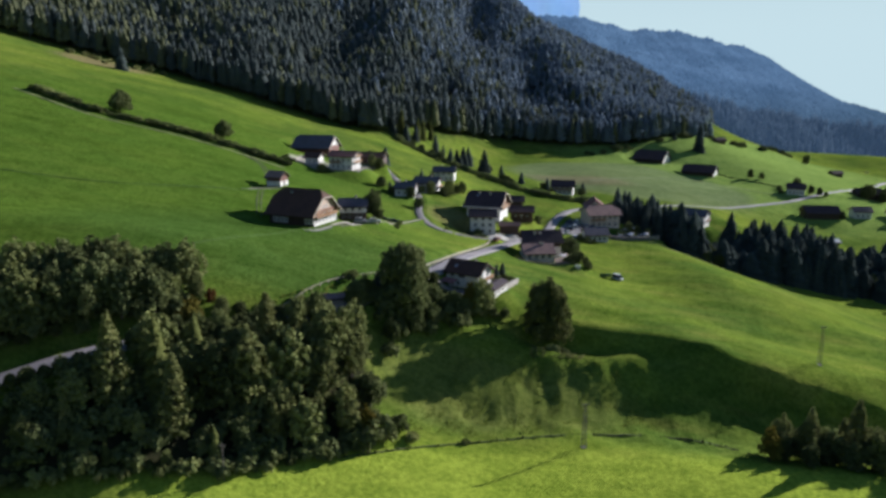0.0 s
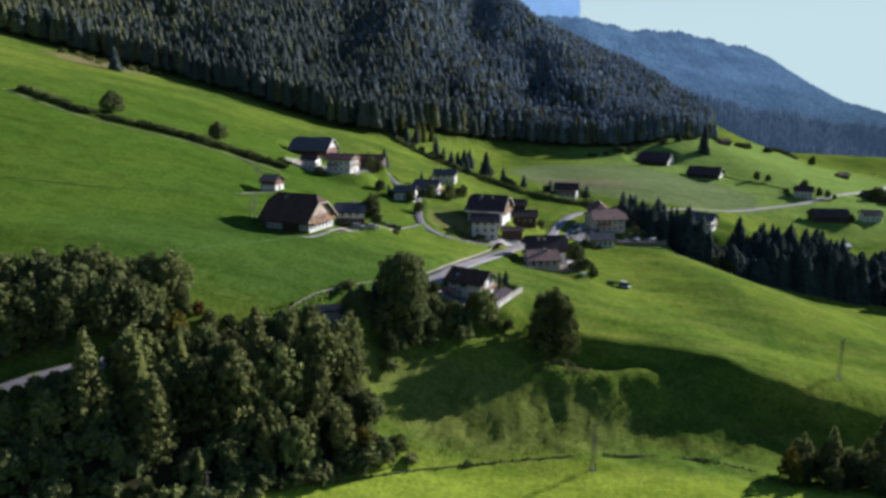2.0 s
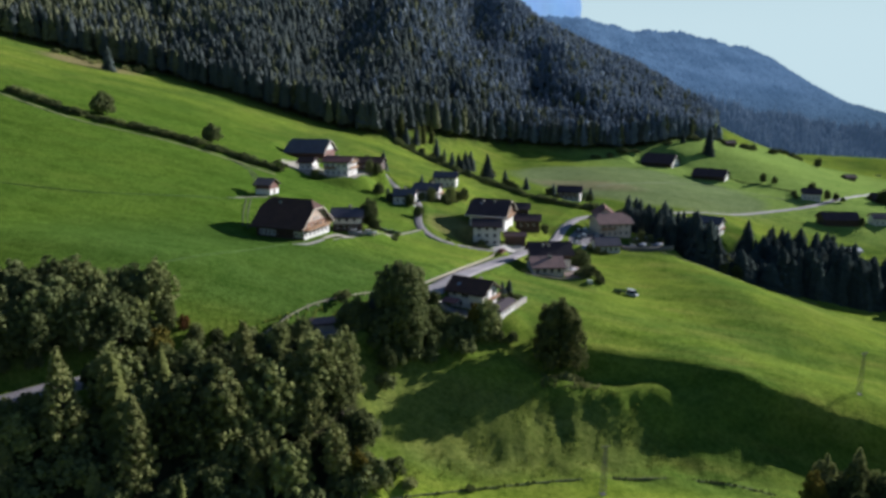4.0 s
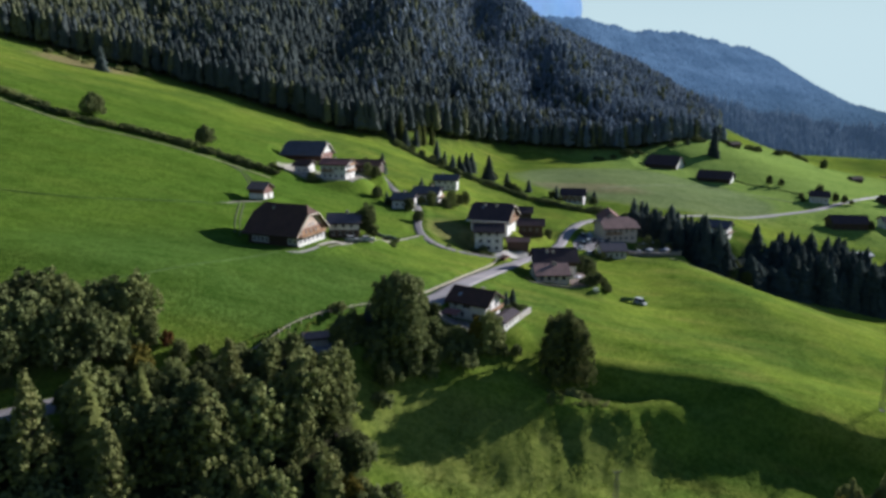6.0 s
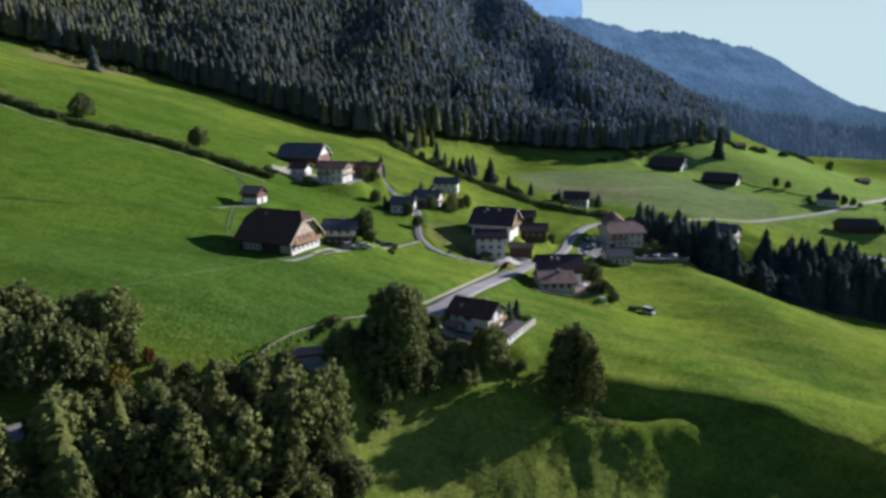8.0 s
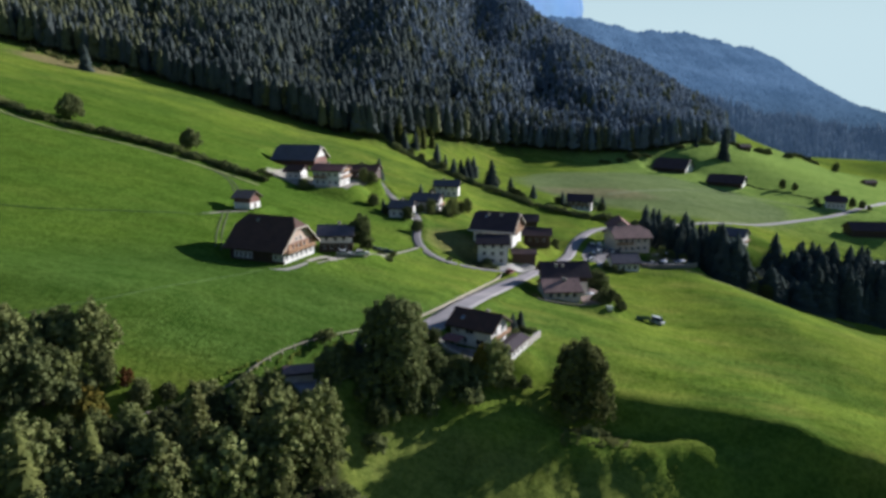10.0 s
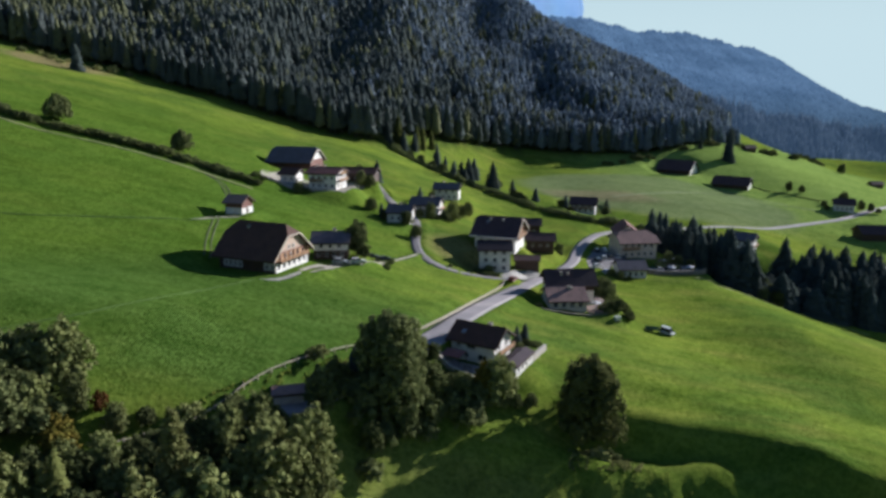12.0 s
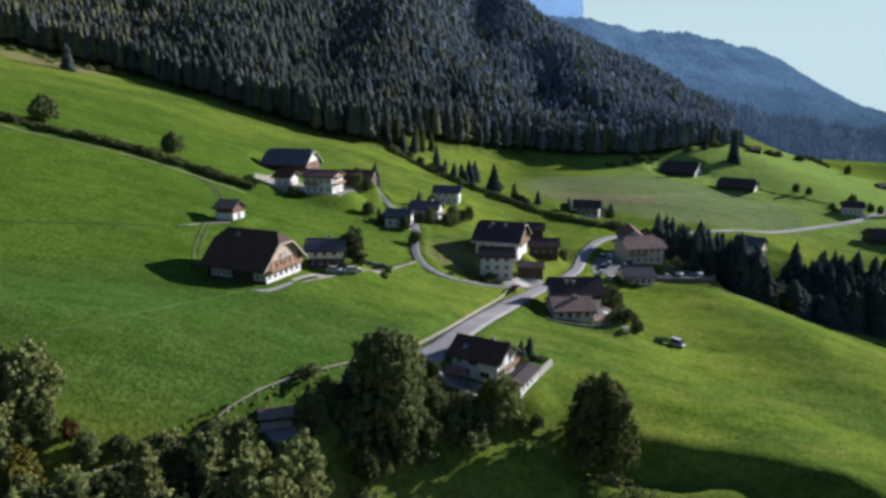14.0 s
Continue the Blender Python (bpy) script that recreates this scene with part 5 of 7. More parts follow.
house("garden_wing", "low garden wing with taupe roof in front of the house", "house", 36.4, 250.6, 3, 10.8, 11.4, 2.5, 24, z=28.2, roof=ROOF_TAUPE, over=0.6, body=CREAM,
      windows=[("front", 0.6, 4, 1.3, 1.5, 0.05, 0.95)], chimneys=[(0.6, 0.42, 0.9), (0.66, 0.42, 0.6)])
house("villa", "white two-storey villa with dark brown roof beside the road", "house", 8.8, 198.8, -31, 10.5, 8, 5.0, 31, z=32.2, over=1.0, roof=ROOF_BROWN, gable_windows=2, verge=DARK_WOOD,
      windows=[("front", 0.8, 2, 1.1, 1.3, 0.05, 0.45), ("front", 0.8, 1, 2.2, 1.3, 0.5, 0.95), ("front", 3.1, 1, 1.0, 1.2, 0.02, 0.3), ("front", 3.1, 1, 2.2, 1.0, 0.3, 0.62), ("right", 0.8, 2, 1.2, 1.3, 0.08, 0.92), ("right", 3.1, 2, 1.1, 1.3, 0.1, 0.9)],
      balconies=[("right", 2.6, 0.03, 0.97)], skylights=[(0.22, 0.5)], chimneys=[(0.62, 0.75, 1.1)])
house("garage", "long low white garage with dark roof above a stone wall", "garage", 16.4, 195.2, 62, 9.6, 3.6, 2.6, 17, z=30.7, roof=ROOF_PLUM, over=0.4,
      windows=[("front", 0.7, 4, 1.3, 1.3, 0.04, 0.96)])
house("inn", "big cream inn with taupe half-hipped roof and balconies", "inn", 76.8, 325, 8, 14.5, 13, 6.2, 27, z=25.6, clip=0.5, over=1.0, roof=ROOF_TAUPE, body=CREAM,
      windows=[("front", 0.9, 5, 1.1, 1.3, 0.05, 0.95), ("front", 4.0, 5, 1.1, 1.3, 0.05, 0.95), ("right", 0.9, 3, 1.1, 1.4, 0.1, 0.9), ("right", 4.0, 3, 1.1, 1.3, 0.1, 0.9)], balconies=[("front", 3.5, 0.03, 0.5)], verge=VERGE, chimneys=[(0.4, 0.55, 0.9)])
house("inn_annex", "low annex with slate-grey roof in front of the inn", "house", 68.7, 298, 2, 9.5, 9, 3.2, 27, z=24.2, roof=ROOF_SLATE, over=0.7, windows=[("front", 0.8, 4, 1.2, 1.4, 0.05, 0.95), ("right", 0.9, 2, 1.0, 1.2, 0.1, 0.9)])
house("far_house", "white house with dark roof by the hedge", "house", 72.5, 402, -16, 12, 10, 4.8, 28, z=29.4, roof=ROOF_DARK, windows=[("front", 0.9, 4, 1.1, 1.3, 0.05, 0.95), ("right", 0.9, 3, 1.0, 1.3, 0.1, 0.9), ("front", 3.2, 3, 1.1, 1.1, 0.1, 0.9)], balconies=[("front", 2.7, 0.05, 0.95)])
house("valley_barn", "large dark-roofed barn with white gable across the fields", "barn", 166, 540, -38, 23, 15, 4.4, 36, z=32.4, clip=0.3, side_over=1.6, roof=ROOF_DARK, body=PLASTER, front=DARK_WOOD, gable=PLASTER, windows=[("right", 1.0, 3, 1.2, 1.4, 0.1, 0.9)], gable_windows=1)
house("valley_barn", "low dark-roofed barn with white gable end", "barn", 193, 510, -34, 22, 12, 3.8, 34, z=26.4, clip=0.25, side_over=1.4, roof=ROOF_DARK, body=PLASTER, front=DARK_WOOD, gable=PLASTER, windows=[("right", 1.0, 2, 1.2, 1.4, 0.1, 0.9)])
house("valley_house", "white house with dark roof beside the valley road", "house", 242, 464, -24, 10.5, 9, 4.4, 30, z=19.6, clip=0.3, roof=ROOF_DARK, windows=[("front", 0.9, 4, 1.1, 1.3, 0.05, 0.95)])
house("hidden_house", "tall white grey-roofed house standing among the spruces", "house", 138, 364, -38, 11, 9, 6.4, 30, z=17.5, roof=ROOF_SLATE, gable_windows=1, windows=[("right", 1, 2, 1.1, 1.3, 0.1, 0.9), ("right", 3.9, 2, 1.1, 1.3, 0.1, 0.9), ("front", 1, 3, 1.1, 1.3, 0.1, 0.9), ("front", 3.9, 3, 1.1, 1.3, 0.1, 0.9)], balconies=[("right", 3.3, 0.1, 0.9)])
house("valley_barn", "wide dark barn below the valley road", "barn", 235, 419, -6, 19, 12, 4.0, 30, z=11.5, roof=ROOF_DARK, body=DARK_WOOD)
PALE_SHEET = surface("pale_sheet_metal", (0.52, 0.55, 0.58), (0.44, 0.47, 0.50), 0.6, 6.0, 0.5, 0.01)
house("valley_house", "small white house beside the dark barn", "house", 264, 425, -6, 10, 8, 4.5, 28, z=10.5, roof=ROOF_TAUPE, windows=[("front", 0.9, 3, 1.1, 1.3, 0.05, 0.95)])
house("inn_gable", "tall reddish cross roof of the inn", "inn", 76, 334, 84, 12, 9, 8.0, 36, z=25.6, over=0.8, roof=ROOF_RED, body=CREAM)
house("valley_shed", "tiny dark field shed on the far meadow", "shed", 240, 596, 10, 8, 6, 2.6, 30, roof=ROOF_DARK, body=DARK_WOOD)
house("valley_shed", "tiny dark field shed near the far road", "shed", 352, 610, 5, 9, 6, 2.6, 30, roof=ROOF_DARK, body=DARK_WOOD)
house("greenhouse", "long low pale-roofed shed below the valley road", "shed", 210, 367, 0, 14, 6, 2.2, 18, z=6.2, roof=PALE_SHEET, body=GREY_WOOD)
house("valley_house", "pale house among trees beside the far road", "house", 292, 432, -14, 10, 8, 4.5, 28, roof=ROOF_TAUPE, windows=[("front", 0.9, 3, 1.1, 1.3, 0.05, 0.95)])
house("valley_barn", "dark barn among trees where the road leaves the view", "barn", 306, 488, -10, 16, 11, 3.0, 34, roof=ROOF_DARK, body=DARK_WOOD)

# ---- trees and hedges ----
tree("grand", -9.0, 174.5, 1.0, "broad dense dark-green lime tree beside the villa")
tree("ovate", 30.8, 183.5, 1.04, "tall egg-shaped broadleaved tree on the bank's edge")
def inside(x, y, poly):
    hit = False
    for (ax, ay), (bx, by) in zip(poly, poly[1:] + poly[:1]):
        if (ay > y) != (by > y) and x < (bx - ax) * (y - ay) / (by - ay) + ax:
            hit = not hit
    return hit


FIELD_SIDE = ((-112, 94), (-78, 109), (-41, 121), (-25, 131), (-14, 139))


def off_line(x, y, line):
    """The distance from x, y to a line of points."""
    best = 1e9
    for (ax, ay), (bx, by) in zip(line, line[1:]):
        u = max(0, min(1, ((x - ax) * (bx - ax) + (y - ay) * (by - ay)) / ((bx - ax) ** 2 + (by - ay) ** 2)))
        best = min(best, math.hypot(x - ax - u * (bx - ax), y - ay - u * (by - ay)))
    return best


def most_scale(x, y):
    """Low growth at the field's edge, and below the open stretch of road; taller trees further in."""
    most = (2.0 + 1.1 * off_line(x, y, FIELD_SIDE)) / 15
    if x < -63:
        most = min(most, (0.5 + 0.95 * off_line(x, y, ROADS["main"][1])) / 15)
    elif x < -12:  # crowns stay under the road's rail
        most = min(most, (rng_tree.uniform(41.0, 45.5) - height(x, y)) / 15)
    return most


def fill(poly, gap, kinds, label, group, seed, lo=0.75, hi=1.1, keep=()):
    rnd = random.Random(seed)
    done = list(keep)
    xs, ys = [p[0] for p in poly], [p[1] for p in poly]
    for _ in range(6000):
        x, y = rnd.uniform(min(xs), max(xs)), rnd.uniform(min(ys), max(ys))
        if inside(x, y, poly) and all((x - a) ** 2 + (y - b) ** 2 > gap * gap for a, b in done):
            key = rnd.choice(kinds)
            size = rnd.uniform(lo, hi)
            if poly is WOOD:
                size = min(size, most_scale(x, y))
            if size < (0.34 if x < -63 else 0.22):
                continue
            done.append((x, y))
            tree(key, x, y, size, label.format(TREE_WORDS[key]), group=group)


TREE_WORDS = {"round_a": "rounded green", "round_b": "dark rounded", "round_c": "egg-shaped green", "column_a": "slender olive-green", "column_b": "narrow green",
              "column_c": "pointed olive-green", "yellow": "yellowing", "rust": "rust-red", "dense": "bushy dark-green", "spruce_a": "tall dark spruce", "spruce_b": "dark spruce", "spruce_c": "small spruce", "larch_a": "olive larch"}
keys = [("column_c", -63.9, 125.5, 1.02), ("column_c", -52, 124.3, 0.96), ("column_b", -40.3, 135.6, 1.3), ("round_c", -26.4, 149.6, 1.3), ("round_c", -28, 132.5, 0.85), ("round_a", -58.5, 134, 1.05),
        ("column_a", -20, 138, 0.8), ("column_c", -34, 131, 0.55), ("round_b", -47, 133, 1.35), ("round_c", -33.5, 141, 1.35), ("round_b", -40, 128, 0.6), ("column_a", -57.5, 120.5, 0.42), ("round_a", -45, 142.5, 0.85), ("larch_a", -52, 138, 0.7),
        ("round_a", -58.8, 156.8, 0.95), ("round_b", -86, 143, 0.8), ("yellow", -16, 139, 0.7), ("yellow", -54, 143.5, 0.85), ("rust", -53.6, 154.5, 0.5), ("round_c", -61, 149.5, 0.62), ("yellow", -58, 148.5, 0.62), ("round_c", -51.0, 153.8, 0.42), ("round_c", -56.5, 153.2, 0.5), ("dense", -47.5, 156.6, 0.4), ("round_b", -65, 146.5, 0.6), ("round_c", -33.5, 153.5, 0.6), ("round_c", -52.5, 141.5, 0.5), ("round_b", -56, 139.3, 0.55), ("round_c", -48.5, 144.3, 0.5), ("round_b", -60, 137, 0.5), ("dense", -44.5, 147.2, 0.6), ("dense", -63, 135, 0.6), ("round_b", -41, 149.5, 0.45),  ("round_b", -27, 158.5, 0.5)]
for key, x, y, s in keys:
    tree(key, x, y, s, TREE_WORDS[key] + " tree in the steep mixed wood", group="steep mixed wood")
spots = [(x, y) for _, x, y, _ in keys]
fill(WOOD, 5.0, ("round_b", "round_c", "round_a", "column_b", "column_c", "round_c", "round_a", "larch_a", "round_b", "round_a"), "{} tree in the steep mixed wood", "steep mixed wood", 3, 0.8, 1.3, spots)
fill(UPPER_WOOD, 4.2, ("round_a", "round_b", "round_b", "round_c"), "{} tree above the road", "trees above the road", 4, 0.7, 1.0, spots)
for x, y, s, k in ((-19.5, 173, 0.62, "round_b"), (-16.5, 178, 0.6, "spruce_c"), (-21, 166, 0.7, "round_b"), (8.8, 183.4, 0.85, "yellow"), (4.0, 181.8, 0.55, "round_b"), (11.8, 184.4, 0.82, "round_c"), (15, 184.5, 0.42, "dense"), (18.5, 186, 0.40, "dense"), (-6, 171, 0.6, "round_b"), (-2, 174.5, 0.55, "round_b"), (-12, 166, 0.55, "round_b"), (2.5, 178, 0.5, "dense"), (-0.8, 180, 0.58, "round_b"), (7.5, 181.5, 0.5, "round_b"), (14, 187, 0.4, "round_b")):
    tree(k, x, y, s, TREE_WORDS[k] + " tree below the village road", group="trees below the road")
ru = random.Random(33)
for x, y in line_points(((-132, 103), (-106.5, 119), (-82, 135), (-64, 146.5)), 3.2):
    tree(ru.choice(("dense", "dense", "round_b", "round_c")), x + ru.uniform(-0.8, 0.8), y + ru.uniform(-0.5, 2.0), ru.uniform(0.75, 1.1), "bushy dark tree at the road's upper edge", group="trees above the road")
for x, y, sc, k in ((-70, 119, 0.4, "column_c"), (-57, 136, 0.62, "column_b"), (-53, 139, 0.55, "round_c"), (-58, 132, 0.6, "column_b"), (-47, 143, 0.5, "round_b")):
    tree(k, x, y, sc, TREE_WORDS[k] + " tree in the steep mixed wood", group="steep mixed wood")
for x, y in line_points(((-50, 142.5), (-43, 146.5), (-36, 151), (-30, 157)), 3.1):
    k = ru.choice(("round_b", "dense", "round_c", "round_b"))
    tree(k, x + ru.uniform(-0.7, 0.7), y + ru.uniform(-0.7, 0.7), ru.uniform(0.42, 0.62), TREE_WORDS[k] + " tree on the slope under the road", group="steep mixed wood")
for x, y, sc in ((-40.6, 152.4, 0.55), (-37.8, 153.6, 0.6), (-43.2, 150.6, 0.5)):
    tree("dense", x, y, sc, "bushy dark-green tree on the slope under the road", group="steep mixed wood")
for x, y, sc in ((-83.6, 119.2, 0.5), (-81.0, 121.2, 0.36), (-78.6, 122.6, 0.45), (-76.2, 124.2, 0.34), (-73.6, 125.6, 0.5), (-71.0, 127.6, 0.42), (-84.6, 132.4, 0.4), (-79.8, 135.4, 0.36), (-75.4, 138.0, 0.42)):
    tree("dense", x, y, sc, "bushy dark-green shrub beside the road through the wood", group="roadside shrubs")
tree("lone", -144.5, 319, 1.0, "lone round dark tree in the hedge")
tree("lone", -98.5, 319, 0.85, "lone round green tree by the hedge")
tree("spruce_c", -190.5, 428, 1.15, "lone spruce beside a dry brown patch")
# undergrowth
under = []
for poly, n in ((WOOD, 90), (UPPER_WOOD, 50), (SHADE_WOOD, 28)):
    xs, ys = [p[0] for p in poly], [p[1] for p in poly]
    while n:
        x, y = rng_tree.uniform(min(xs), max(xs)), rng_tree.uniform(min(ys), max(ys))
        if inside(x, y, poly):
            n -= 1
            size = rng_tree.uniform(1.3, 2.3)
            if not (abs(x + 26.6) < 5.5 and 160 < y < 172):
                under.append((x, y, size))
bush_mass("undergrowth", "dense dark undergrowth below the wood's trees", "undergrowth", under)
# hedge on the terrace edge
rh = random.Random(8)
for x, y in line_points(((-184, 322), (-163, 313), (-142, 307), (-120, 310), (-95, 308), (-78, 303), (-66, 300)), 1.6):
    bush(rh.choice(("bush_b", "bush_b", "bush_b", "bush_a")), x + rh.uniform(-0.8, 0.8), y + rh.uniform(-0.8, 0.8), rh.uniform(0.8, 1.6), "dark shrub in the long hedge", "hedge shrubs")
row = []
# hedge with spruces running down from the forest
for x, y in line_points(((-44, 460), (-32, 457), (-20, 450), (-6, 432), (8, 416), (22.5, 402), (36, 392), (52, 378), (66, 372), (84, 374), (100, 372)), 2.2):
    row.append((x + rh.uniform(-1.2, 1.2), y + rh.uniform(-1.2, 1.2), rh.uniform(0.8, 1.6)))
bush_mass("boundary_hedge", "dark overgrown hedge between the meadows", "hedge", row)
for x, y, s, k in ((-2.9, 446, 0.85, "spruce_b"), (-11.4, 478, 0.8, "larch_a"), (-26, 467, 1.0, "larch_a"), (-15, 472, 0.85, "larch_a"), (-31, 460, 0.8, "spruce_b"), (-35, 462, 0.9, "spruce_b"), (-6, 486, 0.7, "larch_a"), (-16, 470, 0.7, "spruce_b"), (-22, 462, 0.7, "spruce_b"), (2, 450, 0.5, "spruce_b"), (6.5, 423, 0.85, "spruce_c"), (10.9, 427, 0.85, "spruce_c"), (12.8, 424, 0.6, "spruce_c"), (14.9, 429, 1.05, "spruce_c"), (18.0, 434, 1.05, "spruce_c"), (26.8, 416, 1.25, "spruce_c"),
                   (36, 401, 0.8, "spruce_c"), (47.7, 402, 0.62, "spruce_c"), (62, 396, 0.8, "spruce_c"), (83, 397, 0.65, "spruce_c")):
    tree(k, x, y, s, TREE_WORDS[k] + " along the boundary hedge", group="hedge spruces", category="spruce", stretch=0.92)
for x, y, sc in ((0.3, 431.5, 0.7), (-5, 438, 0.6), (36.5, 398.5, 0.62), (39.5, 398, 0.55), (41.5, 395, 0.45), (-12, 450, 0.6), (-18, 456, 0.6)):
    tree("dense", x, y, sc, "bushy dark-green tree in the boundary hedge", group="hedge bushes")
for x, y, sc, k in ((-228, 462, 1.6, "bush_c"), (-221, 455, 1.3, "bush_c"), (-214, 448, 1.2, "bush_a"), (-206, 441, 1.4, "bush_c"), (-199, 446, 1.2, "bush_c"), (-192, 452, 1.5, "bush_c"), (-186, 458, 1.8, "bush_a"), (-180, 464, 1.6, "bush_c"), (-211, 458, 1.2, "bush_c"), (-233, 452, 1.5, "bush_b")):
    bush(k, x, y, sc, "low olive shrub on the dry rough patch", "dry patch shrubs")
# the dark spruces in the stream gully
rg = random.Random(21)
gully = []
while len(gully) < 320:
    u = rg.random()
    x = 97 + 154 * u
    y = 322 + 6 * u + rg.uniform(-20, 22)
    if y < 308 + 22 * max(0, 0.12 - u) * 8 or (124 < x < 146 and y > 334) or any((x - a) ** 2 + (y - b) ** 2 < 7 for a, b in gully):
        continue
    gully.append((x, y))
    k = rg.choice(("spruce_a", "spruce_a", "spruce_b"))
    tree(k, x, y, rg.uniform(0.65, 1.3), TREE_WORDS[k] + " in the dark stream gully", group="gully spruces", category="spruce", stretch=rg.uniform(0.60, 0.80) * (0.70 if 124 < x < 148 else 0.80 if x > 196 else 1.16))
for x, y in ((92, 337), (95, 343), (98, 335), (101, 341), (96.5, 330), (104, 333), (90, 345), (100, 349), (106, 341), (95, 350), (93, 328), (99, 324), (104, 326), (108, 331), (110, 338), (88, 340), (103, 319), (109, 322)):
    tree("spruce_b", x, y, rg.uniform(0.9, 1.2), "dark spruce beside the inn's garden", group="gully spruces", category="spruce", stretch=0.85)
for i in range(16):
    u = rg.random()
    tree(rg.choice(("round_b", "dense")), 112 + 135 * u, 309 + 8 * u + rg.uniform(-5, 8), rg.uniform(0.6, 0.95), "dark broadleaved tree on the gully's near edge", group="gully broadleaves")
# thicket at the foot of the slope
for x, y, s, k in ((76.5, 144, 0.8, "yellow"), (80, 146, 0.6, "round_b"), (86.5, 147, 0.78, "column_b"), (91, 146, 0.7, "round_b"), (97, 151, 0.62, "column_c"), (102, 148, 0.8, "round_c"), (94, 141, 0.6, "round_b"), (101, 141, 0.7, "round_c"), (108, 146, 0.8, "round_b"), (107, 138, 0.75, "round_a"), (84, 141, 0.5, "round_b"), (81.7, 149.7, 0.72, "column_b"), (88.5, 149.2, 0.74, "column_c"), (96.3, 145.4, 0.92, "column_c"), (91.6, 147.4, 0.72, "round_c"), (99.6, 142.6, 0.85, "round_a"), (85.2, 150.6, 0.62, "round_b"), (94, 149.8, 0.6, "round_b"), (104, 144, 0.7, "column_b")):
    tree(k, x, y, s, TREE_WORDS[k] + " tree at the slope's foot", group="slope foot thicket")
# garden trees and shrubs round the houses
for x, y, s, k in ((-24.2, 246.5, 0.88, "round_b"), (-22.0, 244.0, 0.5, "dense"), (-8.6, 286, 0.55, "dense"), (-12.5, 297.5, 0.62, "dense"), (-26.3, 309, 0.62, "dense"), (-52.5, 306, 0.55, "dense"), (-28.5, 328, 0.62, "dense"), (-32, 326, 0.5, "round_c"), (-40, 346, 0.62, "dense"), (-35, 349, 0.6, "round_c"), (-27, 342, 0.7, "spruce_c"),
                   (-22, 306, 0.45, "spruce_c"), (-20.5, 304.5, 0.55, "dense"), (-8, 311, 0.45, "dense"), (-4, 312, 0.5, "round_c"), (1.5, 316, 0.5, "dense"), (4.5, 320, 0.55, "round_c"), (8, 330, 0.6, "dense"), (11, 334, 0.5, "round_c"), (-14, 316, 0.5, "dense"), (-15, 326, 0.5, "dense"), (-4, 345, 0.5, "dense"), (-9, 338, 0.5, "spruce_c"),
                   (51.2, 263.5, 1.05, "dense"), (54.5, 251, 0.5, "dense"), (52, 247, 0.48, "dense"), (49.5, 245.5, 0.42, "dense"), (55, 246, 0.4, "dense"), (17.5, 206, 0.36, "spruce_c"), (19.5, 208, 0.40, "spruce_c"), (14.5, 208, 0.35, "dense"), (-1.8, 189.4, 0.42, "dense"), (-4.2, 188, 0.4, "round_c"),
                   (41, 307, 0.4, "dense"), (46, 318, 0.5, "dense"), (61, 293, 0.42, "dense"), (63.5, 290.5, 0.4, "dense"), (93, 318, 0.55, "dense"), (97, 314, 0.5, "dense"), (88, 314, 0.45, "round_c"), (15.5, 271.0, 0.42, "dense"), (60, 396, 0.6, "dense"), (64, 394, 0.5, "dense"), (82, 394, 0.5, "dense"), (30, 420, 0.6, "dense")):
    tree(k, x, y, s, TREE_WORDS[k] + " garden tree beside the houses", group="garden trees")
# trees and scrub on the far fields
for x, y, s, k in ((208.5, 557, 1.05, "spruce_a"), (196, 580, 0.5, "spruce_b"), (228.5, 505, 0.58, "round_b"), (235, 501, 0.48, "round_b"), (252, 463, 0.55, "round_b"), (247, 474, 0.8, "round_b"), (256, 460, 0.5, "round_b"), (231, 462, 0.4, "dense"), (235, 473, 0.5, "dense"), (260, 459, 0.42, "dense"), (300, 480, 0.9, "round_b"), (306, 484, 0.9, "round_b"), (312, 478, 0.8, "round_b"), (318, 486, 0.9, "round_b"), (245, 412, 0.5, "round_b"), (285, 420, 0.7, "round_b"), (340, 640, 0.8, "round_b")):
    tree(k, x, y, s, TREE_WORDS[k] + " tree on the valley fields", group="field trees")

# ---- walls, rails, poles, vehicles and other small things ----
def pole(x, y, tall, label):
    ob = thing("utility_pole", label, "pole", pose(x, y, height(x, y)), "utility poles")
    part("post", Solid().tube((0, 0, -1), (0, 0, tall), 0.12, 0.08, 10), GREY_WOOD, ob)
    part("crossarm", Solid().box(-0.6, 0.6, -0.06, 0.06, tall - 0.7, tall - 0.58), GREY_WOOD, ob)
    for u in (-0.5, 0.5):
        part("insulator", Solid().tube((u, 0, tall - 0.58), (u, 0, tall - 0.36), 0.05, 0.04, 8), GREY_WOOD, ob)


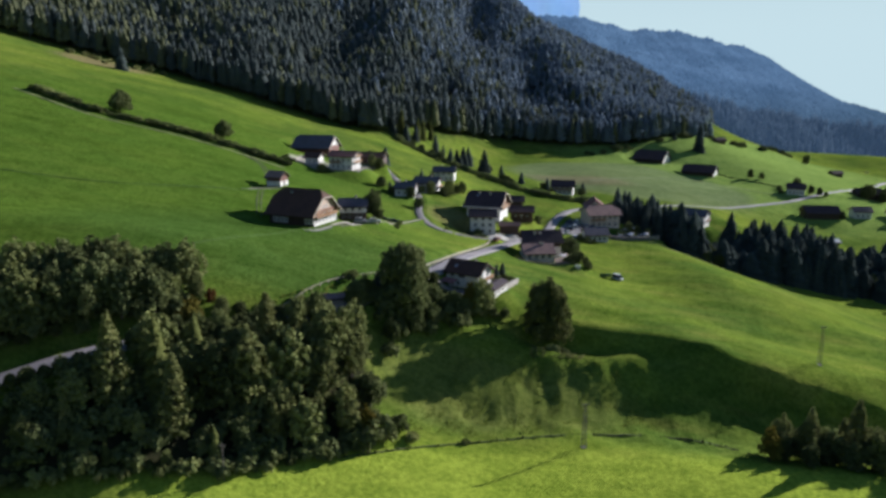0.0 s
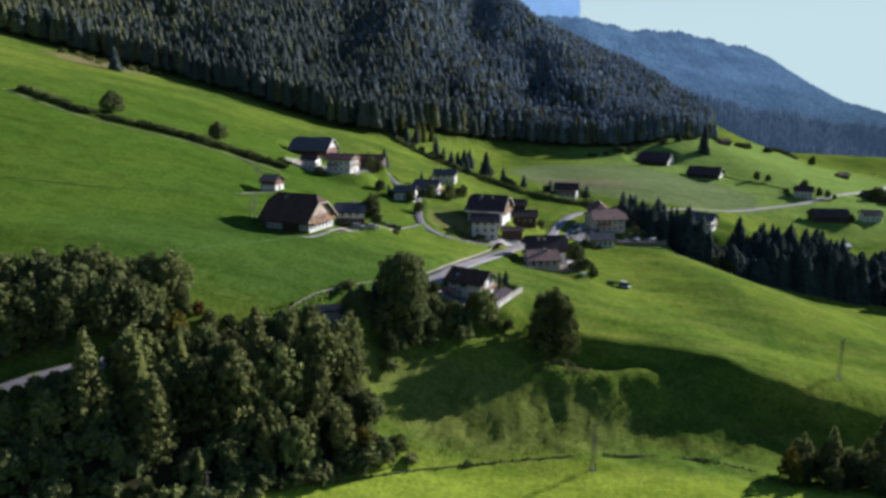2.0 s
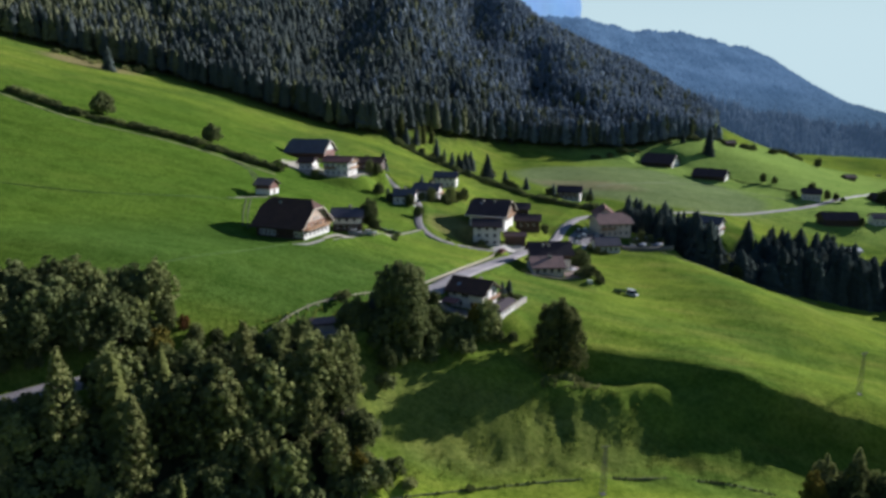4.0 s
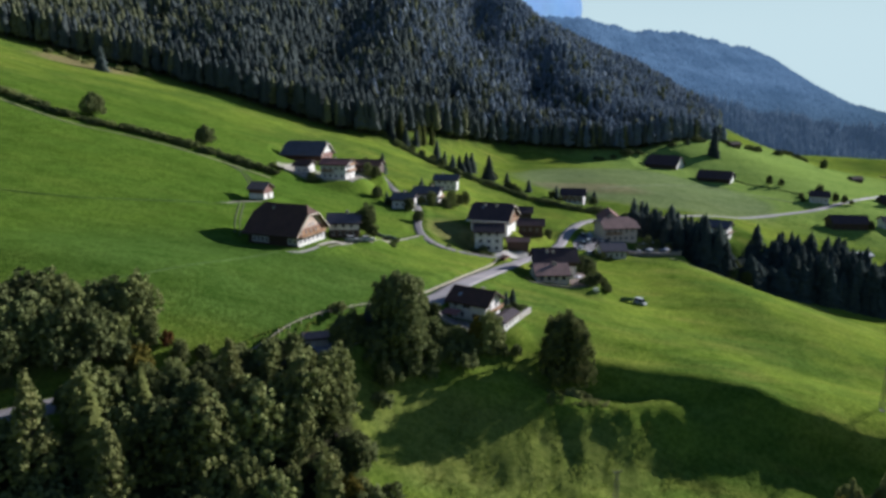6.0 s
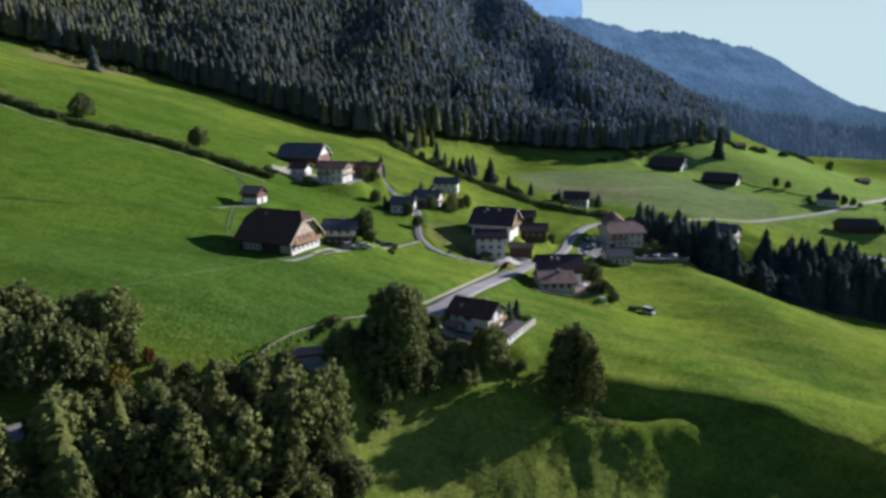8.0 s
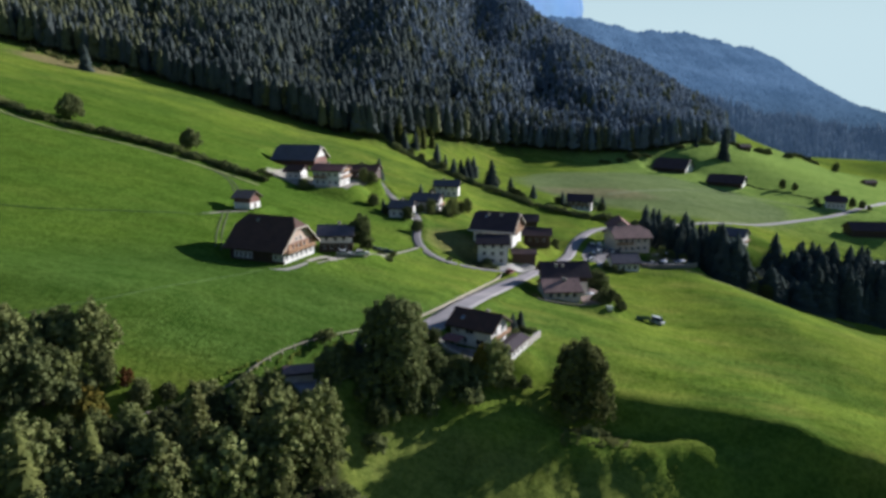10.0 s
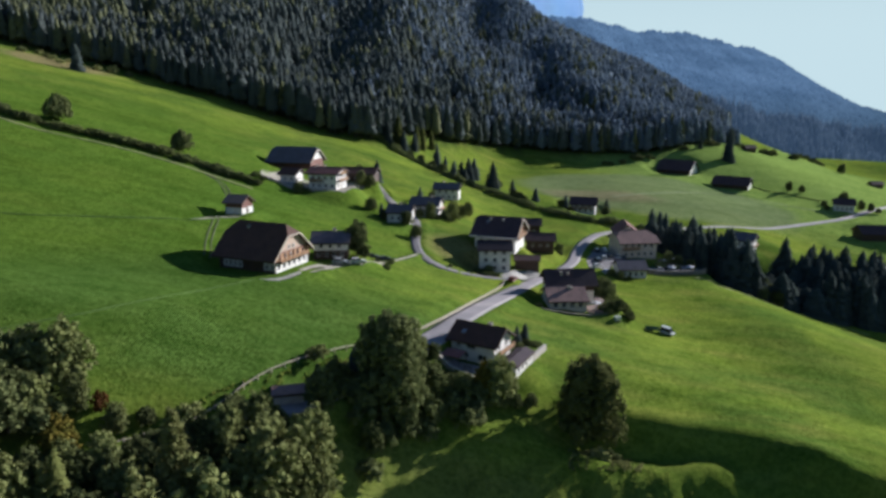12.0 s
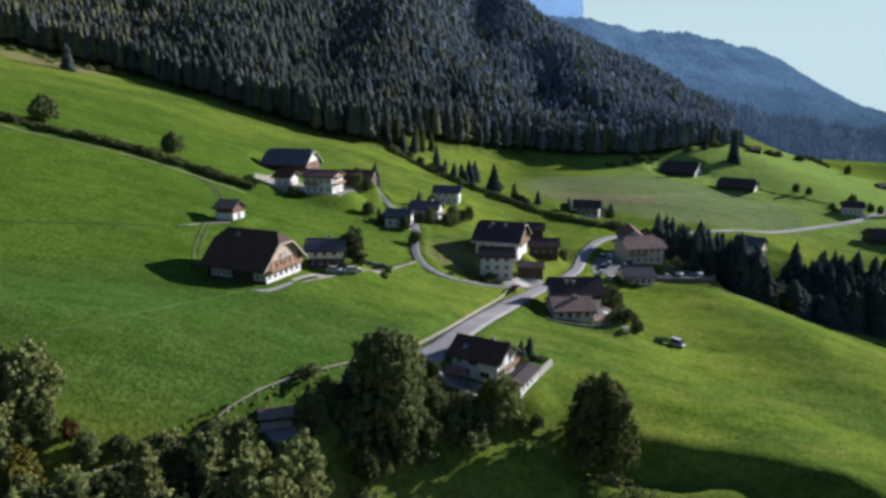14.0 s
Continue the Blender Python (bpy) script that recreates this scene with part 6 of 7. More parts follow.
def lattice_mast(x, y, tall, label):
    """A slender four-legged steel mast with crossed braces on a concrete foot."""
    ob = thing("lattice_mast", label, "mast", pose(x, y, height(x, y), 0, 0, 12), "lattice masts")
    corners = ((-1, -1), (1, -1), (1, 1), (-1, 1))
    half = lambda h: 0.46 - 0.22 * h / tall
    part("footing", Solid().box(-0.6, 0.6, -0.6, 0.6, -0.8, 0.10), MAST_STEEL, ob)
    for cx, cy in corners:
        part("leg", Solid().tube((cx * half(0), cy * half(0), 0.1), (cx * half(tall), cy * half(tall), tall), 0.055, 0.045, 6), MAST_STEEL, ob)
    bays = 9
    for k in range(bays):
        lo, hi = 0.3 + (tall - 0.4) * k / bays, 0.3 + (tall - 0.4) * (k + 1) / bays
        for n in range(4):
            (ax, ay), (bx, by) = corners[n], corners[(n + 1) % 4]
            if (k + n) % 2:
                (ax, ay), (bx, by) = (bx, by), (ax, ay)
            part("brace", Solid().tube((ax * half(lo), ay * half(lo), lo), (bx * half(hi), by * half(hi), hi), 0.03, 0.03, 4), MAST_STEEL, ob)
    part("crossarm", Solid().box(-0.95, 0.95, -0.07, 0.07, tall - 0.1, tall + 0.06), MAST_STEEL, ob)
    for u in (-0.85, 0.0, 0.85):
        part("insulator", Solid().tube((u, 0, tall + 0.06), (u, 0, tall + 0.4), 0.07, 0.05, 8), GREY_WOOD, ob)


MAST_STEEL = surface("weathered_mast_steel", (0.13, 0.13, 0.12), (0.09, 0.085, 0.075), 0.8, 6.0, 0.7, 0.005)
lattice_mast(106.8, 181, 11, "slender dark steel lattice mast on the open meadow")
lattice_mast(33.0, 143.4, 10.6, "slender dark steel lattice mast at the bank's foot")
pole(-41.5, 119.5, 8, "pale utility pole at the wood's edge")


# terrace wall stone darkened in colour for the shade on its front
SHADED_WALL = surface("grey_shaded_wall", (0.24, 0.215, 0.20), (0.17, 0.155, 0.15), 0.7, 4.0, 0.9, 0.05, dirt=(0.13, 0.12, 0.10))


def low_wall(name, label, line, tall, thick, material, cap=None):
    """A wall along a line that follows the ground, with a capping course."""
    pts = line_points(line, 1.2)
    z = ground(pts[:, 0], pts[:, 1])
    d = np.gradient(pts, axis=0)
    d /= np.linalg.norm(d, axis=1)[:, None]
    n = np.c_[-d[:, 1], d[:, 0]] * thick / 2
    ob = thing(name, label, "wall", pose(pts[0, 0], pts[0, 1], z[0]))
    o = np.array((pts[0, 0], pts[0, 1], z[0]))
    for nm, lo, hi, w, mt in (("wall_body", -1.2, tall, 1.0, material), ("coping", tall + 0.004, tall + 0.14, 1.3, cap or material)):
        rows = [np.c_[pts + n * w * s, z + h] - o for s, h in ((-1, lo), (-1, hi), (1, hi), (1, lo))]
        v = np.stack(rows, 1).reshape(-1, 3)
        m = len(pts)
        f = [(i * 4 + j, i * 4 + (j + 1) % 4, i * 4 + 4 + (j + 1) % 4, i * 4 + 4 + j) for i in range(m - 1) for j in range(4)]
        f += [(0, 3, 2, 1), (4 * m - 4, 4 * m - 3, 4 * m - 2, 4 * m - 1)]
        part(nm, mesh_of(nm, v, f, mt), None, ob)
    return ob


low_wall("retaining_wall", "pale stone retaining wall below the garage", ((13.6, 188), (17.5, 194.5), (24.3, 206.4)), 1.3, 0.5, STONE)
low_wall("terrace_wall", "long grey stone wall round the inn's terrace", ((73.5, 301), (84, 299.5), (97, 300.5), (100, 307)), 1.5, 0.5, SHADED_WALL)
low_wall("garden_wall", "low stone wall of the villa's terrace", ((-1.5, 190.5), (4, 188.8), (10, 187.5)), 0.9, 0.4, STONE)
low_wall("terrace_kerb", "pale kerb wall of the roadside garden terrace", ((28.5, 241.2), (36, 240.6), (43.5, 241.6), (49.5, 243.6)), 0.3, 0.35, GREY_WOOD)
low_wall("farm_wall", "pale wall along the upper farm's yard", ((-67, 312), (-60, 311.5), (-53, 310), (-42, 308.5)), 0.7, 0.4, STONE)


def guard_rail(line, gap, label, rails):
    pts = line_points(line, gap)
    z = ground(pts[:, 0], pts[:, 1])
    ob = thing("guard_rail", label, "guard rail", pose(pts[0, 0], pts[0, 1], z[0]))
    o = np.array((pts[0, 0], pts[0, 1], z[0]))
    post = Solid().box(-0.09, 0.09, -0.09, 0.09, -0.5, 0.95).mesh("post", PALE_TIMBER)
    for (x, y), h in zip(pts, z):
        part("post", post, None, ob, at=pose(x - o[0], y - o[1], h - o[2]))
    for i in range(len(pts) - 1):
        a, b = np.r_[pts[i], z[i]] - o, np.r_[pts[i + 1], z[i + 1]] - o
        d = b - a
        n = np.array((-d[1], d[0], 0)) / math.hypot(d[0], d[1]) * 0.09
        for lo, hi in rails:
            up0, up1 = np.array((0, 0, lo)), np.array((0, 0, hi))
            v = [a - n + up0, b - n + up0, b + n + up0, a + n + up0, a - n + up1, b - n + up1, b + n + up1, a + n + up1]
            part("rail", Solid().add(v, [(0, 3, 2, 1), (4, 5, 6, 7), (0, 1, 5, 4), (1, 2, 6, 5), (2, 3, 7, 6), (3, 0, 4, 7)]), PALE_TIMBER, ob)


PALE_TIMBER = surface("pale_timber", (0.60, 0.53, 0.40), (0.48, 0.42, 0.31), 0.6, 8.0, 0.8, 0.01, (1, 1, 4))
guard_rail(((-52, 151), (-42, 158.5), (-35, 167.5), (-27.8, 176.2), (-20, 185), (-13, 192.4)), 3.0, "single-railed weathered timber fence along the lower village road", ((0.62, 0.78),))
guard_rail(((-12.6, 192.8), (-5, 202.5), (2.6, 215.5), (10, 236), (19.6, 261)), 3.0, "pale two-railed timber guard rail along the village road", ((0.36, 0.50), (0.70, 0.94)))

house("roadside_shed", "small pale shed with brown roof below the road's rail", "shed", -27.4, 169.4, 14, 5.2, 3.6, 1.9, 22, roof=ROOF_TAUPE, over=0.4, body=CREAM)


# ---- vehicles ----
def car(x, y, turn, paint, label, length=4.3, tall=1.5, van=False, z=None):
    ob = thing("van" if van else "car", label, "van" if van else "car", pose(x, y, (height(x, y) if z is None else z) + 0.05, 0, 0, turn), "parked vehicles")
    L, W = length / 2, 0.88
    hood = L * (0.72 if van else 0.42)
    rear = -L * (0.97 if van else 0.80)
    body = Solid()
    prof = [(-L, 0.32), (-L, 0.85), (-L * 0.96, 0.95), (L * 0.55, 0.95), (L * 0.95, 0.78), (L, 0.6), (L, 0.32)]
    v = [(px, -W, pz) for px, pz in prof] + [(px, W, pz) for px, pz in prof]
    n = len(prof)
    body.add(v, [tuple(range(n)), tuple(range(2 * n - 1, n - 1, -1))] + [(i, n + i, n + (i + 1) % n, (i + 1) % n) for i in range(n)])
    part("body", body, paint, ob)
    cab = Solid()
    low = [(rear, -W * 0.97), (hood, -W * 0.97), (hood, W * 0.97), (rear, W * 0.97)]
    top = [(rear + 0.12, -W * 0.82), (hood - 0.65, -W * 0.82), (hood - 0.65, W * 0.82), (rear + 0.12, W * 0.82)]
    cab.add([(a, b, 0.952) for a, b in low] + [(a, b, tall - 0.06) for a, b in top], [(3, 2, 1, 0), (4, 5, 6, 7), (0, 1, 5, 4), (1, 2, 6, 5), (2, 3, 7, 6), (3, 0, 4, 7)])
    part("glasshouse", cab, GLASS, ob, "dark tinted windows")
    part("roof_panel", Solid().box(rear + 0.1, hood - 0.6, -W * 0.83, W * 0.83, tall - 0.056, tall), paint, ob)
    for sx in (-0.62, 0.64):
        for sy in (-1, 1):
            tyre = Solid().tube((sx * L, sy * (W - 0.2), 0.33), (sx * L, sy * (W + 0.015), 0.33), 0.33, 0.33, 14)
            wheel = part("tyre", tyre, RUBBER, ob)
            part("rim", Solid().tube((sx * L, sy * (W + 0.016), 0.33), (sx * L, sy * (W + 0.03), 0.33), 0.2, 0.19, 10), METAL, wheel)
    for sy in (-1, 1):
        part("headlight", Solid().box(L - 0.06, L + 0.01, sy * 0.62 - 0.16, sy * 0.62 + 0.16, 0.58, 0.72), WHITE_PAINT, ob)
    return ob


P_WHITE, P_SILVER, P_DARK = car_paint("white_car_paint", (0.75, 0.75, 0.74)), car_paint("silver_car_paint", (0.42, 0.44, 0.46)), car_paint("dark_blue_car_paint", (0.03, 0.04, 0.07))
P_RED = car_paint("dark_red_car_paint", (0.20, 0.03, 0.03))
P_GREEN = car_paint("green_machine_paint", (0.04, 0.12, 0.05))
car(65.0, 242.3, -50, P_WHITE, "white van standing on the meadow", 4.0, 2.1, True)
car(0.4, 203.0, 58, P_DARK, "dark blue car parked beside the villa")
car(22.5, 263.5, 60, P_RED, "dark red car at the roadside")
car(-27.5, 236.6, -10, P_SILVER, "silver car parked before the farmhouse")
car(-22.8, 237.4, 12, P_WHITE, "white car parked before the farmhouse")
car(-20.5, 251.5, 8, P_DARK, "dark car on the grass by the lane")
car(-16.8, 252.5, 20, P_DARK, "dark car beside the lane")
for px, py, tn, pt, lb in ((62, 311, 100, P_SILVER, "silver car in the inn's parking place"), (65, 312.5, 98, P_DARK, "dark blue car in the inn's parking place"), (68, 314, 96, P_SILVER, "silver car in the inn's parking place"),
                           (62, 323, 95, P_DARK, "dark blue car in the inn's parking place"), (65.5, 325, 97, P_WHITE, "white car in the inn's parking place"), (57.5, 300.5, 40, P_WHITE, "white car beside the road"), (60.5, 297.5, 30, P_WHITE, "white car beside the annex"), (82, 305.5, 85, P_SILVER, "silver car on the inn's terrace"), (85.5, 305.8, 88, P_DARK, "dark blue car on the inn's terrace"), (91, 305, 84, P_SILVER, "silver car on the inn's terrace"), (59, 307, 100, P_DARK, "dark blue car in the inn's parking place"), (70.5, 315.5, 97, P_DARK, "dark blue car in the inn's parking place")):
    car(px, py, tn, pt, lb)


def hay_trailer(x, y, turn):
    ob = thing("hay_trailer", "green low farm trailer standing beside the van", "trailer", pose(x, y, height(x, y), 0, 0, turn))
    part("bed", Solid().box(-2, 2, -0.95, 0.95, 0.55, 0.7), GREY_WOOD, ob)
    for s in (-1, 1):
        part("side_board", Solid().box(-2, 2, s * 0.95 - 0.03, s * 0.95 + 0.03, 0.704, 1.15), P_GREEN, ob)
        part("wheel", Solid().tube((-0.3, s * 0.8, 0.36), (-0.3, s * 1.0, 0.36), 0.36, 0.36, 14), RUBBER, ob)
    part("drawbar", Solid().tube((2, 0, 0.55), (3.3, 0, 0.4), 0.06, 0.05, 8), METAL, ob)


hay_trailer(60.8, 243.0, -14)


def parasol_roof(x, y, z, turn, length, width, material, label):
    ob = thing("awning", label, "awning", pose(x, y, z, 0, 0, turn))
    part("cloth", Solid().slab([(-length / 2, -width / 2, 2.2), (length / 2, -width / 2, 2.2), (length / 2, width / 2, 2.7), (-length / 2, width / 2, 2.7)], (0, 0, -0.06)), material, ob)
    for u in (-1, 1):
        for v, h in ((-1, 2.15), (1, 2.65)):
            part("post", Solid().tube((u * (length / 2 - 0.1), v * (width / 2 - 0.1), -0.3), (u * (length / 2 - 0.1), v * (width / 2 - 0.1), h - 0.02), 0.05, 0.05, 8), DARK_WOOD, ob)


RED_CLOTH = surface("faded_red_cloth", (0.26, 0.10, 0.085), (0.20, 0.08, 0.07), 0.6, 8.0, 0.85, 0.01)
parasol_roof(2.6, 192.6, height(2.6, 192.6), -31, 4.6, 3.2, RED_CLOTH, "faded red awning over the villa's terrace")

def parasol(x, y, label):
    ob = thing("parasol", label, "parasol", pose(x, y, height(x, y) + 0.12))
    part("pole", Solid().tube((0, 0, -0.2), (0, 0, 2.45), 0.035, 0.03, 8), METAL, ob)
    rim = [(1.5 * math.cos(i * math.tau / 8), 1.5 * math.sin(i * math.tau / 8)) for i in range(8)]
    cloth = Solid()
    cloth.add([(0, 0, 2.5)] + [(a, b, 2.0) for a, b in rim] + [(0, 0, 2.44)] + [(a, b, 1.94) for a, b in rim],
              [(0, 1 + i, 1 + (i + 1) % 8) for i in range(8)] + [(9, 10 + (i + 1) % 8, 10 + i) for i in range(8)] + [(1 + i, 10 + i, 10 + (i + 1) % 8, 1 + (i + 1) % 8) for i in range(8)])
    part("canopy", cloth, WHITE_PAINT, ob)


def garden_table(x, y, turn):
    ob = thing("garden_table", "weathered wooden garden table on the terrace", "table", pose(x, y, height(x, y) + 0.12, 0, 0, turn))
    part("tabletop", Solid().box(-0.9, 0.9, -0.4, 0.4, 0.70, 0.75), GREY_WOOD, ob)
    for u in (-0.8, 0.8):
        for w in (-0.32, 0.32):
            part("leg", Solid().box(u - 0.04, u + 0.04, w - 0.04, w + 0.04, 0, 0.698), GREY_WOOD, ob)


parasol(45.2, 247.5, "white garden parasol on the roadside terrace")
garden_table(47.6, 248.5, 20)
garden_table(44.4, 245.2, 75)
garden_table(5.5, 190.6, -31)


def water_tank(x, y):
    ob = thing("water_tank", "white plastic water tank beside the dark hedge", "tank", pose(x, y, height(x, y), 0, 0, 15))
    part("body", Solid().box(-0.8, 0.8, -0.6, 0.6, 0.12, 1.25), P_WHITE, ob)
    part("pallet", Solid().box(-0.85, 0.85, -0.65, 0.65, -0.4, 0.116), GREY_WOOD, ob)
    part("cap", Solid().tube((0, 0, 1.25), (0, 0, 1.36), 0.2, 0.2, 10), RUBBER, ob)


water_tank(50.0, 241.0)
parasol(86, 303.5, "white garden parasol on the inn's terrace")
parasol(93, 304, "white garden parasol on the inn's terrace")
parasol(87.2, 314.5, "white garden parasol on the inn's terrace")
parasol(90.2, 317.5, "white garden parasol on the inn's terrace")
garden_table(84.5, 302.5, 10)
garden_table(89.5, 302.8, 30)
garden_table(95.2, 303.2, -15)

PAVING = surface("brown_paving", (0.26, 0.19, 0.155), (0.19, 0.14, 0.12), 0.4, 3.0, 0.9, 0.02)
# patches of hard standing
def patch(name, label, poly, material):
    """A thin yard slab that follows the ground."""
    rnd = []
    xs, ys = [p[0] for p in poly], [p[1] for p in poly]
    q = 0.3
    gx, gy = np.arange(min(xs), max(xs) + q, q), np.arange(min(ys), max(ys) + q, q)
    s = Solid()
    for a in gx[:-1]:
        for b in gy[:-1]:
            if inside(a + q / 2, b + q / 2, poly):
                c = [(a, b), (a + q, b), (a + q, b + q), (a, b + q)]
                rnd += [c]
    pts = np.array(rnd).reshape(-1, 2)
    z = ground(pts[:, 0], pts[:, 1]) + 0.12
    v = np.c_[pts, z]
    f = np.arange(len(v)).reshape(-1, 4)
    me = mesh_of(name, v, f, material)
    bm = bmesh.new()
    bm.from_mesh(me)
    bmesh.ops.remove_doubles(bm, verts=bm.verts, dist=0.01)
    bmesh.ops.solidify(bm, geom=bm.faces[:], thickness=0.3)
    bm.to_mesh(me)
    bm.free()
    tagged(new(name, me), label, "yard", kind="structure")


patch("yard_farm", "pale concrete yard round the big barn", ((-43, 211.4), (-38.6, 211.6), (-36.4, 214.6), (-34.4, 219), (-35.2, 219.4), (-37.8, 214.8), (-39.4, 212.9)), YARD)
patch("yard_farmhouse", "pale gravel forecourt of the small farmhouse", ((-30, 234.5), (-21.5, 237), (-21, 239.5), (-28, 239.5)), GRAVEL)
patch("yard_garden", "brownish paved terrace beside the roadside house", ((42.5, 243.5), (48.5, 245), (51, 251), (49.5, 258), (46.5, 258), (46, 252), (43, 250.5)), PAVING)
# the darker lane asphalt stands in for the shadow over the parking place
patch("yard_inn", "asphalt parking place before the inn, shadow put into its grey", ((54, 299), (62, 302), (64, 306), (73, 305), (96, 302), (98, 309), (74, 311), (71, 318), (66, 330), (60, 330), (56, 318)), LANE)
patch("inn_terrace", "brownish paved garden terrace beside the inn", ((84.5, 311.4), (97, 310.2), (96, 316), (90, 321.5), (85.5, 319)), PAVING)
patch("yard_villa", "grey paved forecourt of the villa", ((-6, 199), (-2, 193), (3, 190.5), (8, 189.5), (11, 191), (4, 195), (1, 199), (2, 205), (-1, 206)), ASPHALT)
patch("yard_upper", "pale gravel yard of the upper farm", ((-68, 313), (-52, 311), (-36, 309), (-30, 328), (-36, 329), (-50, 326), (-64, 332), (-70, 322)), GRAVEL)
patch("yard_chalet", "pale forecourt below the chalet wing", ((20, 266), (28, 272), (34, 279), (30, 280), (24, 276), (19, 270)), YARD)

# rough strip of shrubs and tall herbs along the lower field's upper edge
rs = random.Random(14)
for x, y in line_points(((-110, 98), (-71, 110.5), (-57, 115), (-40, 122.5), (-30, 128), (-17, 134)), 1.7):
    bush(rs.choice(("bush_a", "bush_b", "bush_c")), x + rs.uniform(-1, 1), y + rs.uniform(-0.2, 1.6), rs.uniform(0.6, 1.25), "olive-green shrub along the field's edge", "field edge shrubs")
FIELD_EDGE = ((-21, 131.5), (-6.6, 138.3), (6.6, 143.6), (20, 146.6), (35, 148.6), (57, 152.4), (69.7, 151.2), (77, 146))
bush_mass("field_edge_herbs", "low dark herbs along the lower field's upper edge", "herbs",
          [(x + rs.uniform(-0.3, 0.3), y + rs.uniform(-0.3, 0.3), rs.uniform(0.10, 0.24)) for x, y in line_points(FIELD_EDGE, 1.3)])
footpath("ditch_line", FIELD_EDGE, 0.22, TYRE_SOIL, "narrow dark ditch along the field's upper edge")
for x, y, s, k in ((-12, 139, 1.3, "bush_a"), (-6, 141, 1.1, "bush_c"), (-9, 144, 1.4, "bush_b"), (6, 143, 0.6, "bush_b"), (-15, 143, 1.5, "bush_c"), (4, 187, 1.2, "bush_b"), (0, 186, 1.3, "bush_b"), (9, 186, 1.2, "bush_b"), (-5, 184, 1.4, "bush_b"), (13, 184, 0.9, "bush_a"),
                   (-16, 181, 1.4, "bush_b"), (-24, 180, 1.2, "bush_a"), (-36, 165, 1.2, "bush_b"), (-42, 160, 1.3, "bush_a"), (17.5, 204, 0.8, "bush_b"), (20, 207, 0.9, "bush_b"), (22.5, 207.5, 0.7, "bush_b"), (31, 177, 1.2, "bush_c"), (34, 179, 1.0, "bush_b"),
                   (-22.8, 251.5, 0.7, "bush_b"), (-18.6, 249.5, 0.6, "bush_b"), (-14.6, 250.5, 0.7, "bush_b"), (48, 244, 0.9, "bush_b"), (50.5, 246, 1.1, "bush_b"), (52.5, 250, 1.0, "bush_b"), (51, 255, 1.0, "bush_b"), (28, 244, 0.7, "bush_b"), (13.5, 270, 1.2, "bush_b"), (12.5, 273, 1.0, "bush_b"), (-38, 343, 1.3, "bush_b"), (-44, 341, 1.2, "bush_a"), (-69, 311, 1.1, "bush_b"), (-66, 309, 1.0, "bush_b"), (-50, 308, 0.9, "bush_b"), (66, 290, 0.9, "bush_b"), (75, 299, 0.7, "bush_b"), (2, 186.5, 1.2, "bush_b"), (6, 186.5, 1.2, "bush_b"), (-2, 186.5, 1.2, "bush_b"), (12, 185.5, 1.0, "bush_b"), (3, 265, 0.5, "bush_b"), (14.5, 268, 1.0, "bush_b"), (17, 268, 0.9, "bush_b"), (-15.5, 244.8, 0.8, "bush_b"), (-4, 313, 0.9, "bush_a"), (-1, 316, 0.9, "bush_c"), (3, 314, 0.9, "bush_b"), (6, 320, 1.0, "bush_a"), (47.5, 247, 1.0, "bush_b"), (50, 249, 1.2, "bush_b"), (54, 245, 1.1, "bush_b"),
                   (84, 311, 1.0, "bush_a"), (90, 309, 0.8, "bush_c"), (95, 307, 0.8, "bush_b"), (45, 309, 0.8, "bush_b")):
    bush(k, x, y, s, "shrub on the slope beside the houses", "garden shrubs")
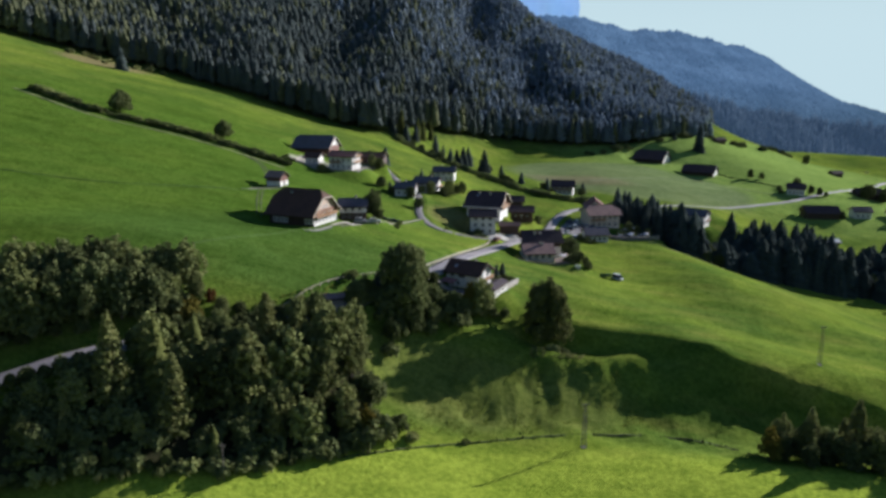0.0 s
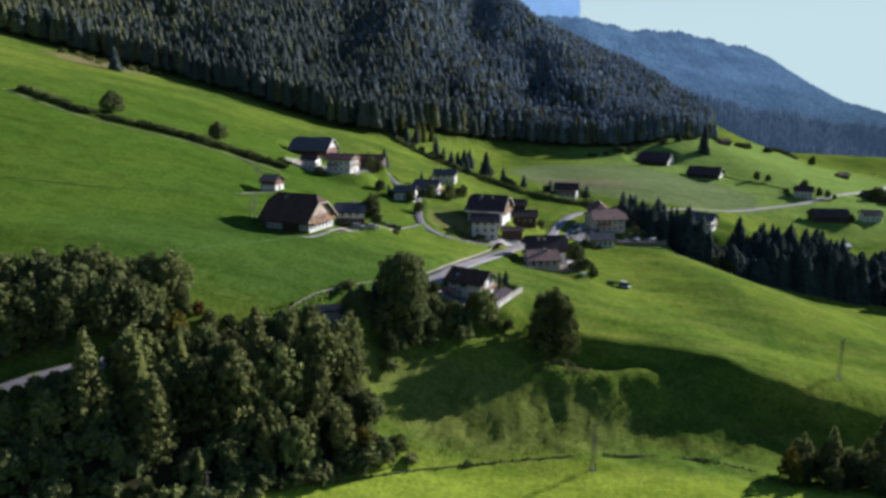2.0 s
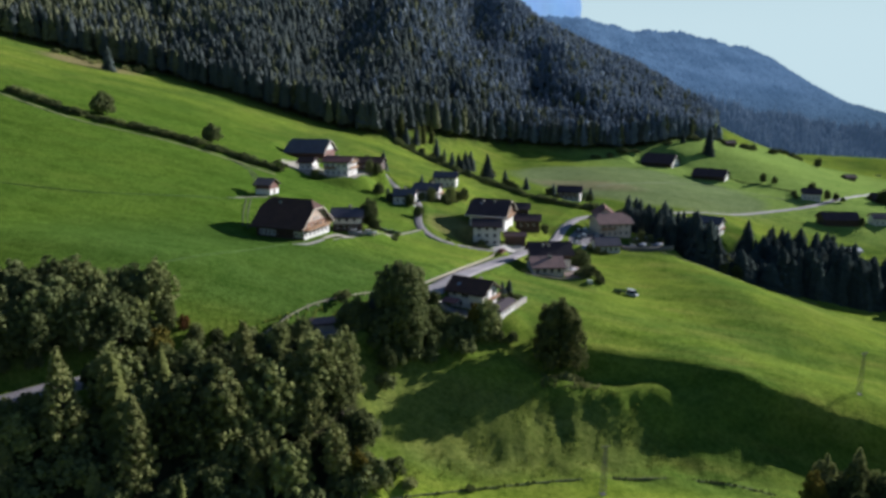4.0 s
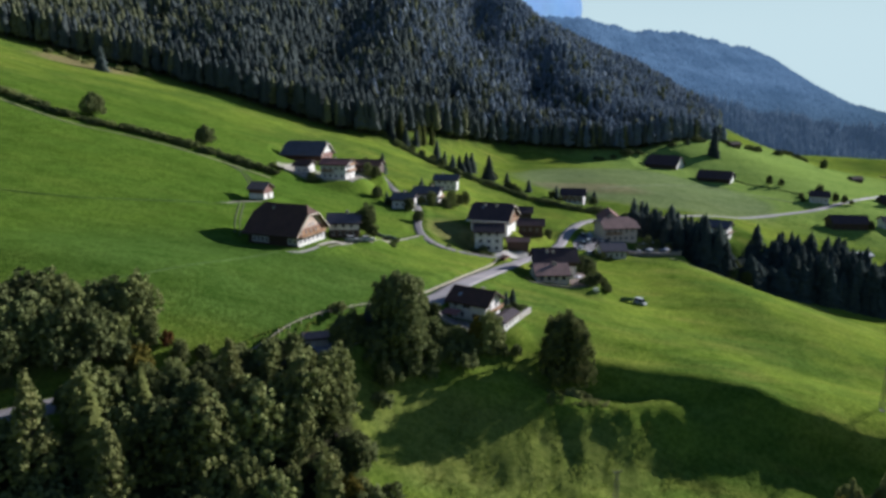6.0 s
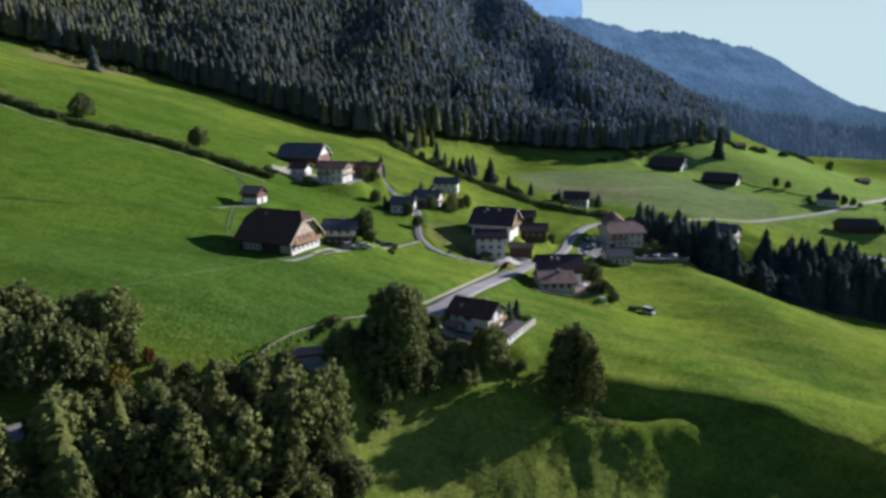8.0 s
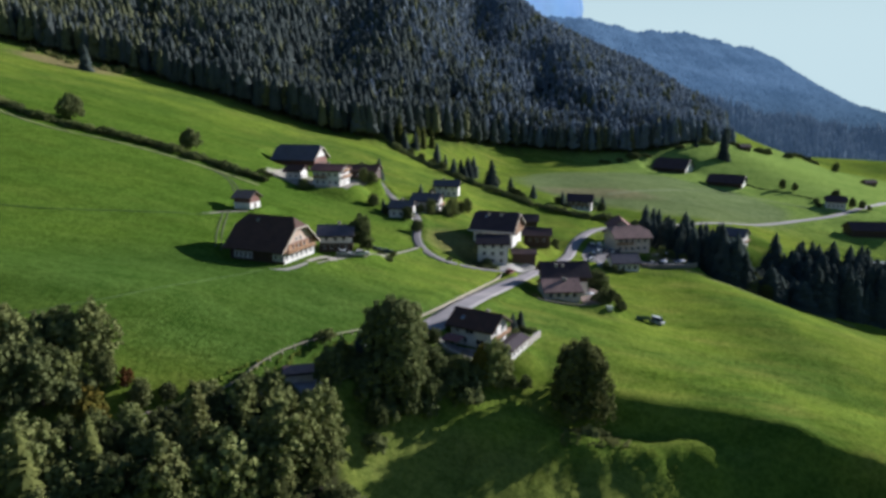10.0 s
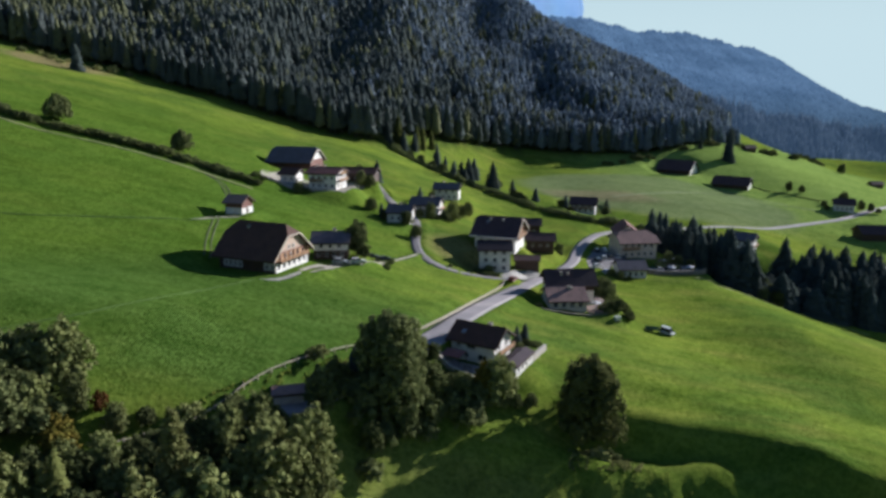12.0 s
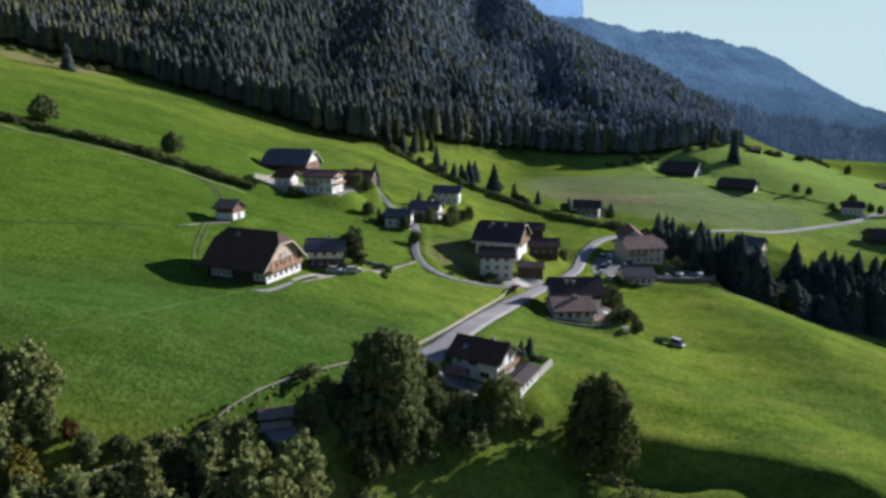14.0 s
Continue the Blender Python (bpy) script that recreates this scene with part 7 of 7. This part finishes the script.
def grass_tufts(name, label, poly, count, size, material, seed):
    """Rough uncut grass: thousands of small upright blades in streaks down the slope."""
    rng = np.random.default_rng(seed)
    xs, ys = [p[0] for p in poly], [p[1] for p in poly]
    p = np.c_[rng.uniform(min(xs), max(xs), count * 4), rng.uniform(min(ys), max(ys), count * 4)]
    hit = np.zeros(len(p), bool)
    for (ax, ay), (bx, by) in zip(poly, poly[1:] + poly[:1]):
        if ay != by:
            hit ^= ((ay > p[:, 1]) != (by > p[:, 1])) & (p[:, 0] < (bx - ax) * (p[:, 1] - ay) / (by - ay) + ax)
    lean = p[:, 0] * 0.9 - p[:, 1] * 0.55
    streak = np.sin(lean * 1.1 + 1.5 * np.sin(p[:, 1] * 0.35)) + 0.7 * np.sin(lean * 2.7 + p[:, 1] * 0.2)
    p = p[hit & (streak > rng.uniform(-1.4, 1.2, len(p)))][:count]
    z = ground(p[:, 0], p[:, 1])
    s = size * rng.uniform(0.5, 1.3, len(p))
    a = rng.uniform(0, math.tau, len(p))
    d = np.c_[np.cos(a), np.sin(a)] * s[:, None] * 0.8
    tip = np.c_[p + rng.normal(size=(len(p), 2)) * 0.15, z + s * 1.1]
    v = np.stack((np.c_[p - d, z - 0.1], np.c_[p + d, z - 0.1], np.c_[tip[:, :2] + d * 0.6, tip[:, 2]], np.c_[tip[:, :2] - d * 0.6, tip[:, 2] * 1.0]), 1).reshape(-1, 3)
    tagged(new(name, mesh_of(name, v, np.arange(len(v)).reshape(-1, 4), material)), label, "grass", kind="stuff")


ROUGH_GRASS = leaves("rough_grass", (0.150, 0.205, 0.036), (0.190, 0.230, 0.045), (0.20, 0.22, 0.05), 0.5)
grass_tufts("bank_grass", "rough olive uncut grass on the steep bank", ((-12, 142), (8, 146), (36, 151), (58, 155), (56, 164), (40, 175), (22, 174), (6, 168), (-8, 158)), 6000, 0.15, ROUGH_GRASS, 61)
grass_tufts("meadow_tussocks", "scattered tussocks on the mown slope", ((30, 196), (70, 180), (110, 190), (112, 260), (70, 280), (48, 236)), 1600, 0.14, ROUGH_GRASS, 62)
grass_tufts("verge_grass", "tall weeds on the verge below the road", ((-42, 156), (-28, 168), (-12, 186), (-14, 190), (-30, 173), (-44, 160)), 1500, 0.4, ROUGH_GRASS, 63)
grass_tufts("lip_weeds", "rank weeds below the egg-shaped tree", ((24, 172), (38, 173), (40, 178), (32, 182), (25, 178)), 900, 0.35, LEAF_MID, 64)
bush_mass("field_hedge", "low dark hedge along the field boundary below the barn", "hedge",
          [(x + rs.uniform(-0.4, 0.4), y + rs.uniform(-0.4, 0.4), rs.uniform(0.28, 0.5)) for x, y in line_points(((205, 513), (214, 506), (224.8, 496.7), (232, 486), (238, 477)), 1.6)])
low_wall("roadside_wall", "long pale wall of the far road at the meadow's edge", ((440, 705), (452, 728), (462, 752), (470, 778)), 1.2, 0.6, STONE)
# scrub on the far fields
scrub = []
for x, y in ((206, 590), (214, 592), (240, 612), (252, 620), (260, 618), (268, 622), (276, 630), (320, 668), (330, 672), (338, 676), (346, 680), (326, 690), (300, 640), (345, 690), (180, 575), (150, 560), (140, 556), (120, 548), (128, 552)):
    scrub += [(x + rs.uniform(-4, 4), y + rs.uniform(-2, 2), rs.uniform(1.2, 2.2)) for _ in range(2)]
bush_mass("field_scrub", "dark scrub scattered on the valley fields", "scrub", scrub)
